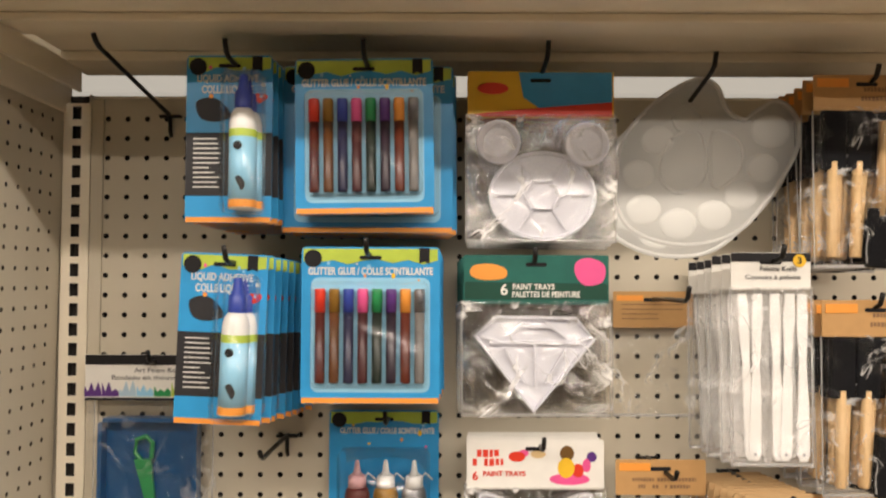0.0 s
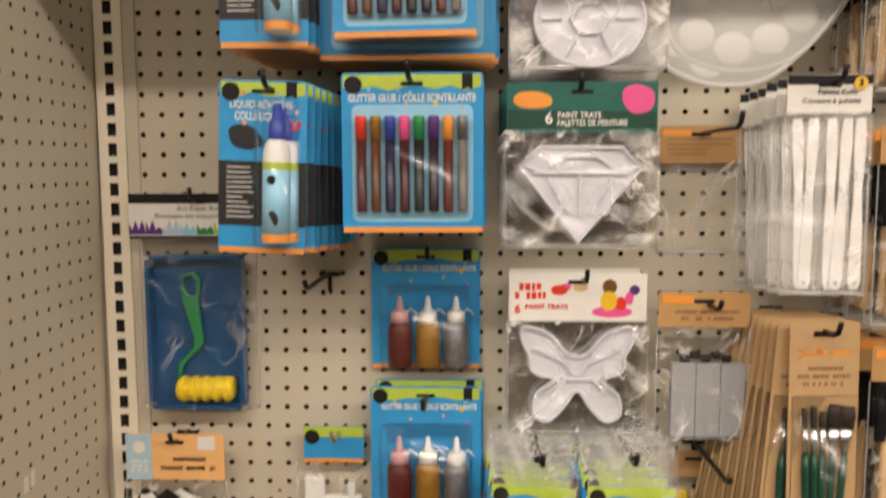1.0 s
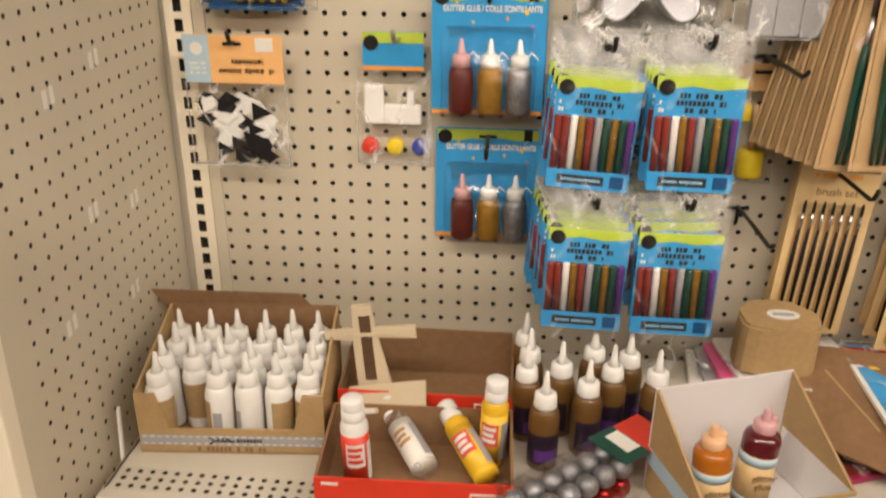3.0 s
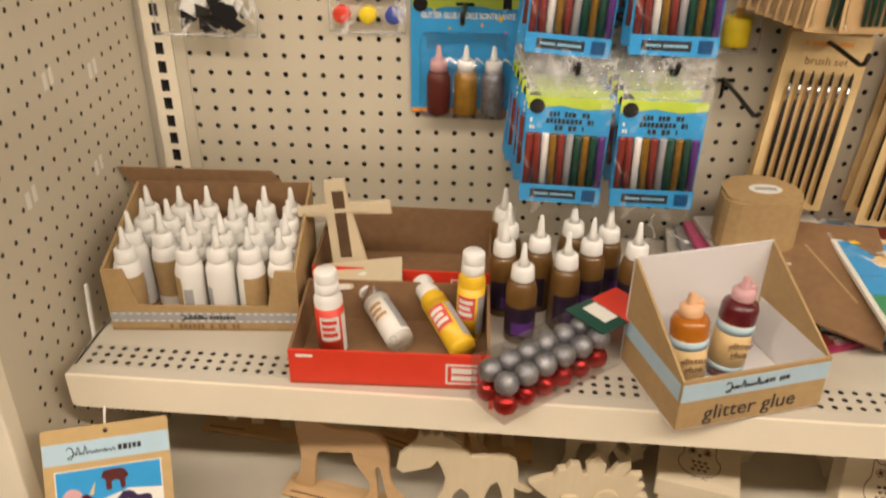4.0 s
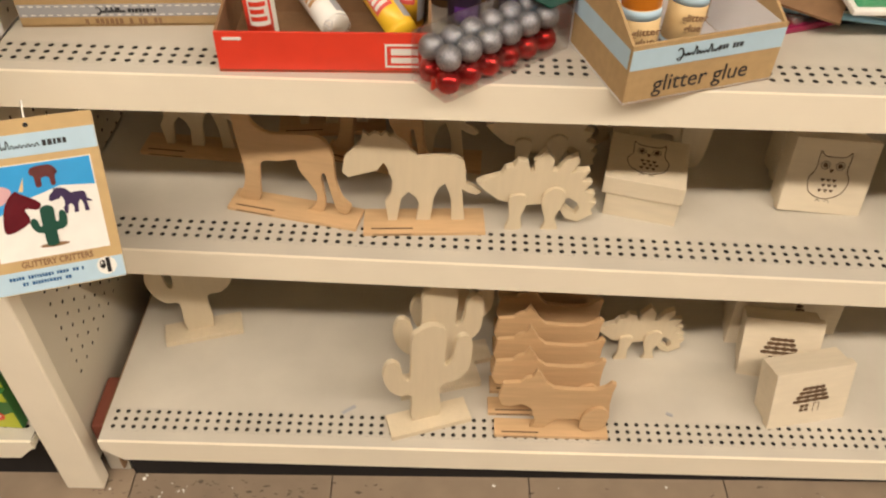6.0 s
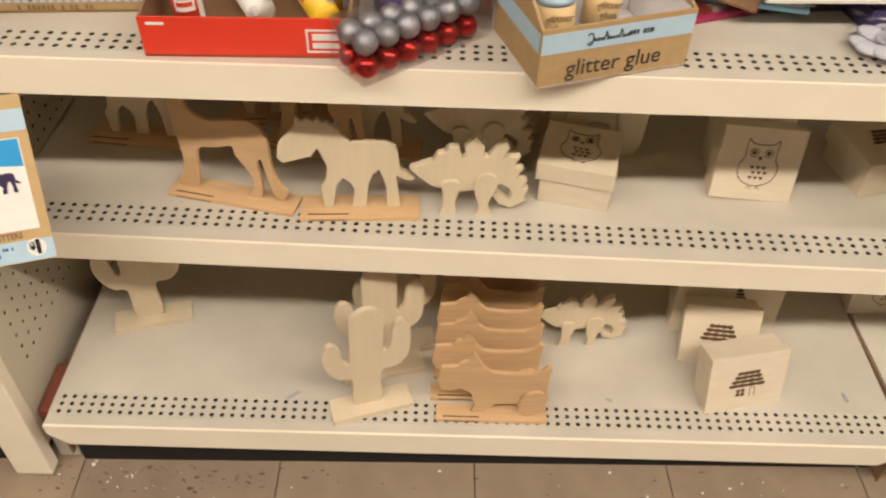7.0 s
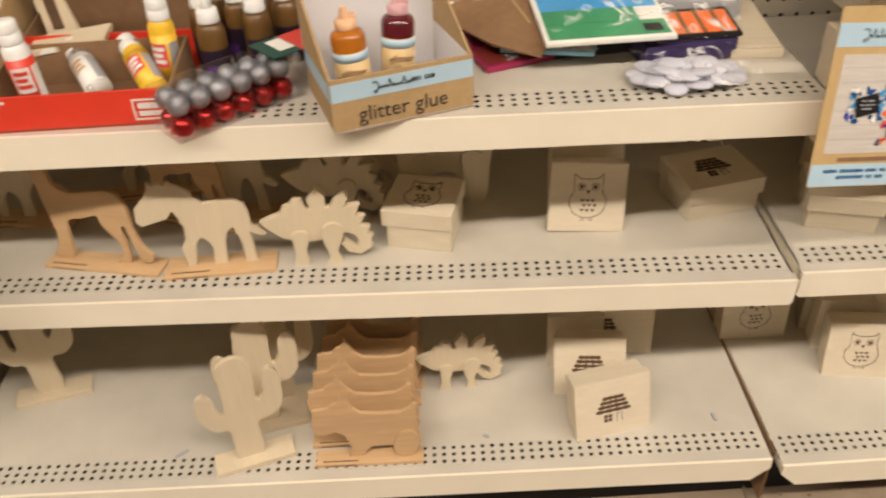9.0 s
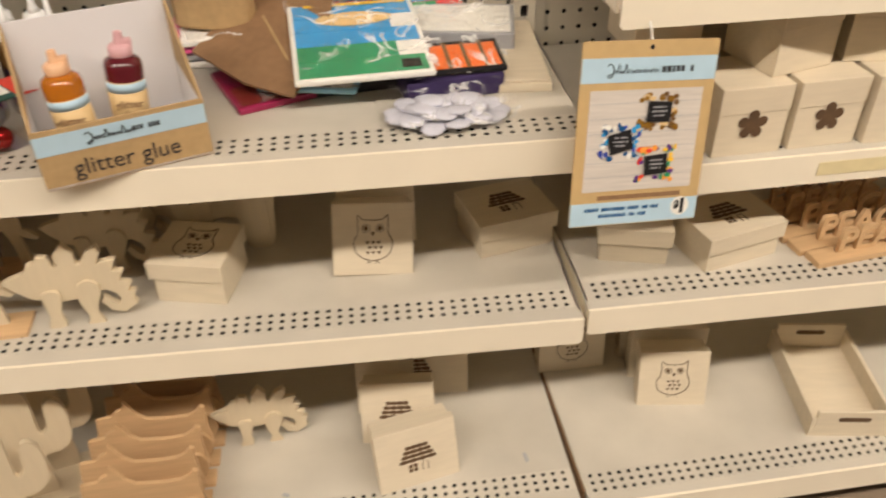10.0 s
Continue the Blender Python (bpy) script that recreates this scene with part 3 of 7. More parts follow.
def shelf(x0, x1, y_front, z_top, lip, kind_label, rows_at, name="shelf", base=False, yaw=0.0):
    """A steel deck with three rows of holes along its front and a turned-down lip."""
    t = thing(name, kind_label, "shelf", pose(x0, 0, z_top, 0, 0, yaw), "steel shelves")
    L, g = x1 - x0, 0.0146
    n = int((L - 0.012) / g)
    ya, yb = rows_at[0] + 0.0064, rows_at[-1] - 0.0064
    m = (L - n * g) / 2
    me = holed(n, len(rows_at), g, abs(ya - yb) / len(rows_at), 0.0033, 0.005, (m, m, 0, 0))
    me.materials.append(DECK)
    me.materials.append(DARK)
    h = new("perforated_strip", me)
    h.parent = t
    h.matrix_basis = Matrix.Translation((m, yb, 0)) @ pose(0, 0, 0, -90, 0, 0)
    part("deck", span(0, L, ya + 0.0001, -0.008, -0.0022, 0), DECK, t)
    # Hole walls and this strip are painted dark for the shade below the deck.
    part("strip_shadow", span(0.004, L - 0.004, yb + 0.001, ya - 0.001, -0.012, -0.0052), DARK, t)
    c = 0.026 if base else 0.004
    pts = [(0, 0), (L, 0), (L, -lip + c), (L - c, -lip), (c, -lip), (0, -lip + c)]
    part("front_lip", moved(plate(pts, 0.004, y_front + 0.004), Matrix()), CREAM, t)
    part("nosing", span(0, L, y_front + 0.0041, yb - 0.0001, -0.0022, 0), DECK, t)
    part("underside", span(0.003, L - 0.003, y_front + 0.0045, -0.012, -0.024, -0.0125), CREAM, t)
    if base:
        part("side_plate", span(-0.0035, -0.0004, y_front + 0.03, -0.02, -0.12, -0.003), KRAFTD, t)
    if not base:
        for xx in (0.001, L - 0.004):
            part("bracket", plate([(xx, 0), (xx + 0.003, 0), (xx + 0.003, -0.03), (xx, -0.03)], abs(y_front) - 0.03, -0.01), CREAM, t)
    return t


def rows3(f):
    return (f + 0.0515, f + 0.039, f + 0.0265)


shelf(0.001, SEC - 0.006, A_Y, A_Z, 0.043, "cream steel shelf holding craft glue boxes", rows3(A_Y), yaw=-1.4)
shelf(-0.002, SEC + 0.007, B_Y, B_Z, 0.041, "cream steel shelf holding plywood animal figures", rows3(B_Y + 0.005), yaw=-2.4)
shelf(-0.002, SEC + 0.003, D_Y, D_Z, 0.045, "cream steel base deck holding plywood cactus figures", rows3(D_Y), "base_deck", True, -1.0)
shelf(SEC + 0.006, 2 * SEC - 0.004, D_Y - 0.034, D_Z, 0.045, "cream steel base deck of the neighbouring run", rows3(D_Y - 0.034), "base_deck", True)
shelf(SEC + 0.011, 2 * SEC - 0.004, B_Y - 0.037, B_Z, 0.041, "cream steel shelf of the neighbouring run", rows3(B_Y - 0.037), yaw=-1.4)
shelf(SEC + 0.003, 2 * SEC - 0.004, -0.390, A2_Z, 0.041, "cream steel shelf holding wooden flower boxes", rows3(-0.390))
shelf(SEC + 0.003, 2 * SEC - 0.004, -0.390, 0.841, 0.041, "cream steel shelf above the wooden flower boxes", rows3(-0.390))
shelf(-SEC - 0.06, -0.100, D_Y - 0.005, 0.150, 0.04, "cream steel base deck beyond the end panel", rows3(D_Y - 0.005), "base_deck", True)
# Plates painted black and set forward as the shadow band below the deck.
for x0, x1 in ((-0.002, SEC - 0.004), (SEC + 0.002, 2 * SEC), (-SEC - 0.06, -0.098)):
    tagged(done("kick_plate", span(x0, x1, -0.430, -0.415, 0.0, 0.112), BLACK), "recessed kick plate, black for the shade under the base deck", "kick plate", kind="structure")

# shelf above the pegboard
nxt = thing("top_shelf", "grey-brown underside of the upper shelf beyond the end panel", "shelf", pose(-SEC - 0.05, 0, 1.806))
part("pan", span(0.0, SEC + 0.03, -0.33, 0.02, 0.012, 0.03), CREAM, nxt)
part("front_lip", span(0.0, SEC + 0.03, -0.34, -0.331, -0.012, 0.03, 0.002), CREAM, nxt)
grn = thing("green_sign", "green plastic sign strip above the end panel", "sign", pose(-0.07, -0.2, 1.7905))
part("strip", plate(smooth_loop([(-0.10, 0.0), (0.02, 0.0), (0.05, 0.002), (0.02, 0.026), (-0.10, 0.03)]), 0.004, 0.0), GREEN, grn)
top = thing("top_shelf", "grey-brown underside of the steel shelf above the pegboard", "shelf", pose(0, 0, 1.806))
part("pan", span(0.0, SEC - 0.004, -0.33, 0.02, 0.012, 0.03), CREAM, top)
part("rear_channel", span(0.0, SEC - 0.004, -0.055, 0.02, -0.001, 0.0115, 0.002), CREAM, top)
part("middle_channel", span(0.0, SEC - 0.004, -0.20, -0.15, 0.002, 0.0115, 0.002), CREAM, top)
part("front_lip", span(0.0, SEC - 0.004, -0.34, -0.331, -0.012, 0.03, 0.002), CREAM, top)
part("bracket", plate([(0.003, 0.0), (0.007, 0.0), (0.007, -0.03), (0.003, -0.03)], 0.24, -0.01), CREAM, top)
part("bracket", plate([(1.205, 0.0), (1.209, 0.0), (1.209, -0.03), (1.205, -0.03)], 0.24, -0.01), CREAM, top)


# ---------- hung on the pegboard ----------
def peg_hook(x, z, reach, name="peg_hook", tip=0.018, mat=None, rise=0.0, side=0.0):
    t = thing(name, "black wire peg hook with an upturned tip on the pegboard", "hook", pose(x, -0.001, z), "peg hooks")
    part("arm", wire([(0, 0.004, 0), (side * 0.5, -reach * 0.5, 0.002 + rise * 0.5), (side, -reach + 0.01, 0.002 + rise), (side, -reach, 0.006 + rise), (side, -reach - 0.006, tip + rise)], 0.0028), mat or BLACKM, t, smooth=True)
    part("clip", join(wire([(-0.0127, 0.004, 0), (-0.0127, -0.004, 0), (0.0127, -0.004, 0), (0.0127, 0.004, 0)], 0.0025), wire([(0, -0.003, 0), (0, -0.003, -0.02), (0, 0.002, -0.0254)], 0.0025)), mat or BLACKM, t, smooth=True)
    return t


def card_base(t, w, h, face, bottom=True, hole=True, badge=True, seed=1, tag="8"):
    """A blister card hanging from its top edge at z=0, facing -y."""
    part("card", plate(rrect(-w / 2, w / 2, -h, 0, 0.005), 0.0014, 0.0), face, t)
    rnd = random.Random(seed)
    top = [(-w / 2 + 0.002, -0.002), (w / 2 - 0.002, -0.002)]
    n = 9
    edge = [(w / 2 - 0.002 - k * (w - 0.004) / n, -0.013 - 0.006 * rnd.random()) for k in range(n + 1)]
    part("lime_band", plate(top + edge, 0.0004, -0.0014), GREENB, t)
    if bottom:
        part("orange_edge", span(-w / 2 + 0.001, w / 2 - 0.001, -0.0018, -0.0014, -h + 0.0005, -h + 0.0062), ORANGE, t)
    if hole:
        part("hang_slot", plate(rrect(-0.012, 0.012, -0.0135, -0.0095, 0.002), 0.0004, -0.0019), BLACK, t)
    if badge:
        part("badge", plate(circle(-w / 2 + 0.0125, -0.0125, 0.0095), 0.0004, -0.0019), BLACK, t)
        part("tag", plate([(w / 2 - 0.022, -0.001), (w / 2 - 0.011, -0.001), (w / 2 - 0.011, -0.018), (w / 2 - 0.0165, -0.0155), (w / 2 - 0.022, -0.018)], 0.0004, -0.0023), BLACK, t)
    for k in range(7):
        x, z, r = rnd.uniform(-w / 2 + 0.01, w / 2 - 0.01), rnd.uniform(-0.05, -0.012), rnd.uniform(0.0012, 0.0028)
        part("confetti", plate(circle(x, z, r, r * rnd.uniform(0.6, 1.6), 6), 0.0003, -0.0018), rnd.choice((ORANGE, PAPERW, PINK, PALEBLUE, YLABEL)), t)


def blister(t, x0, x1, z0, z1, d, r=0.008):
    bm = plate(rrect(x0, x1, z0, z1, r), d, -0.0016, 0.004)
    return clear_part("blister", bm, CLEAR, t)


GLUE_W, GLUE_H = 0.093, 0.181


def glue_card(m, full=True, label="blue blister card holding a white liquid glue bottle"):
    t = thing("glue_bottle_pack", label, "glue pack", m, "liquid glue packs")
    w, h = GLUE_W, GLUE_H
    card_base(t, w, h, BLUE, seed=3)
    part("dark_panel", span(-w / 2, w / 2, -0.0018, -0.0014, -0.152, -0.084), CHAR, t)
    part("splat", plate(smooth_loop([(-0.036, -0.052), (-0.026, -0.046), (-0.014, -0.047), (-0.004, -0.055), (0.002, -0.066), (-0.008, -0.071), (-0.02, -0.072), (-0.032, -0.067)]), 0.0003, -0.0015), CHAR, t)
    bars(t, PAPERW, -0.038, -0.090, 0.03, 11, -0.0018, 0.0011, 0.0052, 5)
    lettering("LIQUID ADHESIVE", 0.011, t, PAPERW, Matrix.Translation((-0.002, -0.0018, -0.0255)), wide=0.066, bold=0.0002)
    lettering("COLLE LIQUIDE", 0.012, t, PAPERW, Matrix.Translation((-0.002, -0.0018, -0.0375)), wide=0.056, bold=0.0003)
    part("heart", plate(smooth_loop([(0.032, -0.052), (0.027, -0.044), (0.031, -0.041), (0.034, -0.044), (0.038, -0.041), (0.041, -0.046)]), 0.0003, -0.0015), RED, t)
    if full:
        cx = 0.019
        bt = part("bottle", lathe([(0.0005, -0.168), (0.0135, -0.1675), (0.0142, -0.165), (0.0142, -0.075), (0.012, -0.066), (0.0085, -0.061)], 20, (cx, -0.0165, 0)), WHITE, t, smooth=True)
        part("bottle_label", lathe([(0.01445, -0.160), (0.01445, -0.090)], 20, (cx, -0.0165, 0)), PALEBLUE, bt, smooth=True)
        part("label_band", lathe([(0.0146, -0.166), (0.0146, -0.158)], 20, (cx, -0.0165, 0)), ORANGE, bt)
        part("label_crest", lathe([(0.0146, -0.092), (0.0146, -0.084)], 20, (cx, -0.0165, 0)), GREENB, bt)
        part("label_badge", plate(circle(cx - 0.002, -0.102, 0.0045), 0.0006, -0.0312), BLACK, bt)
        part("label_blob", plate(smooth_loop([(cx - 0.004, -0.136), (cx + 0.001, -0.134), (cx + 0.006, -0.142), (cx + 0.003, -0.149), (cx - 0.001, -0.143)]), 0.0006, -0.0312), CHAR, bt)
        part("cap", lathe([(0.0085, -0.062), (0.0092, -0.06), (0.009, -0.044), (0.006, -0.041), (0.0045, -0.026), (0.0035, -0.025)], 16, (cx, -0.0165, 0)), ROYAL, t, smooth=True)
        blister(t, -0.002, 0.040, -0.173, -0.022, 0.0325)
    return t


def fan(make, n, x, z, y0, y1, dx=0.0, dz=0.0, seed=1, turn=2.0, ry=0.0, tilt=0.0, size=1.0):
    """A row of packs on one hook, from the back (y0) to the front (y1)."""
    rnd = random.Random(seed)
    first = None
    for k in range(n):
        u = k / max(1, n - 1)
        m = pose(x + dx * (1 - u), y0 + (y1 - y0) * u, z + dz * (1 - u), tilt, ry + rnd.uniform(-turn, turn) * (k < n - 1), rnd.uniform(-turn, turn) * (k < n - 1)) @ Matrix.Scale(size if first is None else 1.0, 4)
        first = make(m) if first is None else copy_thing(first, m)
    return first


fan(glue_card, 9, 0.244, 1.777, -0.028, -0.178, 0.012, -0.004, 4, 1.2)
fan(glue_card, 9, 0.243, 1.563, -0.028, -0.182, 0.028, -0.008, 7, 1.5, 2.2)
peg_hook(0.250, 1.765, 0.215)
peg_hook(0.252, 1.5515, 0.215)

PENS = (("red", RED), ("bronze", GOLD), ("blue", ROYAL), ("pink", PINK), ("green", GREEN), ("violet", PURPLE), ("copper", ORANGE), ("silver", SILVER))
GELS = [material("gel_" + n, c, 0.38, vary=0.25, scale=400, coat=0.12) for n, c in (("red", (0.075, 0.012, 0.006)), ("bronze", (0.10, 0.035, 0.006)), ("blue", (0.012, 0.013, 0.045)), ("plum", (0.05, 0.01, 0.01)), ("green", (0.008, 0.016, 0.010)), ("violet", (0.02, 0.010, 0.02)), ("copper", (0.10, 0.018, 0.006)), ("silver", (0.16, 0.15, 0.14)))]


def pen_card(m, w=0.149, h=0.168, s=1.0, label="blue blister card with eight coloured glitter glue pens"):
    t = thing("glitter_pen_pack", label, "glitter pens", m, "glitter pen packs")
    card_base(t, w, h, BLUE, seed=8)
    lettering("GLITTER GLUE / COLLE SCINTILLANTE", 0.011, t, PAPERW, Matrix.Translation((0, -0.0018, -0.0265)), wide=w * 0.9, bold=0.0003)
    part("bubble_edge", plate(rrect(-w * 0.43, w * 0.43, -h + 0.012, -0.033, 0.008), 0.0003, -0.0014), PALEBLUE, t)
    for k in range(8):
        x = (k - 3.5) * 0.0152 * s
        p = part("pen", lathe([(0.0005, -0.1455), (0.0053, -0.145), (0.0054, -0.142), (0.0054, -0.069)], 14, (x, -0.008, 0)), GELS[k], t, smooth=True)
        part("pen_cap", lathe([(0.0058, -0.070), (0.0058, -0.047), (0.0054, -0.0455), (0.005, -0.045)], 14, (x, -0.008, 0)), PENS[k][1], p, smooth=True)
    blister(t, -w * 0.42, w * 0.42, -h + 0.018, -0.037, 0.0155)
    return t


back = pen_card(pose(0.389, -0.135, 1.777), 0.192, 0.189, 1.25, "large blue blister card with eight glitter glue pens")
for k in range(3):
    copy_thing(back, pose(0.389 + 0.002 * k, -0.03 - 0.035 * k, 1.776, 0, 0.6 - 0.5 * k, 0))
fan(pen_card, 2, 0.388, 1.7745, -0.152, -0.176, 0.0, 0.0, 5, 0.3, -0.9)
fan(pen_card, 8, 0.3965, 1.571, -0.04, -0.17, 0.004, -0.006, 6, 0.8)
peg_hook(0.392, 1.765, 0.215)
peg_hook(0.395, 1.561, 0.205)


def bottle_card(m):
    t = thing("glitter_bottle_pack", "blue blister card with red, gold and silver glitter glue bottles", "glue pack", m, "glitter bottle packs")
    w, h = 0.139, 0.156
    card_base(t, w, h, BLUE, seed=12)
    lettering("GLITTER GLUE / COLLE SCINTILLANTE", 0.010, t, PAPERW, Matrix.Translation((0.004, -0.0018, -0.0262)), wide=w * 0.86, bold=0.0003)
    for k, (mat, cap) in enumerate(((CRIMSON, PALEPINK), (GOLD, WHITE), (SILVER, WHITE))):
        x = (k - 0.9) * 0.0355
        b = part("bottle", lathe([(0.0005, -0.149), (0.0145, -0.1485), (0.0155, -0.146), (0.0155, -0.101), (0.0135, -0.094), (0.010, -0.0915)], 18, (x, -0.018, 0)), mat, t, smooth=True)
        part("shoulder", lathe([(0.0112, -0.0925), (0.0112, -0.080), (0.009, -0.0775)], 16, (x, -0.018, 0)), cap, b, smooth=True)
        part("nozzle", lathe([(0.008, -0.0785), (0.0042, -0.073), (0.0028, -0.061), (0.0015, -0.059)], 12, (x, -0.018, 0)), cap, b, smooth=True)
        part("strap", wire([(x + 0.008, -0.02, -0.082), (x + 0.014, -0.022, -0.074), (x + 0.019, -0.02, -0.079), (x + 0.0225, -0.018, -0.083)], 0.0011, 6), WHITE, b, smooth=True)
    blister(t, -w * 0.40, w * 0.42, -h + 0.004, -0.046, 0.036)
    return t


fan(bottle_card, 1, 0.400, 1.370, -0.008, -0.008)
fan(bottle_card, 2, 0.401, 1.199, -0.010, -0.040, 0.003, 0.002, 3, 0.4)
fan(bottle_card, 1, 0.404, 1.017, -0.006, -0.006)
peg_hook(0.405, 1.3585, 0.06)
peg_hook(0.402, 1.1855, 0.11)
peg_hook(0.404, 1.005, 0.12)


# clear bags with a printed header
def header_bag(m, name, label, category, w, head, h, head_mat, depth=0.014, amp=0.004, seed=1, group="bagged packs", bag_mat=None, bag_w=None):
    t = thing(name, label, category, m, group)
    hd = part("header", plate(rrect(-w / 2, w / 2, -head, 0, 0.002), 0.0012, -depth * 0.5), head_mat, t)
    part("hang_slot", plate(rrect(-0.012, 0.012, -0.013, -0.0085, 0.002), 0.0004, -depth * 0.5 - 0.0014), BLACK, hd)
    bw = bag_w or w * 1.03
    clear_part("bag_front", bag_sheet(bw, h - head * 0.94, -depth, amp, seed=seed, top=-head * 0.94), bag_mat or BAG, t)
    clear_part("bag_back", bag_sheet(bw, h - head, -0.0005, amp * 0.4, nx=6, nz=8, seed=seed + 9, top=-head), bag_mat or BAG, t)
    for x0, x1, z0, z1 in ((-bw / 2, -bw / 2 + 0.0016, -h, -head), (bw / 2 - 0.0016, bw / 2, -h, -head), (-bw / 2 + 0.0017, bw / 2 - 0.0017, -h, -h + 0.004)):
        clear_part("bag_seam", span(x0, x1, -depth * 0.5 - 0.0004, -depth * 0.5, z0, z1), SEAM, t)
    return t, hd


def recessed_tray(t, outline, walls, y=-0.003, deep=0.008):
    """A white moulded tray: a thin floor, a wall along its outline and walls between its wells. walls: x, z, tilt, length."""
    tr = part("tray", plate(outline, 0.002, y), TRAYW, t)
    n = len(outline)
    nrm = []
    for k in range(n):
        d = Vector(outline[(k + 1) % n]) - Vector(outline[k - 1])
        nrm.append(Vector((-d.y, d.x)).normalized())
    area = sum(outline[k - 1][0] * outline[k][1] - outline[k][0] * outline[k - 1][1] for k in range(n))
    side = 1 if area > 0 else -1
    bm = bmesh.new()
    y1, y2 = y - 0.002, y - deep
    rings = []
    for off, yy in ((0.0, y1), (0.0004, y2 + 0.0006), (0.0010, y2), (0.0030, y2), (0.0042, y1)):
        rings.append([bm.verts.new((p[0] + side * q.x * off, yy, p[1] + side * q.y * off)) for p, q in zip(outline, nrm)])
    for a, b in zip(rings, rings[1:]):
        for k in range(n):
            bm.faces.new((a[k], a[(k + 1) % n], b[(k + 1) % n], b[k]))
    bmesh.ops.recalc_face_normals(bm, faces=bm.faces)
    part("rim", bm, TRAYW, tr)
    for x, z, tilt, length in walls:
        part("ridge", box(length, deep - 0.003, 0.0034, (x, y - 0.002 - (deep - 0.003) / 2, z), 0.001, pose(0, 0, 0, 0, tilt, 0)), TRAYW, tr)
    return tr


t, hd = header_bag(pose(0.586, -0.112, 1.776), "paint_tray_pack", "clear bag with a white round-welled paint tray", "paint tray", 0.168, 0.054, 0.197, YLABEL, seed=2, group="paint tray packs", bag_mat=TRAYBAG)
part("print_shape", plate([(-0.025, -0.001), (0.082, -0.001), (0.082, -0.036), (0.0, -0.044), (-0.02, -0.03)], 0.0004, -0.0083), BLUE, hd)
part("print_shape", plate([(-0.08, -0.05), (-0.02, -0.044), (0.082, -0.036), (0.082, -0.053), (-0.08, -0.053)], 0.0004, -0.0088), RED, hd)
part("print_shape", plate(circle(-0.055, -0.02, 0.018, 0.007), 0.0004, -0.0083), RED, hd)
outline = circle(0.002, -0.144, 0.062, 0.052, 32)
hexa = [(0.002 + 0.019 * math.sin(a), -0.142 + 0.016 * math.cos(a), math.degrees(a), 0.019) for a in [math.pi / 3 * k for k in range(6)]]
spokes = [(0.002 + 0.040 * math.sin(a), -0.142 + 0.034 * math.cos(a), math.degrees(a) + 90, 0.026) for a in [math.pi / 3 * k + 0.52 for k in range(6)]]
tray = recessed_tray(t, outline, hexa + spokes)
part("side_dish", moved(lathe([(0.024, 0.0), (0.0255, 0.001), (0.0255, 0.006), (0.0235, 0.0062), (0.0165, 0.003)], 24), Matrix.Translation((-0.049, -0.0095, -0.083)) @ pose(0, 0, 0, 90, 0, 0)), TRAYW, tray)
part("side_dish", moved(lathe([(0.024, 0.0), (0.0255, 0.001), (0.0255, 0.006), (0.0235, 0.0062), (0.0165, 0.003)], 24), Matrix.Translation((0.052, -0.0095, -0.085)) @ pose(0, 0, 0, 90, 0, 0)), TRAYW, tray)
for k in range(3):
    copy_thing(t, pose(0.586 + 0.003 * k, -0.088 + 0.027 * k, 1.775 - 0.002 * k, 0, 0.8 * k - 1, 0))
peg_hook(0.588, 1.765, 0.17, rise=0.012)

t, hd = header_bag(pose(0.579, -0.126, 1.564), "paint_tray_pack", "clear bag with a white diamond-shaped paint tray", "paint tray", 0.163, 0.055, 0.181, TEAL, seed=4, group="paint tray packs", bag_mat=TRAYBAG)
part("print_band", plate([(-0.08, -0.03), (0.08, -0.032), (0.08, -0.05), (-0.08, -0.05)], 0.0004, -0.0083), DGREEN, hd)
part("print_shape", plate(smooth_loop([(-0.07, -0.012), (-0.05, -0.01), (-0.034, -0.016), (-0.036, -0.026), (-0.06, -0.028), (-0.074, -0.022)]), 0.0004, -0.0083), ORANGE, hd)
part("print_shape", plate(smooth_loop([(0.045, -0.008), (0.06, -0.003), (0.077, -0.012), (0.074, -0.03), (0.055, -0.034), (0.044, -0.022)]), 0.0004, -0.0087), PINK, hd)
lettering("6", 0.017, hd, PAPERW, Matrix.Translation((-0.036, -0.0089, -0.0395)), bold=0.0004)
lettering("PAINT TRAYS", 0.009, hd, PAPERW, Matrix.Translation((-0.003, -0.0089, -0.036)), wide=0.047, bold=0.0002)
lettering("PALETTES DE PEINTURE", 0.009, hd, PAPERW, Matrix.Translation((0.011, -0.0089, -0.0445)), wide=0.076, bold=0.0002)
recessed_tray(t, [(-0.070, -0.092), (-0.045, -0.068), (0.045, -0.069), (0.066, -0.095), (-0.003, -0.177)], [(0.0, -0.0985, 0, 0.105), (-0.001, -0.124, 90, 0.048), (-0.024, -0.124, 60, 0.046), (0.022, -0.124, -60, 0.046), (-0.024, -0.084, -38, 0.028), (0.022, -0.084, 38, 0.028), (0.0, -0.0805, 0, 0.04), (-0.05, -0.095, 18, 0.026), (0.049, -0.096, -18, 0.026)])
for k in range(4):
    copy_thing(t, pose(0.579 - 0.002 * k, -0.102 + 0.026 * k, 1.563 - 0.001 * k, 0, 0.7 - 0.5 * k, 0))
peg_hook(0.577, 1.553, 0.14)

t, hd = header_bag(pose(0.584, -0.074, 1.348), "paint_tray_pack", "clear bag with a white butterfly-shaped paint tray", "paint tray", 0.161, 0.058, 0.194, PAPERW, seed=6, group="paint tray packs", bag_mat=TRAYBAG)
rnd = random.Random(21)
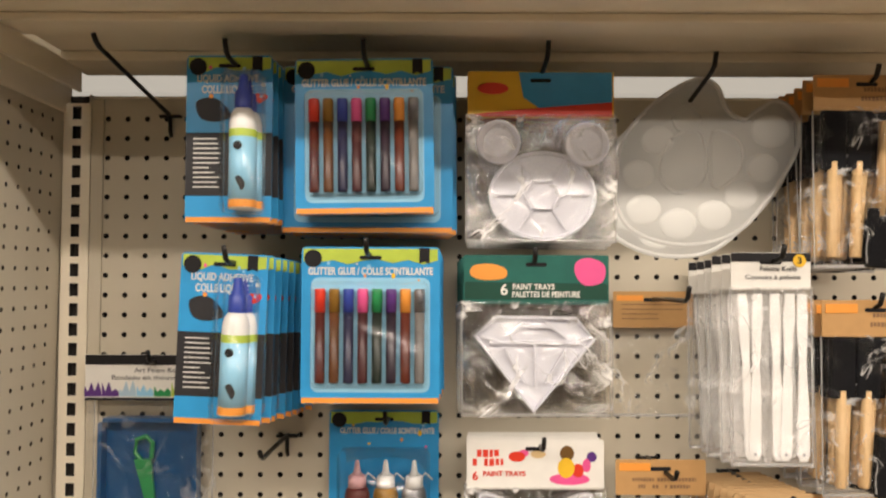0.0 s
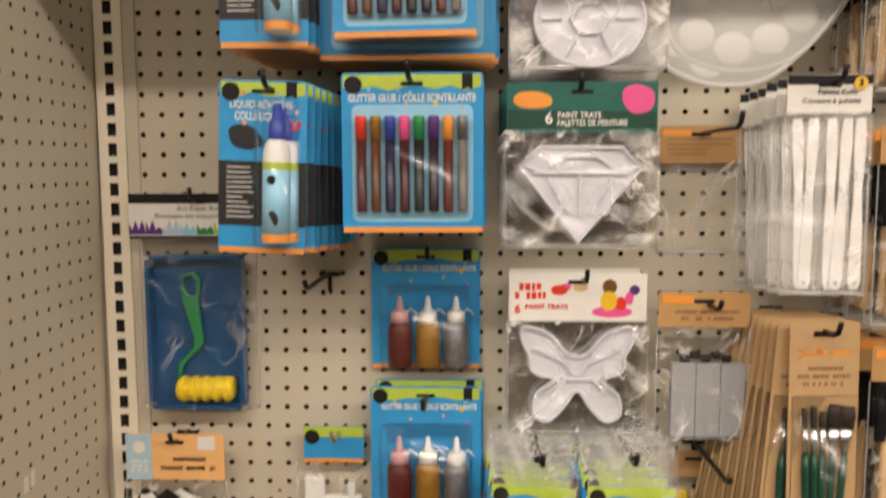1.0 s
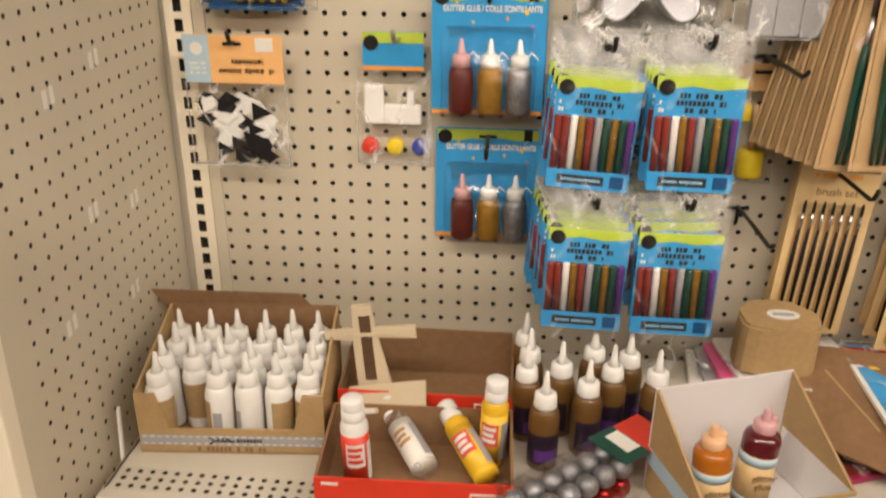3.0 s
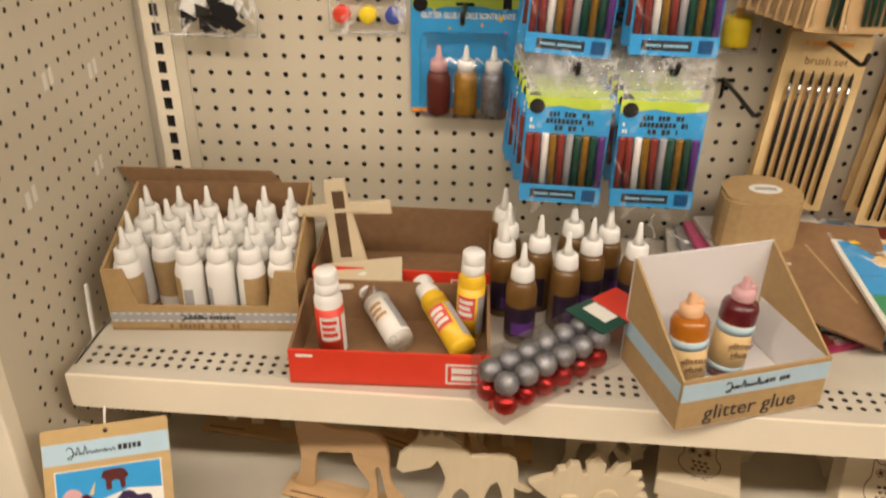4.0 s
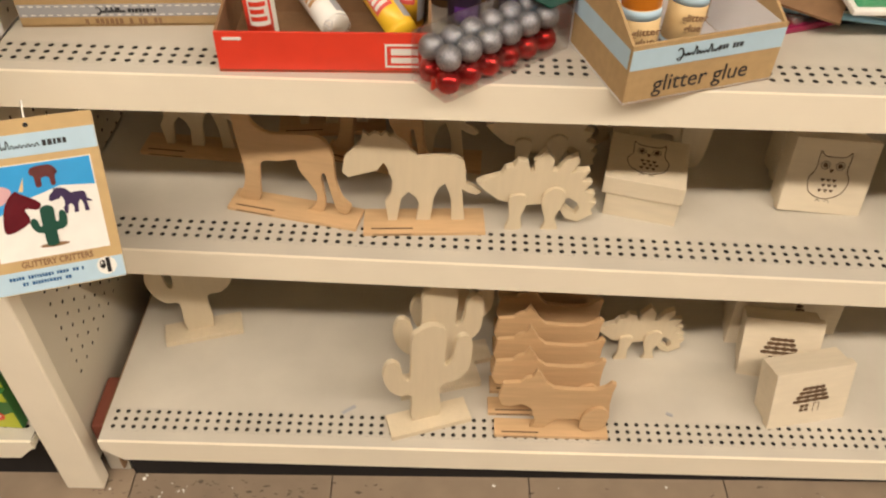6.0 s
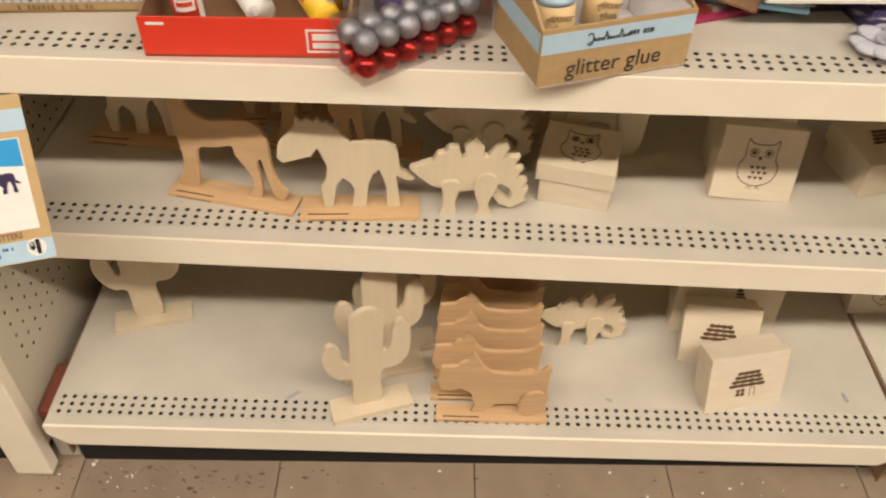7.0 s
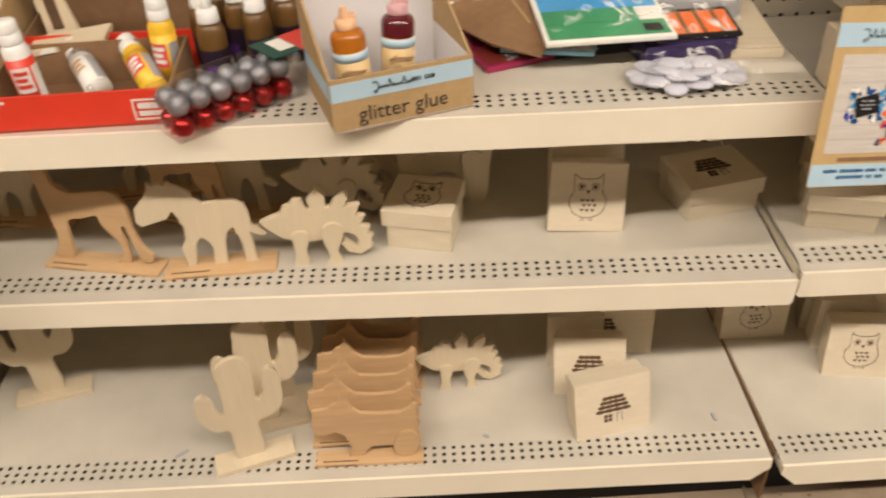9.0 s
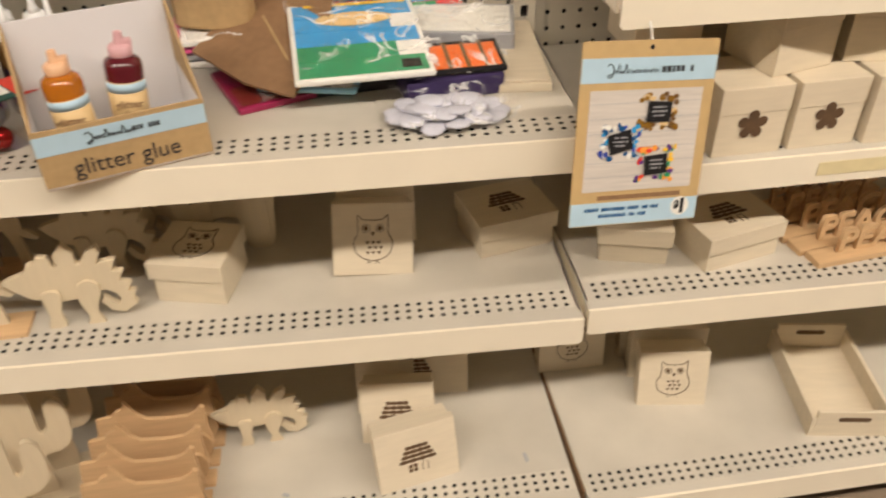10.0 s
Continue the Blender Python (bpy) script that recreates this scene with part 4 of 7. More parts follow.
part("print_stripe", join(*[span(-0.076 + 0.0076 * k, -0.0735 + 0.0076 * k, -0.0080, -0.0077, -0.056, -0.006) for k in range(20)]), PEACHPRINT, hd)
for x, z, rx, rz, mat in ((0.040, -0.046, 0.024, 0.007, PINK), (0.036, -0.033, 0.010, 0.012, YLABEL), (0.037, -0.016, 0.0085, 0.009, BROWN), (0.036, -0.020, 0.005, 0.006, PEACHY), (0.050, -0.036, 0.007, 0.008, RED), (0.066, -0.020, 0.006, 0.006, PURPLE), (0.060, -0.030, 0.005, 0.008, PINK), (-0.022, -0.020, 0.010, 0.006, RED), (-0.014, -0.016, 0.006, 0.004, PINK), (0.003, -0.017, 0.009, 0.005, MANILA)):
    part("print_shape", plate(circle(x, z, rx, rz, 14), 0.0003, -0.0081 - 0.0002 * rnd.random()), mat, hd)
letter_bars(hd, RED, -0.056, -0.012, (0.026, 0.036), 0.0082, 0.0105, -0.0083, 5)
lettering("6", 0.014, hd, RED, Matrix.Translation((-0.071, -0.0089, -0.043)), bold=0.0004)
lettering("PAINT TRAYS", 0.008, hd, RED, Matrix.Translation((-0.037, -0.0089, -0.040)), wide=0.05, bold=0.0002)
wing = [(0.0, -0.098), (0.012, -0.094), (0.03, -0.073), (0.055, -0.063), (0.068, -0.066), (0.066, -0.085), (0.058, -0.100), (0.056, -0.117), (0.044, -0.125), (0.030, -0.129), (0.050, -0.145), (0.054, -0.168), (0.044, -0.179), (0.030, -0.179), (0.014, -0.163), (0.003, -0.146)]
outline = smooth_loop(wing + [(-x, z) for x, z in wing[::-1] if x > 0.001], 3)
recessed_tray(t, outline, [(-0.03, -0.1, 25, 0.046), (0.03, -0.1, -25, 0.046), (0.0, -0.128, 0, 0.04), (-0.026, -0.136, -45, 0.03), (0.026, -0.136, 45, 0.03), (-0.012, -0.11, 60, 0.03), (0.012, -0.11, -60, 0.03)])
for k in range(2):
    copy_thing(t, pose(0.584 + 0.002 * k, -0.050 + 0.027 * k, 1.347, 0, 0.7 - 0.9 * k, 0))
peg_hook(0.590, 1.338, 0.11)

# large artist's palette
pal = thing("artist_palette", "translucent white plastic artist's palette on a hook", "palette", pose(0.760, -0.098, 1.730), "palettes")
edge = smooth_loop([(-0.084, -0.075), (-0.076, -0.03), (-0.038, 0.014), (0.008, 0.041), (0.034, 0.034), (0.046, 0.006), (0.066, -0.006), (0.080, 0.004), (0.108, 0.016), (0.130, -0.010), (0.124, -0.048), (0.092, -0.100), (0.052, -0.140), (-0.008, -0.153), (-0.062, -0.138), (-0.084, -0.108)], 5)
sheet = clear_part("sheet", plate(edge, 0.002, 0.0), MILKY, pal)
part_pts = [(x, -0.004, z) for x, z in edge + edge[:1]]
clear_part("rolled_rim", wire(part_pts, 0.0028, 6), MILKY, pal)
part("thumb_hole_ring", wire([(0.017 * math.cos(a), -0.003, 0.017 * math.sin(a) - 0.004) for a in [k * math.pi / 8 for k in range(17)]], 0.0022, 6), MILKY, pal, smooth=True).visible_shadow = False
for x, z, r in ((0.098, -0.018, 0.024), (0.088, -0.062, 0.020), (0.062, -0.094, 0.021), (0.030, -0.118, 0.021), (-0.012, -0.128, 0.022), (-0.052, -0.112, 0.021), (-0.058, -0.07, 0.02), (-0.035, -0.03, 0.02)):
    bm = bmesh.new()
    bmesh.ops.create_uvsphere(bm, u_segments=18, v_segments=8, radius=r)
    bmesh.ops.scale(bm, vec=(1, 0.16, 0.85), verts=bm.verts)
    bmesh.ops.translate(bm, vec=(x, -0.002, z), verts=bm.verts)
    clear_part("well", bm, MILKY, pal)
for pts in (smooth_loop([(-0.02, -0.03), (0.015, -0.02), (0.02, -0.075), (-0.012, -0.092), (-0.034, -0.07)]), smooth_loop([(0.03, -0.02), (0.06, -0.03), (0.062, -0.065), (0.03, -0.085)])):
    clear_part("mixing_well", wire([(x, -0.0035, z) for x, z in pts + pts[:1]], 0.0022, 6), MILKY, pal)
second = copy_thing(pal, pose(0.760, -0.075, 1.716, 0, 9, 0))
peg_hook(0.757, 1.7185, 0.17, tip=0.02, rise=0.045, side=0.012)


# bag of palette knives
def knives(m):
    t, hd = header_bag(m, "palette_knife_pack", "clear bag of white plastic palette knives with printed header", "palette knives", 0.087, 0.040, 0.232, PAPERW, 0.012, 0.004, 11, "palette knife packs", bag_mat=HAZY)
    part("black_strip", span(-0.0434, 0.0434, -0.0082, -0.0073, -0.010, -0.0005), BLACK, hd)
    part("count_dot", plate(circle(0.031, -0.009, 0.007), 0.0004, -0.0084), YLABEL, hd)
    lettering("3", 0.010, hd, BLACK, Matrix.Translation((0.031, -0.0092, -0.009)), bold=0.0003)
    lettering("Palette Knife", 0.008, hd, CHAR, Matrix.Translation((0.008, -0.0078, -0.018)), wide=0.04)
    lettering("Couteau à palette", 0.007, hd, CHAR, Matrix.Translation((0.002, -0.0078, -0.027)), wide=0.06)
    for k, (x, a) in enumerate(((-0.031, -3), (-0.014, 1.5), (0.004, -1), (0.020, 2), (0.033, 0))):
        pts = [(-0.005, 0.0), (0.005, 0.0), (0.0062, -0.03), (0.0040, -0.075), (0.0062, -0.12), (0.0068, -0.174), (0.004, -0.181), (-0.004, -0.181), (-0.0068, -0.174), (-0.0062, -0.12), (-0.0040, -0.075), (-0.0062, -0.03)]
        mm = Matrix.Translation((x, 0, -0.045)) @ pose(0, 0, 0, 0, a, 0)
        kn = part("knife", moved(plate(pts, 0.002, -0.003 - 0.0011 * k, 0.0006), mm), WHITE, t)
        part("hang_hole", moved(plate(circle(0, -0.174, 0.0018, n=8), 0.0003, -0.0051 - 0.0011 * k), mm), GREY, kn)
    return t


fan(knives, 6, 0.832, 1.567, -0.02, -0.152, -0.006, -0.008, 9, 2.0)
peg_hook(0.836, 1.556, 0.18)

# nearly empty sponge bag behind a tan header
t, hd = header_bag(pose(0.740, -0.012, 1.522), "sponge_pack", "flattened clear bag under a tan card header", "sponge pack", 0.101, 0.046, 0.158, TAN, 0.008, 0.005, 15, "tan header packs")
bars(hd, KRAFTD, -0.04, -0.016, 0.08, 4, -0.0056, 0.0012, 0.006, 2)
part("print_shape", span(-0.046, -0.012, -0.0058, -0.0052, -0.012, -0.005), ORANGE, hd)
peg_hook(0.741, 1.5115, 0.16)

# grey foam stamps
t, hd = header_bag(pose(0.729, -0.078, 1.327), "foam_stamp_pack", "clear bag of grey foam blocks under a tan header", "foam stamps", 0.105, 0.041, 0.176, TAN, 0.022, 0.005, 17, "tan header packs")
part("print_shape", span(-0.048, -0.012, -0.0130, -0.0122, -0.013, -0.004), ORANGE, hd)
letter_bars(hd, KRAFTD, 0.004, -0.021, (0.074, 0.060), 0.0042, 0.008, -0.0122, 3)
for k in range(3):
    part("foam_block", box(0.028, 0.012, 0.088, (-0.022 + k * 0.0285, -0.009, -0.128), 0.001), GREYFOAM, t)
for k in range(5):
    part("foam_bead", box(0.012, 0.009, 0.009, (-0.02 + k * 0.012, -0.009, -0.079 + 0.004 * (k % 2)), 0.003), BLACK, t)
peg_hook(0.735, 1.31, 0.13, tip=0.014)


# black foam brushes with dowel handles
def foam_brushes(m):
    t, hd = header_bag(m, "foam_brush_pack", "clear bag of black foam brushes with pine dowel handles", "foam brushes", 0.118, 0.040, 0.215, TAN, 0.02, 0.006, 21, "foam brush packs", bag_mat=DARKBAG)
    letter_bars(hd, KRAFTD, 0.022, -0.014, (0.050, 0.056), 0.005, 0.010, -0.0112, 3)
    part("print_shape", span(-0.055, -0.02, -0.0122, -0.0112, -0.014, -0.004), ORANGE, hd)
    rnd = random.Random(5)
    for k in range(7):
        a = rnd.uniform(-6, 6)
        back = k >= 4
        mm = Matrix.Translation((-0.042 + (k % 4) * 0.027 + 0.010 * back, -0.005 - 0.011 * (not back), -0.128)) @ pose(0, 0, 0, 0, a + (180 if k == 2 else 0), 0)
        h = part("handle", moved(lathe([(0.0052, -0.075), (0.0055, -0.074), (0.0055, 0.03)], 12), mm), DOWEL, t, smooth=True)
        part("foam_head", moved(box(0.0272, 0.009, 0.066, (0, 0, 0.054), 0.003), mm), FOAM, h)
    return t


fan(foam_brushes, 6, 0.944, 1.765, -0.02, -0.140, 0.0, -0.004, 13, 2.5)
fan(foam_brushes, 6, 0.950, 1.515, -0.02, -0.140, 0.0, -0.004, 14, 2.5)
fan(foam_brushes, 3, 0.960, 1.275, -0.02, -0.125, 0.0, -0.004, 15, 2.5)
for z in (1.755, 1.505, 1.265):
    peg_hook(0.950, z, 0.16)


# blue roller tray under a black and white header
t, hd = header_bag(pose(0.114, -0.014, 1.441), "roller_tray_pack", "clear bag with a blue paint tray and yellow foam roller", "roller set", 0.172, 0.057, 0.275, PAPERW, 0.030, 0.004, 25, "roller packs", bag_mat=THINBAG, bag_w=0.150)
part("black_strip", join(span(-0.0858, 0.0858, -0.0172, -0.0162, -0.0125, -0.0004), span(-0.0858, 0.0858, -0.0172, -0.0162, -0.057, -0.0535)), BLACK, hd)
for k, mat in enumerate((PURPLE, PURPLE, SKYBAND, PALEBLUE, GREEN, GREENB, YLABEL, ORANGE)):
    x = -0.076 + k * 0.0217
    rnd = random.Random(k)
    pts = [(x - 0.0105, -0.052), (x + 0.0105, -0.052)]
    for q in range(6):
        xx = x + 0.0105 - q * 0.0042
        z = -0.044 + (0.012 * rnd.random() if q % 2 else -0.002)
        pts.append((xx, z))
    part("paint_drip", plate(pts, 0.0004, -0.0163), mat, hd)
lettering("Art Foam Roller with", 0.0085, hd, CHAR, Matrix.Translation((0.018, -0.0165, -0.0195)), wide=0.085)
lettering("Rouleau en mousse pour l'art", 0.0085, hd, CHAR, Matrix.Translation((0.012, -0.0165, -0.0285)), wide=0.13)
tr = part("tray", plate(rrect(-0.053, 0.070, -0.272, -0.074, 0.008), 0.003, -0.002), NAVY, t)
part("tray_wall", join(span(-0.053, -0.048, -0.022, -0.0055, -0.264, -0.08), span(0.065, 0.070, -0.022, -0.0055, -0.264, -0.08), span(-0.047, 0.064, -0.022, -0.0055, -0.272, -0.267), span(-0.047, 0.064, -0.022, -0.0055, -0.079, -0.074)), NAVY, tr)
rl = part("roller_handle", join(wire([(0.0, -0.012, -0.13), (-0.010, -0.012, -0.118), (-0.008, -0.012, -0.102), (0.004, -0.012, -0.098), (0.012, -0.012, -0.106), (0.011, -0.012, -0.125)], 0.003), plate([(-0.010, -0.126), (0.011, -0.126), (0.017, -0.185), (0.012, -0.195), (0.003, -0.195), (0.006, -0.183)], 0.005, -0.010), wire([(0.010, -0.012, -0.192), (-0.014, -0.012, -0.215), (-0.018, -0.012, -0.245)], 0.0035)), GREEN, t, "green plastic roller handle")
bm = lathe([(0.012, -0.036), (0.0145, -0.034), (0.0145, 0.034), (0.012, 0.036)], 18)
part("foam_roller", moved(bm, Matrix.Translation((0.020, -0.0175, -0.245)) @ pose(0, 0, 0, 0, 88, 0)), YELLOW, t, "ridged yellow foam roller", True)
for k in range(5):
    part("roller_ridge", moved(lathe([(0.0145, -0.003), (0.0168, -0.002), (0.0168, 0.002), (0.0145, 0.003)], 14), Matrix.Translation((-0.008 + k * 0.014, -0.0175, -0.2455)) @ pose(0, 0, 0, 0, 88, 0)), YELLOW, t)
for o in t.children_recursive:
    if o.name.split(".")[0] in ("tray", "tray_wall", "roller_handle", "foam_roller", "roller_ridge"):
        o.data.transform(Matrix.Translation((-0.014, 0, -0.004)))
peg_hook(0.115, 1.430, 0.05)
peg_hook(0.120, 1.746, 0.20, tip=0.012, rise=0.034, side=-0.012)

# craft shapes bag
t, hd = header_bag(pose(0.081, -0.036, 1.136), "craft_shapes_pack", "bag of black and white craft pieces under an orange header", "craft shapes", 0.127, 0.060, 0.170, PEACHY, 0.018, 0.004, 31, "tan header packs")
part("blue_corner", span(-0.0632, -0.030, -0.0108, -0.0100, -0.0598, -0.0004), SKYBAND, hd)
part("price_tag", span(0.030, 0.052, -0.0112, -0.0102, -0.020, -0.003), PAPERW, hd)
letter_bars(hd, KRAFTD, 0.016, -0.030, (0.046, 0.070), 0.006, 0.0115, -0.0098, 4)
part("corner_mark", plate(circle(-0.046, -0.017, 0.008), 0.0003, -0.0109), PAPERW, hd)
letter_bars(hd, PAPERW, -0.046, -0.034, (0.022, 0.020, 0.022), 0.003, 0.006, -0.0108, 5)
rnd = random.Random(3)
for k in range(46):
    x, z = rnd.uniform(-0.046, 0.046), rnd.uniform(-0.155, -0.078)
    mat = BLACK if (z < -0.138 or rnd.random() < 0.3) else WHITE
    n = rnd.randint(3, 6)
    pts = [(x + rnd.uniform(0.010, 0.019) * math.cos(2 * math.pi * q / n), z + rnd.uniform(0.009, 0.016) * math.sin(2 * math.pi * q / n)) for q in range(n)]
    part("craft_piece", plate(pts, 0.002, -0.003 - 0.00035 * k), mat, t)
peg_hook(0.083, 1.125, 0.06)

# small paint-your-own kit
t, hd = header_bag(pose(0.281, -0.012, 1.141), "small_paint_kit", "clear bag with a white plaster train and three paint pots", "paint kit", 0.078, 0.048, 0.172, BLUE, 0.022, 0.004, 33, "small kits", bag_w=0.098)
part("lime_band", span(-0.0388, 0.0388, -0.0130, -0.0122, -0.014, -0.0004), GREENB, hd)
part("orange_edge", span(-0.0388, 0.0388, -0.0130, -0.0122, -0.0478, -0.043), ORANGE, hd)
part("badge", plate(circle(-0.028, -0.014, 0.0095), 0.0004, -0.0131), BLACK, hd)
part("plaster_train", join(box(0.026, 0.010, 0.052, (-0.026, -0.010, -0.092), 0.003), box(0.050, 0.010, 0.026, (0.011, -0.010, -0.105), 0.003), box(0.010, 0.010, 0.02, (0.022, -0.010, -0.084), 0.002)), WHITE, t)
for k, mat in enumerate((RED, YELLOW, ROYAL)):
    part("paint_pot", moved(lathe([(0.010, 0), (0.011, 0.001), (0.011, 0.011), (0.0095, 0.012)], 16), Matrix.Translation((-0.032 + k * 0.033, -0.004, -0.148)) @ pose(0, 0, 0, 90, 0, 0)), mat, t, smooth=True)
peg_hook(0.288, 1.132, 0.07, mat=STEEL)
peg_hook(0.276, 1.336, 0.15, tip=0.012)


# bags of coloured glue sticks
def stick_bag(m):
    t = thing("glue_stick_pack", "clear bag of coloured glue sticks with a blue card", "glue sticks", m, "glue stick packs")
    clear_part("bag_front", bag_sheet(0.108, 0.208, -0.0175, 0.004, seed=41, top=0.006), THINBAG, t)
    clear_part("bag_top", bag_sheet(0.106, 0.052, -0.0095, 0.005, nx=10, nz=6, seed=43, top=0.004), SILVERY, t)
    part("hang_slot", plate(rrect(-0.004, 0.004, -0.014, -0.006, 0.002), 0.0006, -0.0175), BLACK, t)
    bc = part("card", plate(rrect(-0.052, 0.052, -0.185, -0.05, 0.002), 0.001, -0.0035), BLUE, t)
    part("lime_band", plate([(-0.052, -0.049), (0.052, -0.049), (0.052, -0.060), (0.02, -0.064), (-0.01, -0.060), (-0.052, -0.066)], 0.0005, -0.0046), GREENB, bc)
    part("badge", plate(circle(-0.040, -0.062, 0.0095), 0.0004, -0.0053), BLACK, bc)
    letter_bars(bc, CHAR, 0.002, -0.0680, (0.052, 0.058, 0.036), 0.0064, 0.0088, -0.0047, 7)
    letter_bars(bc, PAPERW, -0.044, -0.078, (0.006, 0.006, 0.006), 0.005, 0.009, -0.0047, 8)
    part("caption_strip", span(-0.038, 0.020, -0.0141, -0.0137, -0.181, -0.169), CHAR, bc)
    letter_bars(bc, PALEBLUE, -0.008, -0.1735, (0.05,), 0.0030, 0.01, -0.0142, 3)
    part("count_box", span(0.028, 0.045, -0.0141, -0.0137, -0.183, -0.167), NAVY, bc)
    part("lower_band", span(-0.0515, 0.0515, -0.0136, -0.0130, -0.187, -0.163), BLUE, bc)
    rnd = random.Random(8)
    cols = [STICKRED, STICKRED, WHITE, GOLD, STICKRED, GREY, DGREEN, GOLD, DGREEN, PURPLE]
    lean = rnd.uniform(-3, 3)
    for k in range(10):
        part("glue_stick", moved(lathe([(0.0046, -0.038), (0.0048, 0.036), (0.0044, 0.038)], 10), Matrix.Translation((-0.045 + k * 0.010, -0.0075, -0.134)) @ pose(0, 0, 0, 0, lean + rnd.uniform(-1, 1), 0)), cols[k], t, smooth=True)
    return t


one = fan(stick_bag, 5, 0.533, 1.158, -0.02, -0.140, -0.005, -0.004, 21, 3.0, 4.0, size=0.92)
two = fan(stick_bag, 5, 0.636, 1.166, -0.02, -0.158, 0.0, -0.006, 22, 3.0, 1.0, size=0.92)
fan(stick_bag, 6, 0.531, 0.989, -0.02, -0.166, -0.012, -0.004, 23, 2.5, 2.0, size=0.92)
fan(stick_bag, 5, 0.632, 0.992, -0.02, -0.176, -0.004, -0.004, 24, 2.5, 0.5, size=0.92)
for x, z, r in ((0.536, 1.146, 0.18), (0.634, 1.152, 0.19), (0.530, 0.976, 0.2), (0.632, 0.98, 0.205)):
    peg_hook(x, z, r)
peg_hook(0.743, 0.917, 0.15, tip=0.01)
peg_hook(0.745, 1.118, 0.15, tip=0.01)


# brush packs
def brush_card(m):
    t = thing("brush_pack", "tall tan card of dark green artist brushes", "brush pack", m, "green brush packs")
    w, h = 0.074, 0.285
    part("card", plate(rrect(-w / 2, w / 2, -h, 0, 0.002), 0.0014, 0.0), BRUSHCARD, t)
    part("hang_slot", plate(rrect(-0.012, 0.012, -0.016, -0.010, 0.002), 0.0004, -0.0016), BLACK, t)
    squiggle(t, ORANGE, -0.031, -0.004, -0.034, 0.010, -0.0018, 5)
    letter_bars(t, ORANGE, 0.014, -0.031, (0.030,), 0.0055, 0.01, -0.0014, 6)
    letter_bars(t, KRAFTD, 0.0, -0.049, (0.040, 0.056, 0.044), 0.0042, 0.0085, -0.0014, 4)
    for x, wide, top, lean in ((-0.015, 0.0028, -0.094, -2.0), (-0.0080, 0.0032, -0.092, -1.0), (-0.001, 0.0042, -0.098, 0.0), (0.0065, 0.0072, -0.090, 1.6), (0.0145, 0.0080, -0.092, 3.6)):
        mm = Matrix.Translation((x, -0.005, 0)) @ pose(0, 0, -0.27, 0, 0, 0) @ pose(0, 0, 0, 0, lean, 0) @ pose(0, 0, 0.27) @ Matrix.Diagonal((1, 0.0034 / wide, 1, 1))
        hd = part("handle", moved(lathe([(0.0022, -0.276), (0.0036, -0.21), (0.0044, -0.165), (0.0034, -0.145)], 10), mm), DGREEN, t, smooth=True)
        part("ferrule", moved(lathe([(0.0031, -0.146), (wide, -0.116)], 10), mm), ALU, hd, smooth=True)
        part("bristles", moved(lathe([(wide, -0.116), (wide * 1.08, top - 0.008), (wide * 0.9, top)], 10), mm), BRISTLE, hd, smooth=True)
    clear_part("sleeve", plate(rrect(-w / 2 + 0.002, w / 2 - 0.002, -h + 0.003, -0.08, 0.003), 0.009, -0.0016, 0.002), CLEAR, t)
    return t


fan(brush_card, 9, 0.838, 1.306, -0.02, -0.158, -0.002, -0.010, 31, 0.6, -1.0)
rnd = random.Random(4)
side = None
for k in range(8):
    m = pose(0.831 - 0.002 * k, -0.145 + 0.015 * k, 1.300 - 0.001 * k, 0, 4.0 + 0.9 * k, 0)
    side = brush_card(m) if side is None else copy_thing(side, m)
peg_hook(0.838, 1.294, 0.19)


def fine_brushes(m):
    t = thing("fine_brush_pack", "yellow card of slim black artist brushes", "brush pack", m, "fine brush packs")
    w, h = 0.10, 0.235
    part("card", plate(rrect(-w / 2, w / 2, -h, 0, 0.002), 0.0014, 0.0), MANILA, t)
    part("panel", span(-0.03, 0.032, -0.0018, -0.0014, -0.052, -0.02), MANILA, t)
    lettering("brush set", 0.014, t, KRAFTD, Matrix.Translation((0.001, -0.0021, -0.034)), wide=0.052)
    letter_bars(t, ORANGE, 0.0, -0.010, (0.060,), 0.0055, 0.01, -0.0014, 6)
    for k in range(7):
        part("window_slot", plate(rrect(-0.036 + k * 0.012 - 0.0042, -0.036 + k * 0.012 + 0.0042, -0.226, -0.056 - 0.0036 * abs(k - 3), 0.003), 0.0003, -0.0014), TAN, t)
    for k in range(7):
        x = -0.036 + k * 0.012
        hd = part("handle", lathe([(0.0016, -0.225), (0.003, -0.13), (0.002, -0.085)], 8, (x, -0.0055, 0)), BLACK, t, smooth=True)
        part("ferrule", lathe([(0.0021, -0.086), (0.0024, -0.062)], 8, (x, -0.0055, 0)), ALU, hd, smooth=True)
        part("bristles", lathe([(0.0023, -0.062), (0.002, -0.05), (0.0006, -0.045)], 8, (x, -0.0055, 0)), BRISTLE, hd, smooth=True)
    return t


fan(fine_brushes, 3, 0.848, 0.992, -0.015, -0.048, 0.006, 0.004, 33, 1.0, 2.5)
fan(fine_brushes, 3, 0.985, 0.985, -0.015, -0.080, 0.006, 0.004, 35, 3.0, 3.0)
peg_hook(0.846, 0.98, 0.15)
peg_hook(0.985, 0.976, 0.15)

# yellow sponge dabbers
t, hd = header_bag(pose(0.742, -0.010, 1.112), "sponge_dabber_pack", "clear bag of yellow sponge dabbers with pine handles", "sponge dabbers", 0.060, 0.034, 0.155, TAN, 0.018, 0.004, 45, "tan header packs")
part("foam_head", lathe([(0.016, -0.145), (0.017, -0.143), (0.017, -0.112), (0.015, -0.110)], 18, (0.0, -0.009, 0)), YELLOW, t, smooth=True)
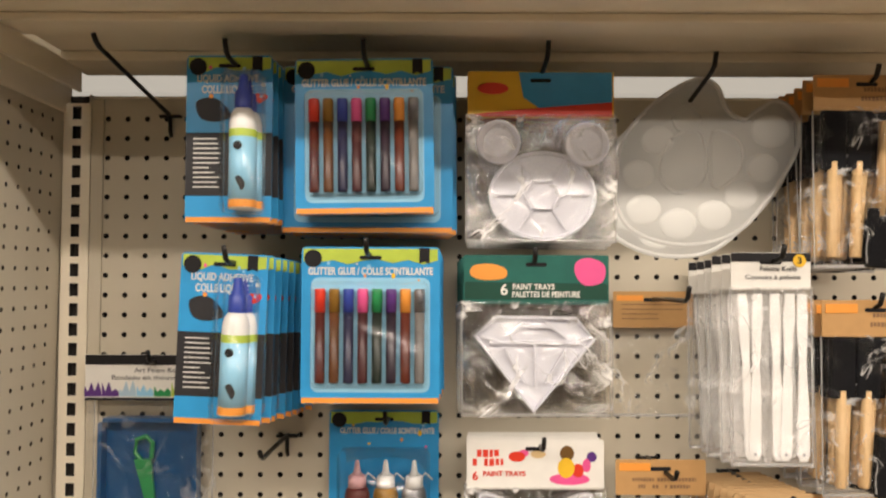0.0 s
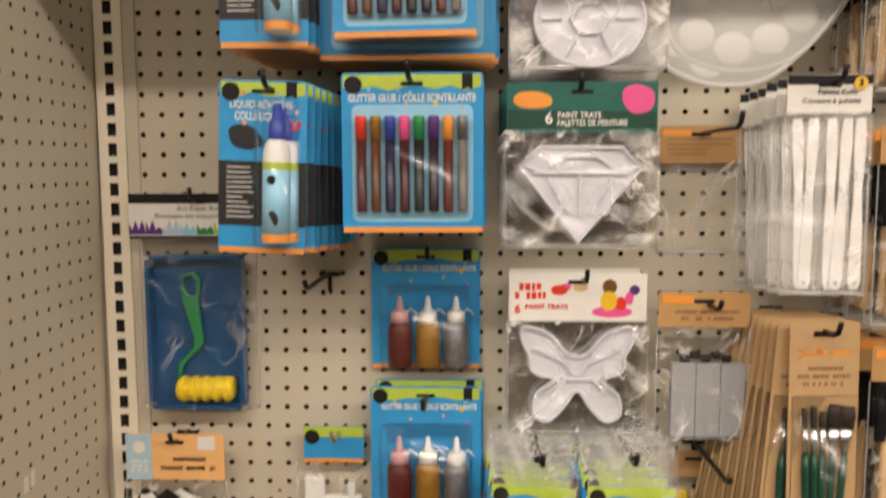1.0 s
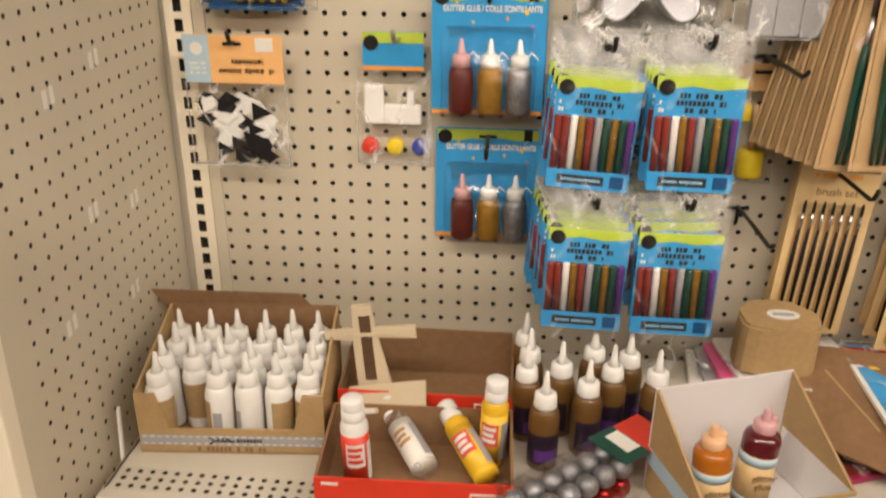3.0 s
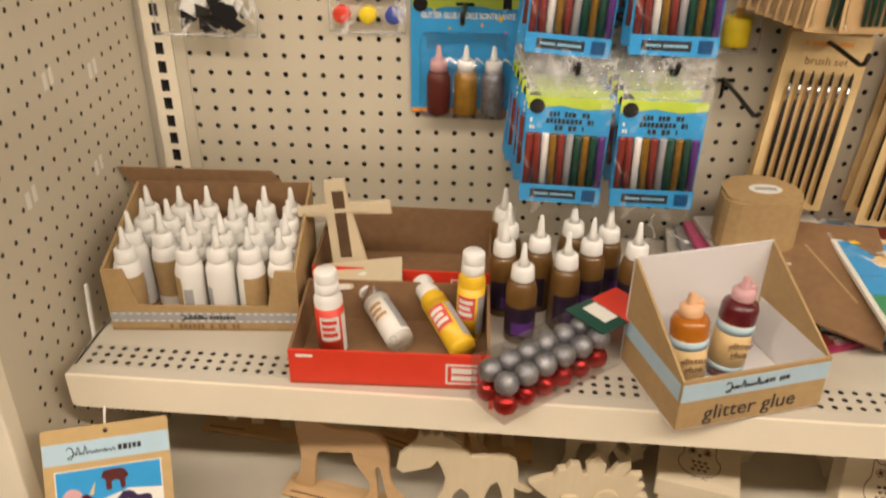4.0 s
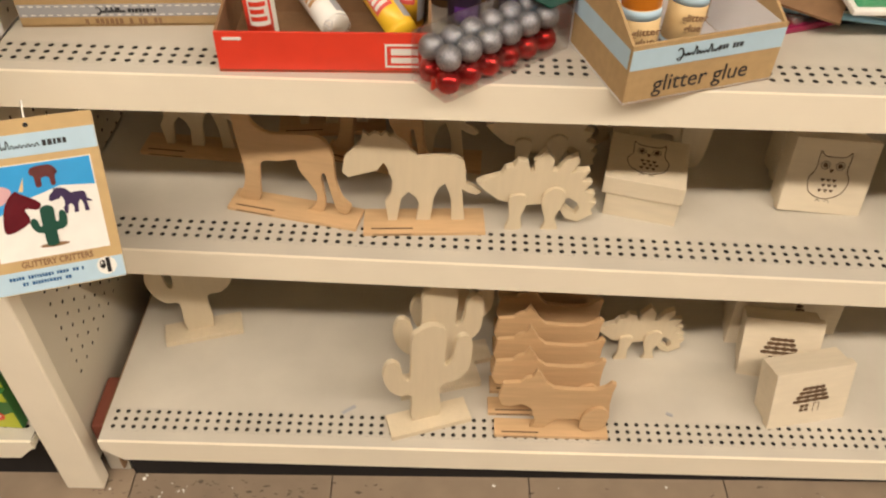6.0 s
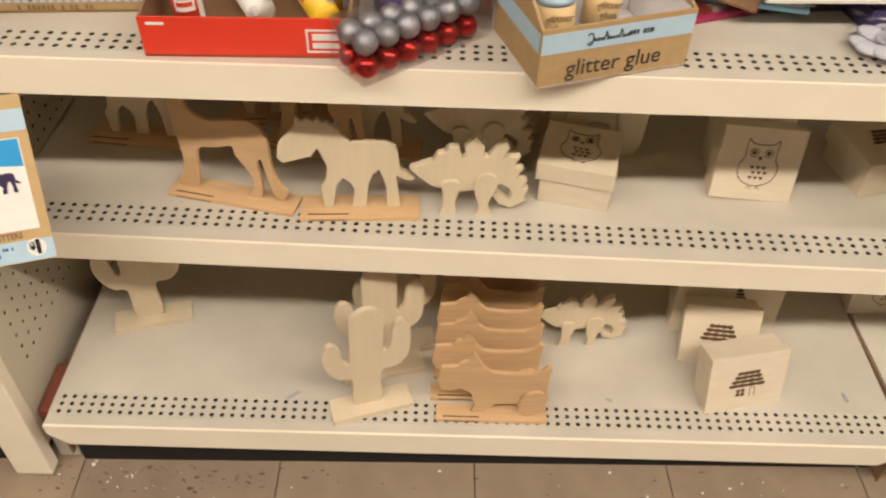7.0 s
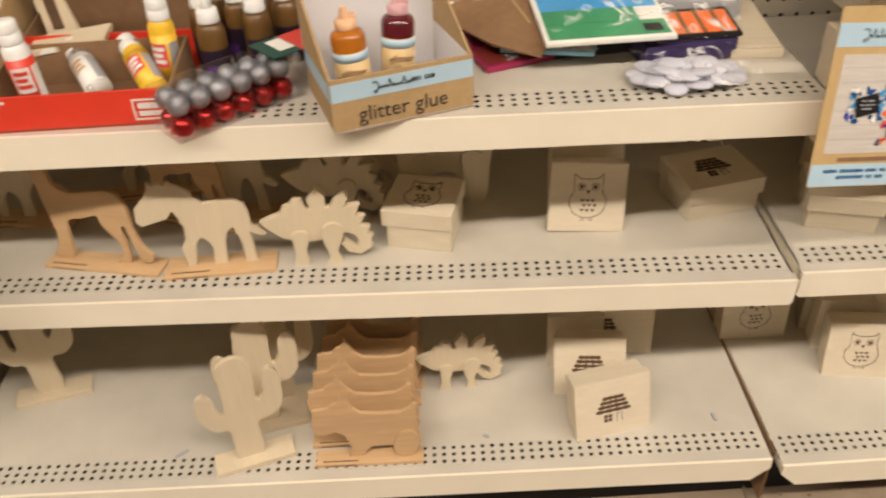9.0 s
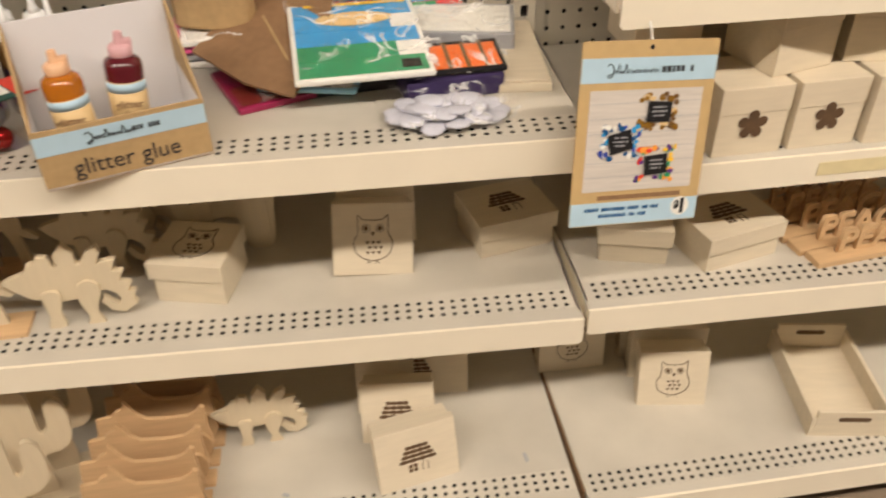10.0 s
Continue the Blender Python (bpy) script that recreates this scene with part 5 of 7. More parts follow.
part("handle", lathe([(0.0045, -0.111), (0.0045, -0.052)], 10, (0.0, -0.009, 0)), DOWEL, t, smooth=True)
part("foam_head", box(0.02, 0.012, 0.022, (-0.018, -0.009, -0.062), 0.003), YELLOW, t)
part("foam_head", box(0.02, 0.012, 0.016, (0.020, -0.009, -0.055), 0.003), YELLOW, t)


# ---------- upper shelf ----------
def open_box(t, w, d, back, front, outer, inner, thick=0.003, side_front=None, cut=None, sides=None):
    """An open card tray with its front left corner at the origin; walls slope from the back height to the front height."""
    sf = front if side_front is None else side_front
    part("base", span(0, w, 0, d, 0.0005, thick), inner, t)
    part("back_wall", span(0, w, d - thick, d, thick, back), inner, t)
    if cut:
        pts = [(0, 0), (w, 0), (w, sf), (w - cut, sf), (w - cut - 0.012, front), (cut + 0.012, front), (cut, sf), (0, sf)]
        part("front_wall", plate(pts, thick, thick), outer, t)
    else:
        part("front_wall", span(0, w, 0, thick, 0.0, front), outer, t)
        part("front_lining", span(thick, w - thick, thick + 0.0001, thick + 0.001, thick, front - 0.001), inner, t)
    for x in (0.0, w - thick):
        prof = [(thick + 0.0002, thick), (d - thick - 0.0002, thick), (d - thick - 0.0002, back), (thick + 0.0002, sf)]
        bm = bmesh.new()
        vs = [[bm.verts.new((xx, y, z)) for y, z in prof] for xx in (x, x + thick)]
        bm.faces.new(vs[0])
        bm.faces.new(vs[1][::-1])
        for k in range(4):
            bm.faces.new((vs[0][k], vs[0][(k + 1) % 4], vs[1][(k + 1) % 4], vs[1][k]))
        bmesh.ops.recalc_face_normals(bm, faces=bm.faces)
        part("side_wall", bm, sides or outer, t)


wb = thing("glue_display_box", "kraft display box packed with white glue bottles", "display box", pose(0.010, -0.294, A_Z, 0, 0, 3.5))
open_box(wb, 0.219, 0.152, 0.121, 0.034, KRAFT, KRAFTD, 0.003, 0.082, 0.024)
part("blue_band", span(0.001, 0.218, -0.0008, -0.0002, 0.012, 0.026), GREY, wb)
part("band_dashes", join(*[span(0.004 + k * 0.009, 0.009 + k * 0.009, -0.0012, -0.0009, zz, zz + 0.0012) for k in range(24) for zz in (0.0135, 0.0235)]), PAPERW, wb)["kind"] = "stuff"
squiggle(wb, CHAR, 0.080, 0.112, 0.0188, 0.008, -0.0014, 3, r=0.0006)
letter_bars(wb, CHAR, 0.130, 0.0212, (0.030,), 0.0046, 0.01, -0.0009, 2)
letter_bars(wb, KRAFTD, 0.110, 0.0095, (0.085,), 0.0062, 0.01, -0.0002, 9)
part("back_flap", plate([(-0.03, 0.132), (0.165, 0.128), (0.19, 0.10), (-0.005, 0.10)], 0.002, 0.170), KRAFTD, wb)


def white_bottle(m):
    t = thing("glue_bottle", "white plastic glue bottle with a pointed nozzle", "bottle", m, "white glue bottles")
    part("body", lathe([(0.0005, 0.0), (0.0155, 0.0005), (0.0165, 0.003), (0.0165, 0.068), (0.0145, 0.077), (0.011, 0.081)], 18), WHITE, t, smooth=True)
    part("wrap_label", curved_label(0.01665, 0.016, 0.064, -75, 75), KRAFT, t, smooth=True)
    part("barcode", curved_label(0.0168, 0.018, 0.050, 82, 118), GREY, t, smooth=True)
    cap = part("cap", lathe([(0.0128, 0.0805), (0.0130, 0.082), (0.0122, 0.094), (0.0095, 0.0965)], 18), WHITE, t, smooth=True)
    part("nozzle", lathe([(0.0075, 0.0965), (0.0042, 0.104), (0.0024, 0.121), (0.0012, 0.1225)], 12), WHITE, cap, smooth=True)
    return t


rnd = random.Random(2)
first = None
for r in range(4):
    for c in range(6):
        if (r, c) in ((0, 1),):
            continue
        p = wb.matrix_basis @ Vector((0.0205 + c * 0.0356, 0.0225 + r * 0.0350, 0.0035))
        m = pose(p.x, p.y, p.z, rnd.uniform(-1.5, 1.5), rnd.uniform(-1.5, 1.5), rnd.uniform(0, 360))
        first = white_bottle(m) if first is None else copy_thing(first, m)

rb = thing("red_tray_box", "shallow red card tray of craft glue bottles", "card tray", pose(0.237, -0.374, A_Z, 0, 0, 0.8), "red trays")
open_box(rb, 0.212, 0.122, 0.056, 0.044, RED, KRAFTD, sides=KRAFTD)
part("logo_frame", join(span(0.166, 0.205, -0.0009, -0.0003, 0.031, 0.033), span(0.166, 0.205, -0.0009, -0.0003, 0.007, 0.009), span(0.166, 0.168, -0.0009, -0.0003, 0.0095, 0.0305), span(0.203, 0.205, -0.0009, -0.0003, 0.0095, 0.0305)), PAPERW, rb)
part("print_bar", span(0.172, 0.199, -0.0009, -0.0003, 0.021, 0.028), PAPERW, rb)
part("print_bar", span(0.172, 0.199, -0.0009, -0.0003, 0.012, 0.018), PAPERW, rb)
part("print_bar", span(0.008, 0.026, -0.0009, -0.0003, 0.036, 0.039), PAPERW, rb)
rb2 = thing("red_tray_box", "empty red card tray behind the glue tray", "card tray", pose(0.233, -0.222, A_Z, 0, 0, -0.6), "red trays")
open_box(rb2, 0.215, 0.135, 0.070, 0.054, RED, KRAFTD, sides=KRAFTD)
part("logo_frame", join(span(0.168, 0.205, -0.0009, -0.0003, 0.043, 0.045), span(0.168, 0.170, -0.0009, -0.0003, 0.02, 0.0425)), PAPERW, rb2)


def squeeze_bottle(m, body, label_mat, label, name="craft_glue_bottle"):
    t = thing(name, label, "bottle", m, "craft glue bottles")
    part("body", lathe([(0.0005, 0.0), (0.0145, 0.0005), (0.0155, 0.003), (0.0155, 0.078), (0.013, 0.084), (0.0115, 0.086)], 20), body, t, smooth=True)
    part("wrap_label", lathe([(0.01565, 0.006), (0.01565, 0.070)], 20), label_mat, t, smooth=True)
    panel_mat = ROSE if label_mat == YLABEL else PAPERW
    bar_mat = PAPERW if label_mat == YLABEL else (RED if label_mat == RED else TAN)
    part("label_panel", curved_label(0.01580, 0.030, 0.060, -52, 28), panel_mat, t, smooth=True)
    for k in range(3):
        part("print_bar", curved_label(0.01592, 0.051 - 0.008 * k, 0.056 - 0.008 * k, -44, 18 - 9 * (k % 2)), bar_mat, t, smooth=True)
    part("fine_print", curved_label(0.01580, 0.010, 0.060, 40, 95), PAPERW if label_mat == RED else GREY, t, smooth=True)
    part("cap", join(lathe([(0.0128, 0.0862), (0.0130, 0.0872), (0.0130, 0.098), (0.0122, 0.0985)], 20), lathe([(0.0124, 0.0987), (0.0126, 0.0995), (0.0126, 0.110), (0.0110, 0.112)], 20)), WHITE, t, "ribbed white cap", True)
    return t


def lying(a, b):
    """The pose of a bottle whose axis runs from a (its foot) towards b."""
    a, b = Vector(a), Vector(b)
    return Matrix.Translation(a) @ (b - a).to_track_quat("Z", "X").to_matrix().to_4x4() @ pose(0, 0, 0, 0, 0, 60)


squeeze_bottle(pose(0.276, -0.326, A_Z + 0.0035, 0, -2, 20), WHITE, RED, "white glue bottle with a red label standing in the tray")
squeeze_bottle(pose(0.424, -0.276, A_Z + 0.0035, 0, 2, -8), YLABEL, YLABEL, "yellow glue bottle with a white cap standing in the tray")
squeeze_bottle(lying((0.352, -0.322, A_Z + 0.0205), (0.303, -0.243, A_Z + 0.040)), HAZY, PAPERW, "clear glue bottle with a pale label lying in the tray")
squeeze_bottle(lying((0.421, -0.330, A_Z + 0.0205), (0.370, -0.243, A_Z + 0.047)), YLABEL, YLABEL, "yellow glue bottle lying tipped in the tray")

cr = thing("wooden_cross", "pale plywood cut-out cross on a base board", "craft cross", pose(0.270, -0.186, A_Z + 0.0590, -6, -6, 0))
cross_pts = [(-0.018, -0.022), (0.026, -0.022), (0.014, 0.048), (0.062, 0.045), (0.062, 0.062), (0.012, 0.062), (0.010, 0.092), (-0.015, 0.092), (-0.016, 0.062), (-0.052, 0.060), (-0.052, 0.048), (-0.018, 0.046)]
part("cross_plate", plate(cross_pts, 0.006, 0.0, 0.0008), PLY, cr)
part("inset_upright", span(-0.007, 0.007, -0.0068, -0.0061, -0.008, 0.078), BURN, cr)
part("inset_arm", span(-0.032, 0.036, -0.0078, -0.0069, 0.051, 0.056), PLY, cr)
part("base_board", box(0.096, 0.052, 0.008, (0.024, -0.040, -0.016), 0.001, pose(0, 0, 0, 6, 0, 6)), PLY, cr)
part("barcode", span(-0.014, 0.014, -0.0690, -0.0684, -0.0215, -0.0155), PAPERW, cr)


def brown_bottle(m):
    t = thing("brown_glue_bottle", "brown plastic glue bottle with a white nozzle cap", "bottle", m, "brown glue bottles")
    part("body", lathe([(0.0005, 0.0), (0.0165, 0.0005), (0.0178, 0.003), (0.0178, 0.066), (0.0155, 0.076), (0.0115, 0.081)], 20), BROWN, t, smooth=True)
    part("wrap_label", curved_label(0.01795, 0.010, 0.050, -85, 85), DUSKINK, t, smooth=True)
    part("label_patch", curved_label(0.0181, 0.014, 0.030, -40, 50), PURPLE, t, smooth=True)
    cap = part("cap", lathe([(0.0134, 0.081), (0.0136, 0.083), (0.0126, 0.096), (0.0098, 0.0985)], 18), WHITE, t, smooth=True)
    part("nozzle", lathe([(0.0076, 0.0985), (0.0044, 0.106), (0.0025, 0.124), (0.0012, 0.126)], 12), WHITE, cap, smooth=True)
    return t


first = None
for k, (x, y) in enumerate(((0.464, -0.135), (0.468, -0.176), (0.463, -0.218), (0.483, -0.272), (0.505, -0.205), (0.534, -0.243), (0.548, -0.165), (0.566, -0.207), (0.590, -0.175), (0.618, -0.214))):
    m = pose(x, y, A_Z, 0, 0, (20, -30, 35, 5, -60, 40, 80, -20, 60, -45)[k])
    first = brown_bottle(m) if first is None else copy_thing(first, m)

orn = thing("ornament_pack", "clear box of silver and red glitter baubles with a green card", "ornaments", pose(0.464, -0.428, A_Z + 0.001, 0, 0, 40))
for k in range(6):
    for j in range(2):
        for l, mat in ((0, REDMET), (1, SILVER)):
            bm = bmesh.new()
            bmesh.ops.create_uvsphere(bm, u_segments=20, v_segments=12, radius=0.0128)
            bmesh.ops.translate(bm, vec=(0.0145 + k * 0.0262, 0.0145 + j * 0.0262, 0.0137 + l * 0.0257), verts=bm.verts)
            b = part("bauble", bm, mat, orn, "silver glitter bauble" if l else "shiny red bauble", True)
clear_part("clear_box", span(0, 0.17, 0, 0.055, 0.0, 0.056, 0.003), CLEAR, orn)
part("divider", span(0.004, 0.13, 0.027, 0.028, 0.001, 0.012), RED, orn)
cd = part("card_sleeve", span(0.133, 0.172, -0.0008, 0.0558, 0.0575, 0.0585), DGREEN, orn)
part("barcode", span(0.150, 0.170, 0.012, 0.046, 0.0587, 0.0592), PAPERW, cd)
part("red_band", span(0.171, 0.215, -0.0008, 0.0558, 0.0568, 0.0574), RED, cd)

gg = thing("glitter_glue_display", "kraft display box with a pale blue band for glitter glue", "display box", pose(0.634, -0.424, A_Z + 0.001, 0, 0, 18.0))
open_box(gg, 0.166, 0.124, 0.132, 0.064, KRAFT, INSIDE, 0.0028)
part("blue_band", span(0.0004, 0.1656, -0.0006, -0.0001, 0.038, 0.059), SKYBAND, gg)
bm = bmesh.new()
vs = [bm.verts.new(p) for p in ((-0.0006, 0.003, 0.038), (-0.0006, 0.121, 0.038), (-0.0006, 0.121, 0.059), (-0.0006, 0.003, 0.059))]
bm.faces.new(vs)
part("side_band", bm, SKYBAND, gg)
part("side_lining", span(0.0030, 0.0034, 0.004, 0.118, 0.004, 0.062), INSIDE, gg)
part("side_lining", span(0.1626, 0.1630, 0.004, 0.118, 0.004, 0.062), INSIDE, gg)
lettering("glitter glue", 0.026, gg, CHAR, Matrix.Translation((0.082, -0.0005, 0.0185)), wide=0.105)
squiggle(gg, CHAR, 0.044, 0.090, 0.0485, 0.012, -0.0012, 6, r=0.0006)
letter_bars(gg, CHAR, 0.108, 0.0515, (0.030,), 0.0052, 0.01, -0.0007, 7)


def glitter_bottle(m, fluid, cap, label):
    t = thing("glitter_glue_bottle", label, "bottle", m, "glitter glue bottles")
    part("body", lathe([(0.0005, 0.0), (0.0175, 0.0005), (0.019, 0.003), (0.019, 0.088), (0.017, 0.094), (0.011, 0.098)], 22), fluid, t, smooth=True)
    part("wrap_label", lathe([(0.01915, 0.012), (0.01915, 0.072)], 22), MANILA, t, smooth=True)
    part("label_band", lathe([(0.0193, 0.060), (0.0193, 0.071)], 22), SKYBAND, t, smooth=True)
    part("lower_band", lathe([(0.0193, 0.012), (0.0193, 0.018)], 22), SKYBAND, t, smooth=True)
    lettering("glitter\nglue", 0.0115, t, KRAFTD, Matrix.Translation((0, -0.0196, 0.042)), bold=0.0002)
    c = part("cap", lathe([(0.0115, 0.098), (0.0118, 0.099), (0.0118, 0.108), (0.0090, 0.111)], 18), cap, t, smooth=True)
    part("flip_nozzle", join(lathe([(0.0055, 0.111), (0.0040, 0.124), (0.0025, 0.125)], 12), box(0.016, 0.010, 0.008, (0.004, 0.001, 0.112), 0.002)), cap, c, smooth=False)
    return t


PEACH = material("peach_cap_plastic", (0.75, 0.45, 0.26), 0.4, vary=0.05, scale=40)
p = gg.matrix_basis @ Vector((0.045, 0.062, 0.0035))
glitter_bottle(pose(p.x, p.y, p.z, -4, -3, 8) @ Matrix.Diagonal((1.06, 1.06, 0.90, 1)), AMBER, PEACH, "amber glitter glue bottle with a peach cap in the box")
p = gg.matrix_basis @ Vector((0.098, 0.072, 0.0035))
glitter_bottle(pose(p.x, p.y, p.z, -3, 4, 12) @ Matrix.Diagonal((1.03, 1.03, 0.94, 1)), MAROON, PALEPINK, "dark red glitter glue bottle with a pink cap")

# kraft drum on a stack of flat packets
st = thing("packet_stack", "stack of flat clear packets on the shelf", "packets", pose(0.79, -0.085, A_Z))
for k, mat in enumerate((PAPERW, GREY, PINK, PAPERW)):
    part("packet", box(0.20 - 0.01 * k, 0.13, 0.009, (0.01 * k, 0, 0.006 + 0.0112 * k), 0.003, pose(0, 0, 0, 0, 0, 5 * k - 8)), mat, st)
clear_part("wrapper", moved(bag_sheet(0.20, 0.14, 0, 0.006, seed=51), Matrix.Translation((-0.07, 0.045, 0.05)) @ pose(0, 0, 0, -90, 0, 0) @ pose(0, 0, 0.0)), BAG, st)
dr = thing("paper_mache_box", "kraft rounded craft box with a white oval label", "craft box", pose(0.787, -0.098, A_Z + 0.0505, 2, 0, 0) @ Matrix.Scale(0.9, 4))
outl = [(-0.052, -0.035), (0.03, -0.045), (0.052, -0.03), (0.055, 0.0), (0.045, 0.03), (0.01, 0.045), (-0.03, 0.04), (-0.052, 0.02)]
shape = smooth_loop(outl, 4)
bm = bmesh.new()
lo = [bm.verts.new((x, y, 0.0)) for x, y in shape]
hi = [bm.verts.new((x * 0.97, y * 0.97, 0.078)) for x, y in shape]
bm.faces.new(lo[::-1])
bm.faces.new(hi)
for k in range(len(shape)):
    q = (k + 1) % len(shape)
    bm.faces.new((lo[k], lo[q], hi[q], hi[k]))
bmesh.ops.bevel(bm, geom=[e for e in bm.edges if e.verts[0].co.z == e.verts[1].co.z], offset=0.004, segments=2, affect="EDGES")
part("body", bm, KRAFT, dr)
bm = lathe([(0.023, 0.0), (0.023, 0.0006)], 24)
bmesh.ops.scale(bm, vec=(1, 0.62, 1), verts=bm.verts)
part("oval_label", moved(bm, Matrix.Translation((0.005, 0.0, 0.0783))), PAPERW, dr)
part("print_bar", span(-0.010, 0.020, -0.004, 0.003, 0.0792, 0.0796), GREY, dr)

# loose card and packets
cf = thing("cardboard_flap", "torn brown cardboard sheet propped on the packets", "cardboard", pose(0.842, -0.20, A_Z + 0.040, 12, -9, 0))
part("sheet", plate([(-0.085, 0.03), (-0.02, 0.13), (0.10, 0.09), (0.08, -0.02), (0.035, -0.105), (-0.02, -0.06)], 0.003, 0.0), KRAFTD, cf)
for v in cf.children[0].data.vertices:
    v.co = Vector((v.co.x, v.co.z, -v.co.y))
part("fold_line", box(0.003, 0.11, 0.0006, (0.02, 0.02, 0.0034), 0, pose(0, 0, 0, 0, 0, 14)), KRAFT, cf, "pale pressed fold line")


def flat_packet(x, y, z, w, d, ang, mats, label, tilt=(0, 0), h=0.008):
    t = thing("craft_packet", label, "craft packet", pose(x, y, z, tilt[0], tilt[1], ang), "loose craft packets")
    part("card", box(w, d, h, (0, 0, h / 2), 0.0025), mats[0], t)
    k = len(mats) - 1
    for i, mat in enumerate(mats[1:]):
        y0 = -d / 2 + 0.006 + i * (d - 0.012) / k
        part("printed_panel", span(-w / 2 + 0.006, w / 2 - 0.006 - 0.03 * (i % 2), y0, y0 + (d - 0.016) / k, h + 0.0002, h + 0.0008), mat, t)
    clear_part("wrapper", moved(bag_sheet(w * 1.06, d * 1.06, 0, 0.003, nx=10, nz=10, seed=int(x * 100)), Matrix.Translation((0, d * 0.53, h + 0.005)) @ pose(0, 0, 0, -90, 0, 0)), BAG, t)
    return t


flat_packet(0.87, -0.205, A_Z, 0.16, 0.12, 20, (MAGENTA, STICKRED, MAGENTA), "crumpled pink craft packet lying on the shelf")
flat_packet(0.905, -0.215, A_Z + 0.010, 0.12, 0.10, -14, (PALEBLUE, PAPERW, BLUE), "pale blue craft packet lying on the shelf", h=0.006)
flat_packet(0.960, -0.215, A_Z + 0.050, 0.160, 0.19, 2, (PAPERW, KITGREEN, KITGREEN, BLUE, BLUE, BLUE), "blue and green craft kit packet on the heap", (6, 0), 0.007)
part("black_square", span(0.044, 0.066, -0.084, -0.066, 0.0086, 0.0091), BLACK, bpy.data.objects["craft_packet.002"])
part("yellow_strip", span(-0.06, 0.07, 0.082, 0.088, 0.0086, 0.0091), YLABEL, bpy.data.objects["craft_packet.002"])
part("oval_print", moved(lathe([(0.03, 0), (0.03, 0.0005)], 20), Matrix.Translation((0.0, 0.045, 0.0085)) @ Matrix.Diagonal((1.6, 0.6, 1, 1))), MANILA, bpy.data.objects["craft_packet.002"])
flat_packet(0.93, -0.06, A_Z + 0.020, 0.20, 0.09, -4, (BLUE, YLABEL, RED), "blue craft packet at the back of the shelf", (10, 0))
flat_packet(0.965, -0.17, A_Z + 0.0, 0.14, 0.16, 6, (CHAR, PURPLE, CHAR), "dark craft packet under the kits", (0, 0), 0.045)
flat_packet(1.085, -0.252, A_Z + 0.034, 0.092, 0.068, 2, (BLACK, TANGERINE), "orange and black craft packet", (8, 0), 0.006)
for k in range(3):
    part("dark_stripe", span(-0.024 + 0.022 * k, -0.019 + 0.022 * k, -0.030, 0.028, 0.0069, 0.0073), BROWN, bpy.data.objects["craft_packet.005"])
flat_packet(1.065, -0.255, A_Z + 0.0, 0.12, 0.07, 8, (PLUM, PLUM), "dark purple felt packet", (0, 0), 0.028)
flat_packet(1.10, -0.12, A_Z + 0.0, 0.15, 0.11, -12, (GREY, PAPERW), "clear packet of grey craft pieces", (0, 0), 0.036)
flat_packet(1.05, -0.06, A_Z + 0.03, 0.13, 0.05, 3, (RED, YLABEL, GREEN, BLUE), "packet of coloured craft sticks at the back", (40, 0), 0.008)

fl = thing("white_flower_pack", "clear bag of white felt flowers on the shelf", "craft flowers", pose(1.050, -0.338, A_Z))
rnd = random.Random(11)
for k in range(26):
    a, ring = 2 * math.pi * k / 13 + (0.24 if k >= 13 else 0.0), 1.0 if k < 13 else 0.55
    bm = bmesh.new()
    bmesh.ops.create_uvsphere(bm, u_segments=12, v_segments=8, radius=0.019)
    bmesh.ops.scale(bm, vec=(1.0, 0.8, 0.22), verts=bm.verts)
    part("petal", moved(bm, Matrix.Translation((0.055 * ring * math.cos(a), 0.029 * ring * math.sin(a), 0.006 + 0.003 * (k % 3) + 0.007 * (k >= 13))) @ pose(0, 0, 0, 0, rnd.uniform(-16, 6), math.degrees(a))), FELT, fl, smooth=True)
clear_part("bag", moved(bag_sheet(0.16, 0.115, 0, 0.006, nx=12, nz=10, seed=77), Matrix.Translation((0, 0.056, 0.022)) @ pose(0, 0, 0, -90, 0, 0)), BAG, fl)
lb = thing("flat_white_box", "flat cream box lying at the shelf end", "box", pose(1.155, -0.185, A_Z, 0, 0, -6))
part("body", box(0.085, 0.20, 0.012, (0, 0, 0.006), 0.002), WOODBOX, lb)
part("lid_edge", box(0.080, 0.195, 0.003, (0, 0, 0.0138), 0.001), WOODBOX, lb)
ws = thing("label_holder_strip", "thin white plastic label strip hanging at the shelf end", "label strip", pose(-0.006, -0.30, A_Z))
part("strip", box(0.003, 0.006, 0.085, (-0.004, 0, 0.02), 0.001, pose(0, 0, 0, -8, 0, 0)), WHITE, ws)


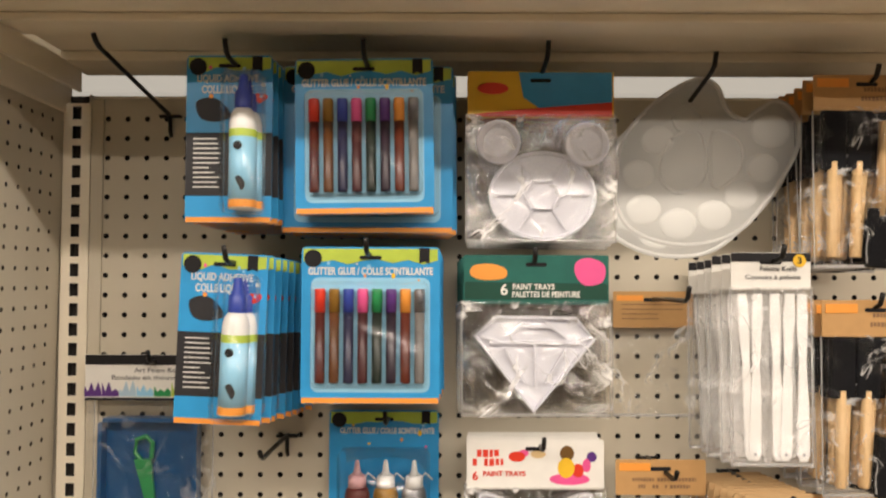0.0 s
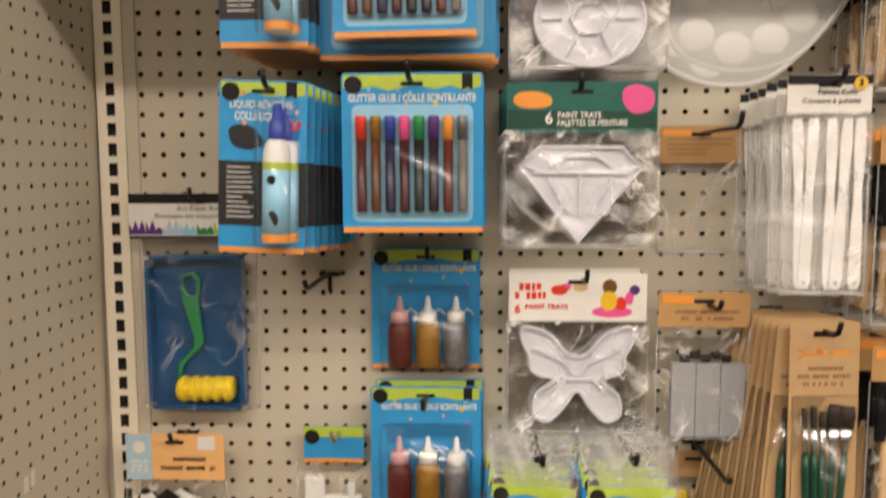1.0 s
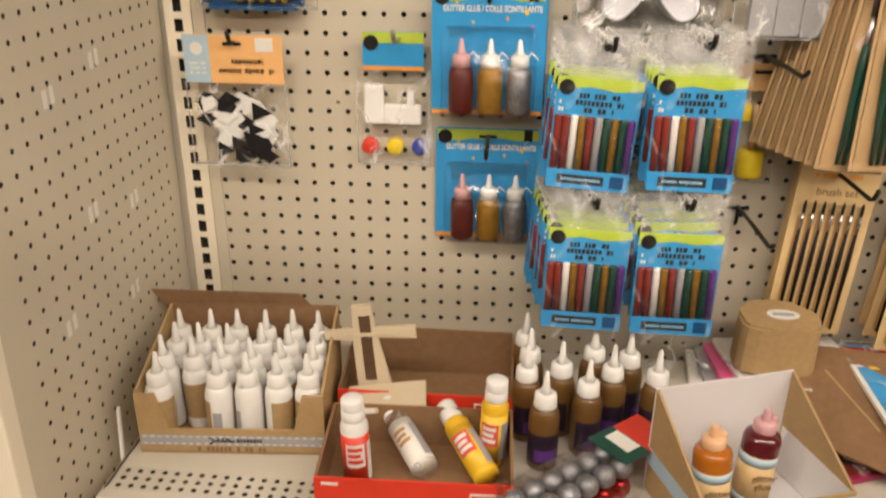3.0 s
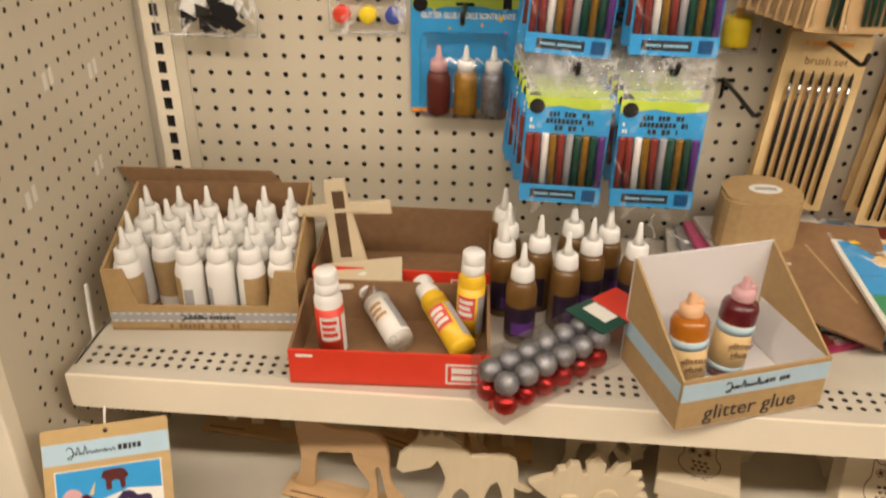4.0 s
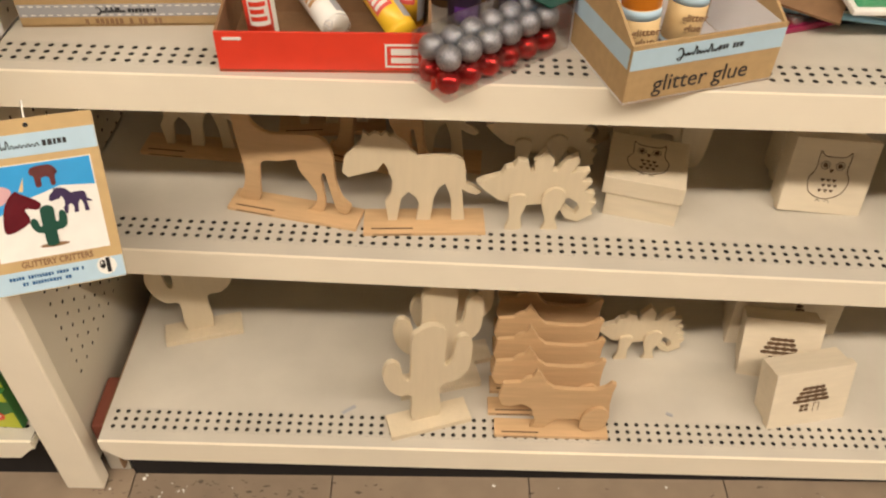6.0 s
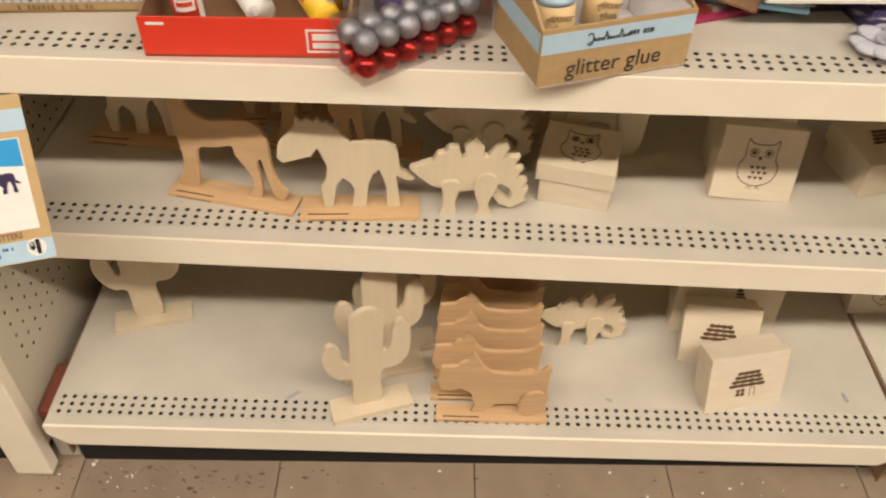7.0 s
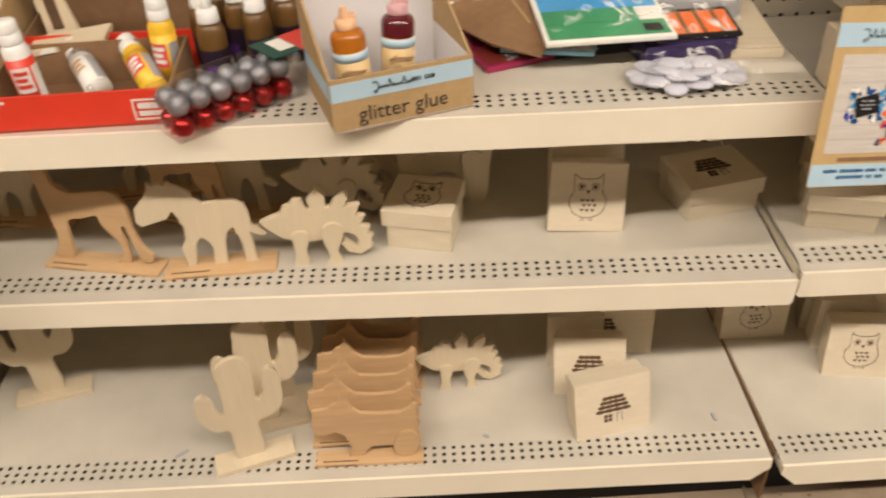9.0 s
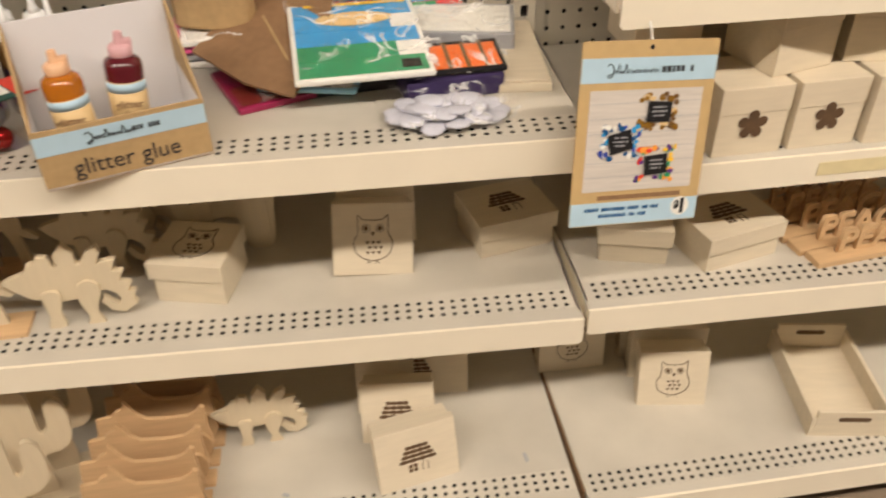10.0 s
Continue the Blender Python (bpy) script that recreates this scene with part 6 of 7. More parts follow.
# ---------- plywood figures ----------
def figure(name, label, outline, base, m, mat, thick=0.006, base_mat=None, smooth=True, legs=(), group="plywood figures", slot=False):
    """A sawn plywood silhouette standing on a base board. base: x0, x1, depth, height; or None."""
    t = thing(name, label, "wooden figure", m, group)
    h = base[3] if base else 0.0
    pts = [(x, z + h) for x, z in (smooth_loop(outline, 3) if smooth else outline)]
    part("silhouette", plate(pts, thick, thick / 2, 0.0006), mat, t)
    for k, leg in enumerate(legs):
        part("leg", plate([(x, z + h) for x, z in smooth_loop(leg, 3)], 0.005, -thick / 2 - 0.0002, 0.0006), mat, t)
    if base:
        x0, x1, d, _ = base
        b = part("base_board", span(x0, x1, -d, d * 0.75, 0.0, h - 0.0002, 0.0008), base_mat or mat, t)
        if slot:
            part("burnt_slot", span(x0 + 0.012, x0 + 0.06, -d - 0.0003, -d + 0.0012, h * 0.3, h * 0.5), BURN, b)
            part("burnt_slot", span(x0 + 0.010, x0 + 0.062, -d * 0.75, -d * 0.75 + 0.002, h - 0.0001, h + 0.0004), BURN, b)
    return t


GIRAFFE = [(0.007, 0.115), (0.008, 0.094), (0.011, 0.063), (0.011, 0.040), (0.005, 0.018), (-0.004, 0.004), (0.007, -0.001), (0.025, 0.002), (0.030, 0.034), (0.036, 0.066), (0.061, 0.072), (0.082, 0.078), (0.085, 0.064), (0.098, 0.043), (0.105, 0.028), (0.101, 0.010), (0.089, -0.002), (0.112, 0.002), (0.115, 0.028), (0.113, 0.057), (0.118, 0.064), (0.121, 0.052), (0.125, 0.029), (0.131, 0.007), (0.143, 0.004), (0.149, 0.017), (0.138, 0.029), (0.132, 0.054), (0.131, 0.090), (0.124, 0.111), (0.112, 0.119), (0.087, 0.117), (0.054, 0.112), (0.036, 0.120), (0.029, 0.132), (0.028, 0.150), (0.030, 0.180), (0.022, 0.196), (-0.014, 0.194), (-0.016, 0.184), (0.004, 0.174), (0.006, 0.150)]
HORSE = [(-0.028, 0.078), (-0.021, 0.070), (0.014, 0.080), (0.022, 0.092), (0.027, 0.081), (0.032, 0.063), (0.030, 0.044), (0.022, 0.030), (0.025, -0.001), (0.036, -0.001), (0.042, 0.035), (0.051, 0.046), (0.060, 0.038), (0.064, 0.026), (0.060, -0.004), (0.078, -0.003), (0.082, 0.035), (0.088, 0.052), (0.096, 0.059), (0.101, 0.045), (0.104, 0.031), (0.105, -0.003), (0.122, -0.003), (0.119, 0.026), (0.117, 0.050), (0.124, 0.045), (0.135, 0.041), (0.141, 0.045), (0.130, 0.056), (0.122, 0.059), (0.120, 0.082), (0.117, 0.095), (0.106, 0.102), (0.081, 0.102), (0.063, 0.100), (0.060, 0.105), (0.053, 0.111), (0.050, 0.119), (0.041, 0.126), (0.035, 0.131), (0.030, 0.130), (0.026, 0.136), (0.020, 0.131), (0.014, 0.136), (0.006, 0.131), (0.000, 0.138), (-0.003, 0.124), (-0.019, 0.105), (-0.024, 0.100)]
STEG = [(0.003, 0.073), (0.014, 0.078), (0.032, 0.084), (0.037, 0.095), (0.046, 0.097), (0.051, 0.106), (0.063, 0.104), (0.067, 0.089), (0.072, 0.090), (0.070, 0.104), (0.083, 0.122), (0.094, 0.106), (0.093, 0.090), (0.099, 0.090), (0.108, 0.105), (0.122, 0.113), (0.124, 0.102), (0.116, 0.087), (0.123, 0.090), (0.139, 0.090), (0.131, 0.074), (0.144, 0.072), (0.136, 0.057), (0.150, 0.053), (0.144, 0.041), (0.153, 0.040), (0.148, 0.027), (0.151, 0.020), (0.133, 0.008), (0.117, 0.014), (0.108, 0.029), (0.113, 0.036), (0.121, 0.027), (0.129, 0.021), (0.133, 0.030), (0.129, 0.040), (0.119, 0.047), (0.109, 0.046), (0.085, 0.038), (0.066, 0.036), (0.044, 0.041), (0.031, 0.045), (0.013, 0.061)]
STEG_LEGS = ([(0.044, 0.054), (0.062, 0.056), (0.065, 0.041), (0.060, 0.022), (0.061, 0.001), (0.041, -0.001), (0.045, 0.017), (0.044, 0.036)], [(0.085, 0.057), (0.098, 0.067), (0.110, 0.062), (0.113, 0.049), (0.108, 0.034), (0.103, 0.018), (0.108, -0.003), (0.086, -0.005), (0.091, 0.012), (0.085, 0.036)])
CACTUS = [(-0.022, 0.0), (0.017, 0.0), (0.018, 0.066), (0.040, 0.072), (0.057, 0.090), (0.061, 0.120), (0.060, 0.152), (0.049, 0.166), (0.038, 0.155), (0.034, 0.120), (0.023, 0.114), (0.025, 0.176), (0.016, 0.194), (0.002, 0.200), (-0.012, 0.194), (-0.022, 0.178), (-0.024, 0.104), (-0.033, 0.102), (-0.037, 0.130), (-0.047, 0.143), (-0.057, 0.137), (-0.061, 0.112), (-0.054, 0.085), (-0.040, 0.067), (-0.023, 0.060)]
DOG = [(-0.078, 0.102), (-0.056, 0.105), (-0.049, 0.114), (-0.041, 0.117), (-0.035, 0.132), (-0.029, 0.122), (-0.021, 0.105), (-0.010, 0.094), (0.020, 0.091), (0.046, 0.092), (0.058, 0.098), (0.066, 0.109), (0.072, 0.106), (0.070, 0.086), (0.070, 0.060), (0.074, 0.030), (0.066, 0.010), (0.058, 0.0), (0.036, 0.0), (0.036, 0.014), (0.030, 0.022), (0.0, 0.021), (-0.008, 0.010), (-0.014, 0.0), (-0.034, 0.0), (-0.028, 0.016), (-0.036, 0.046), (-0.050, 0.056), (-0.066, 0.050), (-0.077, 0.052), (-0.083, 0.070)]

gir = figure("wooden_giraffe", "warm plywood giraffe silhouette on a base board", GIRAFFE, (-0.012, 0.160, 0.022, 0.006), pose(0.205, -0.2825, B_Z, 0, 0, -13), PLYD, slot=True)
hor = figure("wooden_horse", "pale plywood horse silhouette on a warm base board", HORSE, (-0.006, 0.147, 0.026, 0.006), pose(0.371, -0.3215, B_Z, 0, 0, 2), PLY, base_mat=PLYD, slot=True, smooth=False)
stg = figure("wooden_stegosaurus", "pale plywood stegosaurus figure standing on the shelf", STEG, None, pose(0.502, -0.323, B_Z, 0, 0, 2), PLY, 0.010, legs=STEG_LEGS, smooth=False)
copy_thing(gir, pose(0.315, -0.175, B_Z, 0, 0, -20))
copy_thing(hor, pose(0.372, -0.185, B_Z, 0, 0, -4))
copy_thing(stg, pose(0.518, -0.205, B_Z, 0, 0, -4))
copy_thing(stg, pose(0.548, -0.165, B_Z, 0, 0, 3))
copy_thing(hor, pose(0.055, -0.165, B_Z, 0, 0, -6))
copy_thing(hor, pose(0.235, -0.120, B_Z, 0, 0, 5))
ELE = [(-0.06, 0.0), (-0.035, 0.0), (-0.03, 0.045), (0.01, 0.05), (0.02, 0.0), (0.055, 0.0), (0.062, 0.06), (0.066, 0.1), (0.05, 0.13), (0.0, 0.14), (-0.05, 0.13), (-0.075, 0.1), (-0.07, 0.05)]
figure("wooden_elephant", "pale plywood elephant figure behind the owl box", ELE, None, pose(0.765, -0.190, B_Z), PLY, 0.010, legs=([(0.02, 0.085), (0.05, 0.085), (0.054, 0.03), (0.05, 0.002), (0.026, 0.001), (0.022, 0.04)], [(-0.05, 0.08), (-0.022, 0.08), (-0.024, 0.03), (-0.028, 0.002), (-0.052, 0.001), (-0.05, 0.03)]))

cac = figure("wooden_cactus", "pale plywood cactus with two arms on a base board", CACTUS, (-0.057, 0.060, 0.022, 0.010), pose(0.448, -0.422, D_Z, 0, 0, 17), PLY, 0.008)
copy_thing(cac, pose(0.462, -0.355, D_Z, 0, 0, 14) @ Matrix.Scale(1.04, 4))
copy_thing(cac, pose(0.482, -0.310, D_Z, 0, 0, 14))
copy_thing(cac, pose(0.095, -0.262, D_Z, 0, 0, 15))
dog = figure("wooden_dog", "warm plywood dog silhouette on a base board", DOG, (-0.084, 0.076, 0.016, 0.007), pose(0.628, -0.436, D_Z, 0, 0, -1), PLYD, 0.006, slot=True, smooth=False, legs=([(0.034, 0.030), (0.044, 0.052), (0.062, 0.056), (0.072, 0.036), (0.064, 0.008), (0.044, 0.001), (0.036, 0.012)],), group="row of plywood dogs")
for k in range(1, 6):
    copy_thing(dog, pose((0.620, 0.624, 0.627, 0.632, 0.636)[k - 1], -0.436 + 0.0375 * k, D_Z, 0, 0, 0.5 - k * 0.6))
copy_thing(stg, pose(0.695, -0.302, D_Z, 0, 0, 3) @ Matrix.Scale(0.93, 4))


# ---------- wooden boxes ----------
def owl_art(parent, y, mat, s=1.0, cz=0.0, cx=0.0):
    """Burnt outline of an owl, in x and z."""
    out = smooth_loop([(-0.020, 0.034), (-0.012, 0.028), (0.012, 0.028), (0.020, 0.034), (0.020, 0.010), (0.026, -0.004), (0.020, -0.022), (0.0, -0.030), (-0.020, -0.022), (-0.026, -0.004), (-0.020, 0.010)], 4)
    out = [(cx + x * s, cz + z * s) for x, z in out]
    part("engraved_outline", wire([(x, y, z) for x, z in out + out[:1]], 0.0006, 4), mat, parent)
    bms = [plate(circle(cx + sx * 0.0095 * s, cz + 0.016 * s, 0.0032 * s, n=10), 0.0006, y + 0.0003) for sx in (-1, 1)]
    bms.append(plate([(cx - 0.003 * s, cz + 0.011 * s), (cx + 0.003 * s, cz + 0.011 * s), (cx, cz + 0.005 * s)], 0.0006, y + 0.0003))
    for i in range(3):
        for j in range(3):
            hx, hz = cx + (i - 1) * 0.0075 * s + (0.003 * s if j == 1 else 0), cz - (0.003 + j * 0.0072) * s
            bms.append(plate([(hx - 0.0028 * s, hz), (hx - 0.0012 * s, hz + 0.0012 * s), (hx, hz + 0.0004 * s), (hx + 0.0012 * s, hz + 0.0012 * s), (hx + 0.0028 * s, hz), (hx, hz - 0.0036 * s)], 0.0006, y + 0.0003))
    part("cut_out", join(*bms), BURN, parent)["kind"] = "stuff"
    for sx in (-1, 1):
        e = circle(cx + sx * 0.0095 * s, cz + 0.016 * s, 0.0055 * s, n=12)
        part("eye_ring", wire([(x, y, z) for x, z in e + e[:1]], 0.00045, 4), mat, parent)
        part("foot", wire([(cx + sx * 0.006 * s - 0.003 * s, y, cz - 0.034 * s), (cx + sx * 0.006 * s, y, cz - 0.031 * s), (cx + sx * 0.006 * s + 0.003 * s, y, cz - 0.034 * s)], 0.0005, 4), mat, parent)


def house_art(parent, y, mat, s=1.0, cz=0.0, cx=0.0):
    bms = []
    for k in range(4):
        w = (0.017 + 0.0035 * k) * s
        z = cz + (0.020 - k * 0.0075) * s
        top = [(cx - w + 2 * w * q / 8, z + (0.0013 if q % 2 else 0.0) * s) for q in range(9)]
        bot = [(cx + w - 2 * w * q / 8, z - (0.0054 if q % 2 else 0.0042) * s) for q in range(9)]
        bms.append(plate(top + bot, 0.0006, y + 0.0003))
    for i in range(2):
        for j in range(2):
            x, z = cx + (-0.012 + i * 0.0072) * s, cz + (-0.014 - j * 0.0072) * s
            bms.append(plate([(x - 0.0028 * s, z - 0.0028 * s), (x + 0.0028 * s, z - 0.0028 * s), (x + 0.0028 * s, z + 0.0028 * s), (x - 0.0028 * s, z + 0.0028 * s)], 0.0006, y + 0.0003))
    part("cut_out", join(*bms), BURN, parent)["kind"] = "stuff"
    d = [(cx + 0.006 * s, cz - 0.026 * s), (cx + 0.006 * s, cz - 0.011 * s), (cx + 0.014 * s, cz - 0.011 * s), (cx + 0.014 * s, cz - 0.026 * s)]
    part("engraved_door", wire([(x, y, z) for x, z in d], 0.0006, 4), mat, parent)


def standing_box(m, label, art, w=0.108, h=0.101, d=0.042):
    """A lidded box stood on its edge; its lid faces -y; hangs down from z=0."""
    t = thing("wooden_box", label, "wooden box", m, "basswood boxes")
    lid = part("lid", box(w, 0.014, h, (0, 0.007, -h / 2), 0.001), WOODBOX, t)
    part("body", box(w - 0.006, d - 0.0145, h - 0.006, (0, 0.0142 + (d - 0.0145) / 2, -h / 2), 0.001), WOODBOX, t)
    if art:
        art(lid, -0.0003, BURN, 1.0, -h / 2)
    return t


def flat_box(m, label, art, w=0.1, d=0.098, h=0.062, lid_h=0.026, shift=(0.0, 0.0)):
    t = thing("wooden_box", label, "wooden box", m, "basswood boxes")
    part("body", box(w - 0.008, d - 0.008, h - lid_h, (0, 0, (h - lid_h) / 2), 0.001), WOODBOX, t)
    lid = part("lid", box(w, d, lid_h, (shift[0], shift[1], h - lid_h / 2 + 0.0002), 0.001), WOODBOX, t)
    if art:
        tmp = new("lid_art")
        tmp.parent = t
        tmp.matrix_basis = Matrix.Translation((shift[0], shift[1], h + 0.0004)) @ pose(0, 0, 0, -90, 0, 0)
        before = set(bpy.data.objects)
        art(lid, -0.0003, BURN, 1.0, 0.0)
        for o in set(bpy.data.objects) - before:
            o.data.transform(tmp.matrix_basis)
        bpy.data.objects.remove(tmp)
    return t


standing_box(pose(0.961, -0.264, B_Z + 0.0985, -16.7, 3.0, -3.0), "pale wooden box with an owl cut in its lid, stood up", owl_art)
standing_box(pose(0.968, -0.212, B_Z + 0.100, -6, 0, 2), "pale wooden box leaning behind the owl box", None)
flat_box(pose(0.728, -0.266, B_Z, 0, 0, -15), "pale wooden box with an owl lid, half closed", owl_art, shift=(-0.002, 0.002))
flat_box(pose(1.150, -0.225, B_Z, 0, 0, 12), "pale wooden box with a house cut in its lid", house_art, 0.118, 0.098, 0.056)
standing_box(pose(0.989, -0.398, D_Z + 0.0955, -14, -0.7, 11.0), "pale wooden box with a house cut in its lid, stood up", house_art, 0.120, 0.099, 0.045)
standing_box(pose(0.973, -0.308, D_Z + 0.0945, -20, -2.7, -9.0), "pale wooden box with a house lid leaning back", house_art, 0.112)
standing_box(pose(1.010, -0.232, D_Z + 0.098, -8, 0, -6), "pale wooden box with a house lid standing behind", house_art, 0.17)
standing_box(pose(0.960, -0.262, D_Z + 0.099, -8, 0, -4), "pale plain wooden box standing between two others", None, 0.09)

# next run: boxes, tray and sawn words
standing_box(pose(1.408, -0.318, D_Z + 0.0985, -10, -1, -9.0), "pale wooden box with an owl lid on the base deck", owl_art, 0.108)
standing_box(pose(1.420, -0.268, D_Z + 0.1005, -4, 0, -9.0), "pale plain wooden box behind the owl box", None, 0.12)
standing_box(pose(1.430, -0.222, D_Z + 0.1005, -3, 0, -9.0), "pale plain wooden box at the back", None, 0.14)
standing_box(pose(1.273, -0.222, D_Z + 0.1005, -6, 0, 0), "pale wooden box with an owl lid in the corner", owl_art, 0.112)
standing_box(pose(1.545, -0.150, D_Z + 0.1005, -3, 0, -3.0), "pale plain wooden box by the back panel", None, 0.16)
flat_box(pose(1.320, -0.283, B_Z, 0, 0, -16), "pale shallow wooden box with a plain lid", None, 0.100, 0.09, 0.056)
flat_box(pose(1.445, -0.305, B_Z, 0, 0, 13), "pale wooden box with a house lid on the shelf", house_art, 0.125, 0.098, 0.056)
flat_box(pose(1.41, -0.16, B_Z, 0, 0, 20), "pale tall wooden box at the back of the shelf", None, 0.16, 0.10, 0.10)

tray = thing("wooden_tray", "pale wooden tray with cut handle holes", "tray", pose(1.668, -0.342, D_Z, 0, 0, -10))
L2, W2, H2 = 0.2, 0.126, 0.048
part("floor_board", span(-W2 / 2, W2 / 2, -L2 / 2, L2 / 2, 0.0, 0.004), WOODBOX, tray)
for sx in (-1, 1):
    part("long_side", box(0.006, L2, H2 - 0.014, (sx * (W2 / 2 - 0.003), 0, 0.0042 + (H2 - 0.014) / 2), 0.001), WOODBOX, tray)
    e = part("short_side", box(W2 - 0.0125, 0.006, H2, (0, sx * (L2 / 2 - 0.003), 0.0042 + H2 / 2), 0.001), WOODBOX, tray)
    part("handle_hole", moved(plate(rrect(-0.024, 0.024, 0.032, 0.041, 0.004), 0.0004, 0.0), Matrix.Translation((0, -0.0062 - L2 / 2 + 0.006 if sx < 0 else L2 / 2 - 0.0062, 0))), BURN, e)


def word_sign(m):
    t = thing("wooden_word", "warm plywood sign of the sawn word peace", "word sign", m, "wooden word signs")
    cu = bpy.data.curves.new("words", "FONT")
    cu.body, cu.size, cu.extrude, cu.align_x, cu.offset = "PEACE", 0.054, 0.003, "CENTER", 0.0012
    tmp = bpy.data.objects.new("words", cu)
    scene.collection.objects.link(tmp)
    me = bpy.data.meshes.new_from_object(tmp.evaluated_get(bpy.context.evaluated_depsgraph_get()))
    bpy.data.objects.remove(tmp)
    me.transform(Matrix.Translation((0, 0, 0.010)) @ pose(0, 0, 0, 90, 0, 0))
    me.materials.clear()
    me.materials.append(PLYD)
    o = new("letters", me)
    o.parent = t
    part("base_board", span(-0.115, 0.115, -0.018, 0.012, 0.0, 0.0095, 0.001), PLYD, t)
    return t


first = word_sign(pose(1.664, -0.350, B_Z, 0, 0, 6))
for k in range(1, 5):
    copy_thing(first, pose(1.661 - 0.008 * k, -0.350 + 0.033 * k, B_Z, 0, 0, 6 + k))


def flower_box(m, h=0.088):
    t = thing("flower_box", "pale wooden cube box with a flower cut-out", "wooden box", m, "flower cube boxes")
    part("body", box(0.088, 0.088, h * 0.62, (0, 0, h * 0.31), 0.001), WOODBOX, t)
    part("lid", box(0.0895, 0.0895, h * 0.375, (0, 0, h * 0.62 + h * 0.19), 0.001), WOODBOX, t)
    pts = []
    for k in range(40):
        a = 2 * math.pi * k / 40
        r = 0.0105 + 0.0085 * abs(math.cos(2.5 * a)) ** 0.7
        pts.append((r * math.cos(a + 0.3), h * 0.46 + r * math.sin(a + 0.3)))
    part("flower_cut_out", plate(pts, 0.0004, -0.0449), BURN, t)
    return t


fb = flower_box(pose(1.405, -0.330, A2_Z, 0, 0, 2))
for x, y, z, a in ((1.503, -0.326, 0, 3), (1.602, -0.330, 0, 0), (1.70, -0.328, 0, 4), (1.30, -0.29, 0, 0), (1.41, -0.215, 0, 3), (1.515, -0.215, 0, -2)):
    copy_thing(fb, pose(x, y, A2_Z + z, 0, 0, a))
copy_thing(fb, pose(1.462, -0.300, A2_Z + 0.0885, 0, 0, 195))
copy_thing(fb, pose(1.585, -0.29, A2_Z + 0.0885, 0, 0, 170))
copy_thing(fb, pose(1.335, -0.22, A2_Z + 0.0885, 0, 0, 182))
tp = thing("tape_strip", "strip of yellowed masking tape on the shelf lip", "tape", pose(1.545, -0.3908, A2_Z - 0.03))
part("strip", box(0.095, 0.0006, 0.018, (0, 0, 0.010), 0), TAPE, tp)


# ---------- hanging price signs ----------
def price_sign(name, m, w, h, label):
    t = thing(name, label, "hanging sign", m, "hanging craft signs")
    part("card", plate(rrect(-w / 2, w / 2, -h, 0, 0.003), 0.0015, 0.0), SIGNKRAFT, t)
    part("blue_header", span(-w / 2 + 0.0005, w / 2 - 0.0005, -0.0020, -0.0016, -h * 0.21, -h * 0.085), SKYBAND, t)
    part("blue_footer", span(-w / 2 + 0.0005, w / 2 - 0.0005, -0.0020, -0.0016, -h + 0.001, -h * 0.865), SKYBAND, t)
    squiggle(t, CHAR, -w * 0.34, w * 0.06, -h * 0.150, h * 0.065, -0.0023, 4, r=0.0005)
    letter_bars(t, CHAR, w * 0.21, -h * 0.133, (w * 0.24,), h * 0.032, 0.01, -0.0021, 5)
    part("hole", plate(circle(0, -0.007, 0.0025, n=10), 0.0004, -0.0016), BLACK, t)
    part("string", wire([(0, -0.001, -0.006), (0, 0.004, 0.008), (0, 0.010, 0.016)], 0.0012, 5), PAPERW, t)
    ph = part("photo", span(-w * 0.42, w * 0.42, -0.0021, -0.0016, -h * 0.80, -h * 0.25), PAPERW, t)
    letter_bars(t, NAVY, -w * 0.10, -h * 0.895, (w * 0.58, w * 0.40), h * 0.020, h * 0.038, -0.0020, 5)
    part("price_disc", plate(circle(w * 0.36, -h * 0.915, h * 0.055, n=20), 0.0005, -0.0021), PAPERW, t)
    lettering("$", h * 0.06, t, BLACK, Matrix.Translation((w * 0.33, -0.0029, -h * 0.905)), bold=0.0006)
    lettering("1", h * 0.115, t, BLACK, Matrix.Translation((w * 0.375, -0.0029, -h * 0.917)), bold=0.0011)
    return t, ph


DUSK = material("dark_violet_print", (0.03, 0.012, 0.06), 0.5, vary=0.1, scale=40)
s1, ph = price_sign("hanging_sign", SIGN1, SIGN1_W, SIGN1_H, "kraft and blue hanging price sign with painted wooden animals")
w, h = SIGN1_W, SIGN1_H
part("sky", plate([(-w * 0.41, -h * 0.255), (w * 0.41, -h * 0.255), (w * 0.41, -h * 0.42), (w * 0.15, -h * 0.40), (-w * 0.1, -h * 0.45), (-w * 0.41, -h * 0.55)], 0.0004, -0.0022), BLUE, ph)
part("picture_bear", plate([(x + w * 0.046, z - h * 0.327) for x, z in smooth_loop([(-0.013, 0.002), (-0.011, 0.008), (-0.004, 0.0095), (0.006, 0.0095), (0.011, 0.006), (0.013, 0.001), (0.010, -0.002), (0.009, -0.011), (0.005, -0.011), (0.004, -0.003), (-0.003, -0.003), (-0.004, -0.011), (-0.009, -0.011), (-0.0095, -0.001)], 3)], 0.0004, -0.0027), CRIMSON, ph)
part("picture_unicorn", plate([(x * 0.72 - w * 0.17, z * 0.85 - h * 0.49) for x, z in smooth_loop([(-0.026, -0.03), (-0.022, 0.0), (-0.006, 0.018), (0.004, 0.014), (0.024, 0.002), (0.020, -0.006), (0.004, -0.004), (0.006, -0.020)])], 0.0004, -0.0027), MAROON, ph)
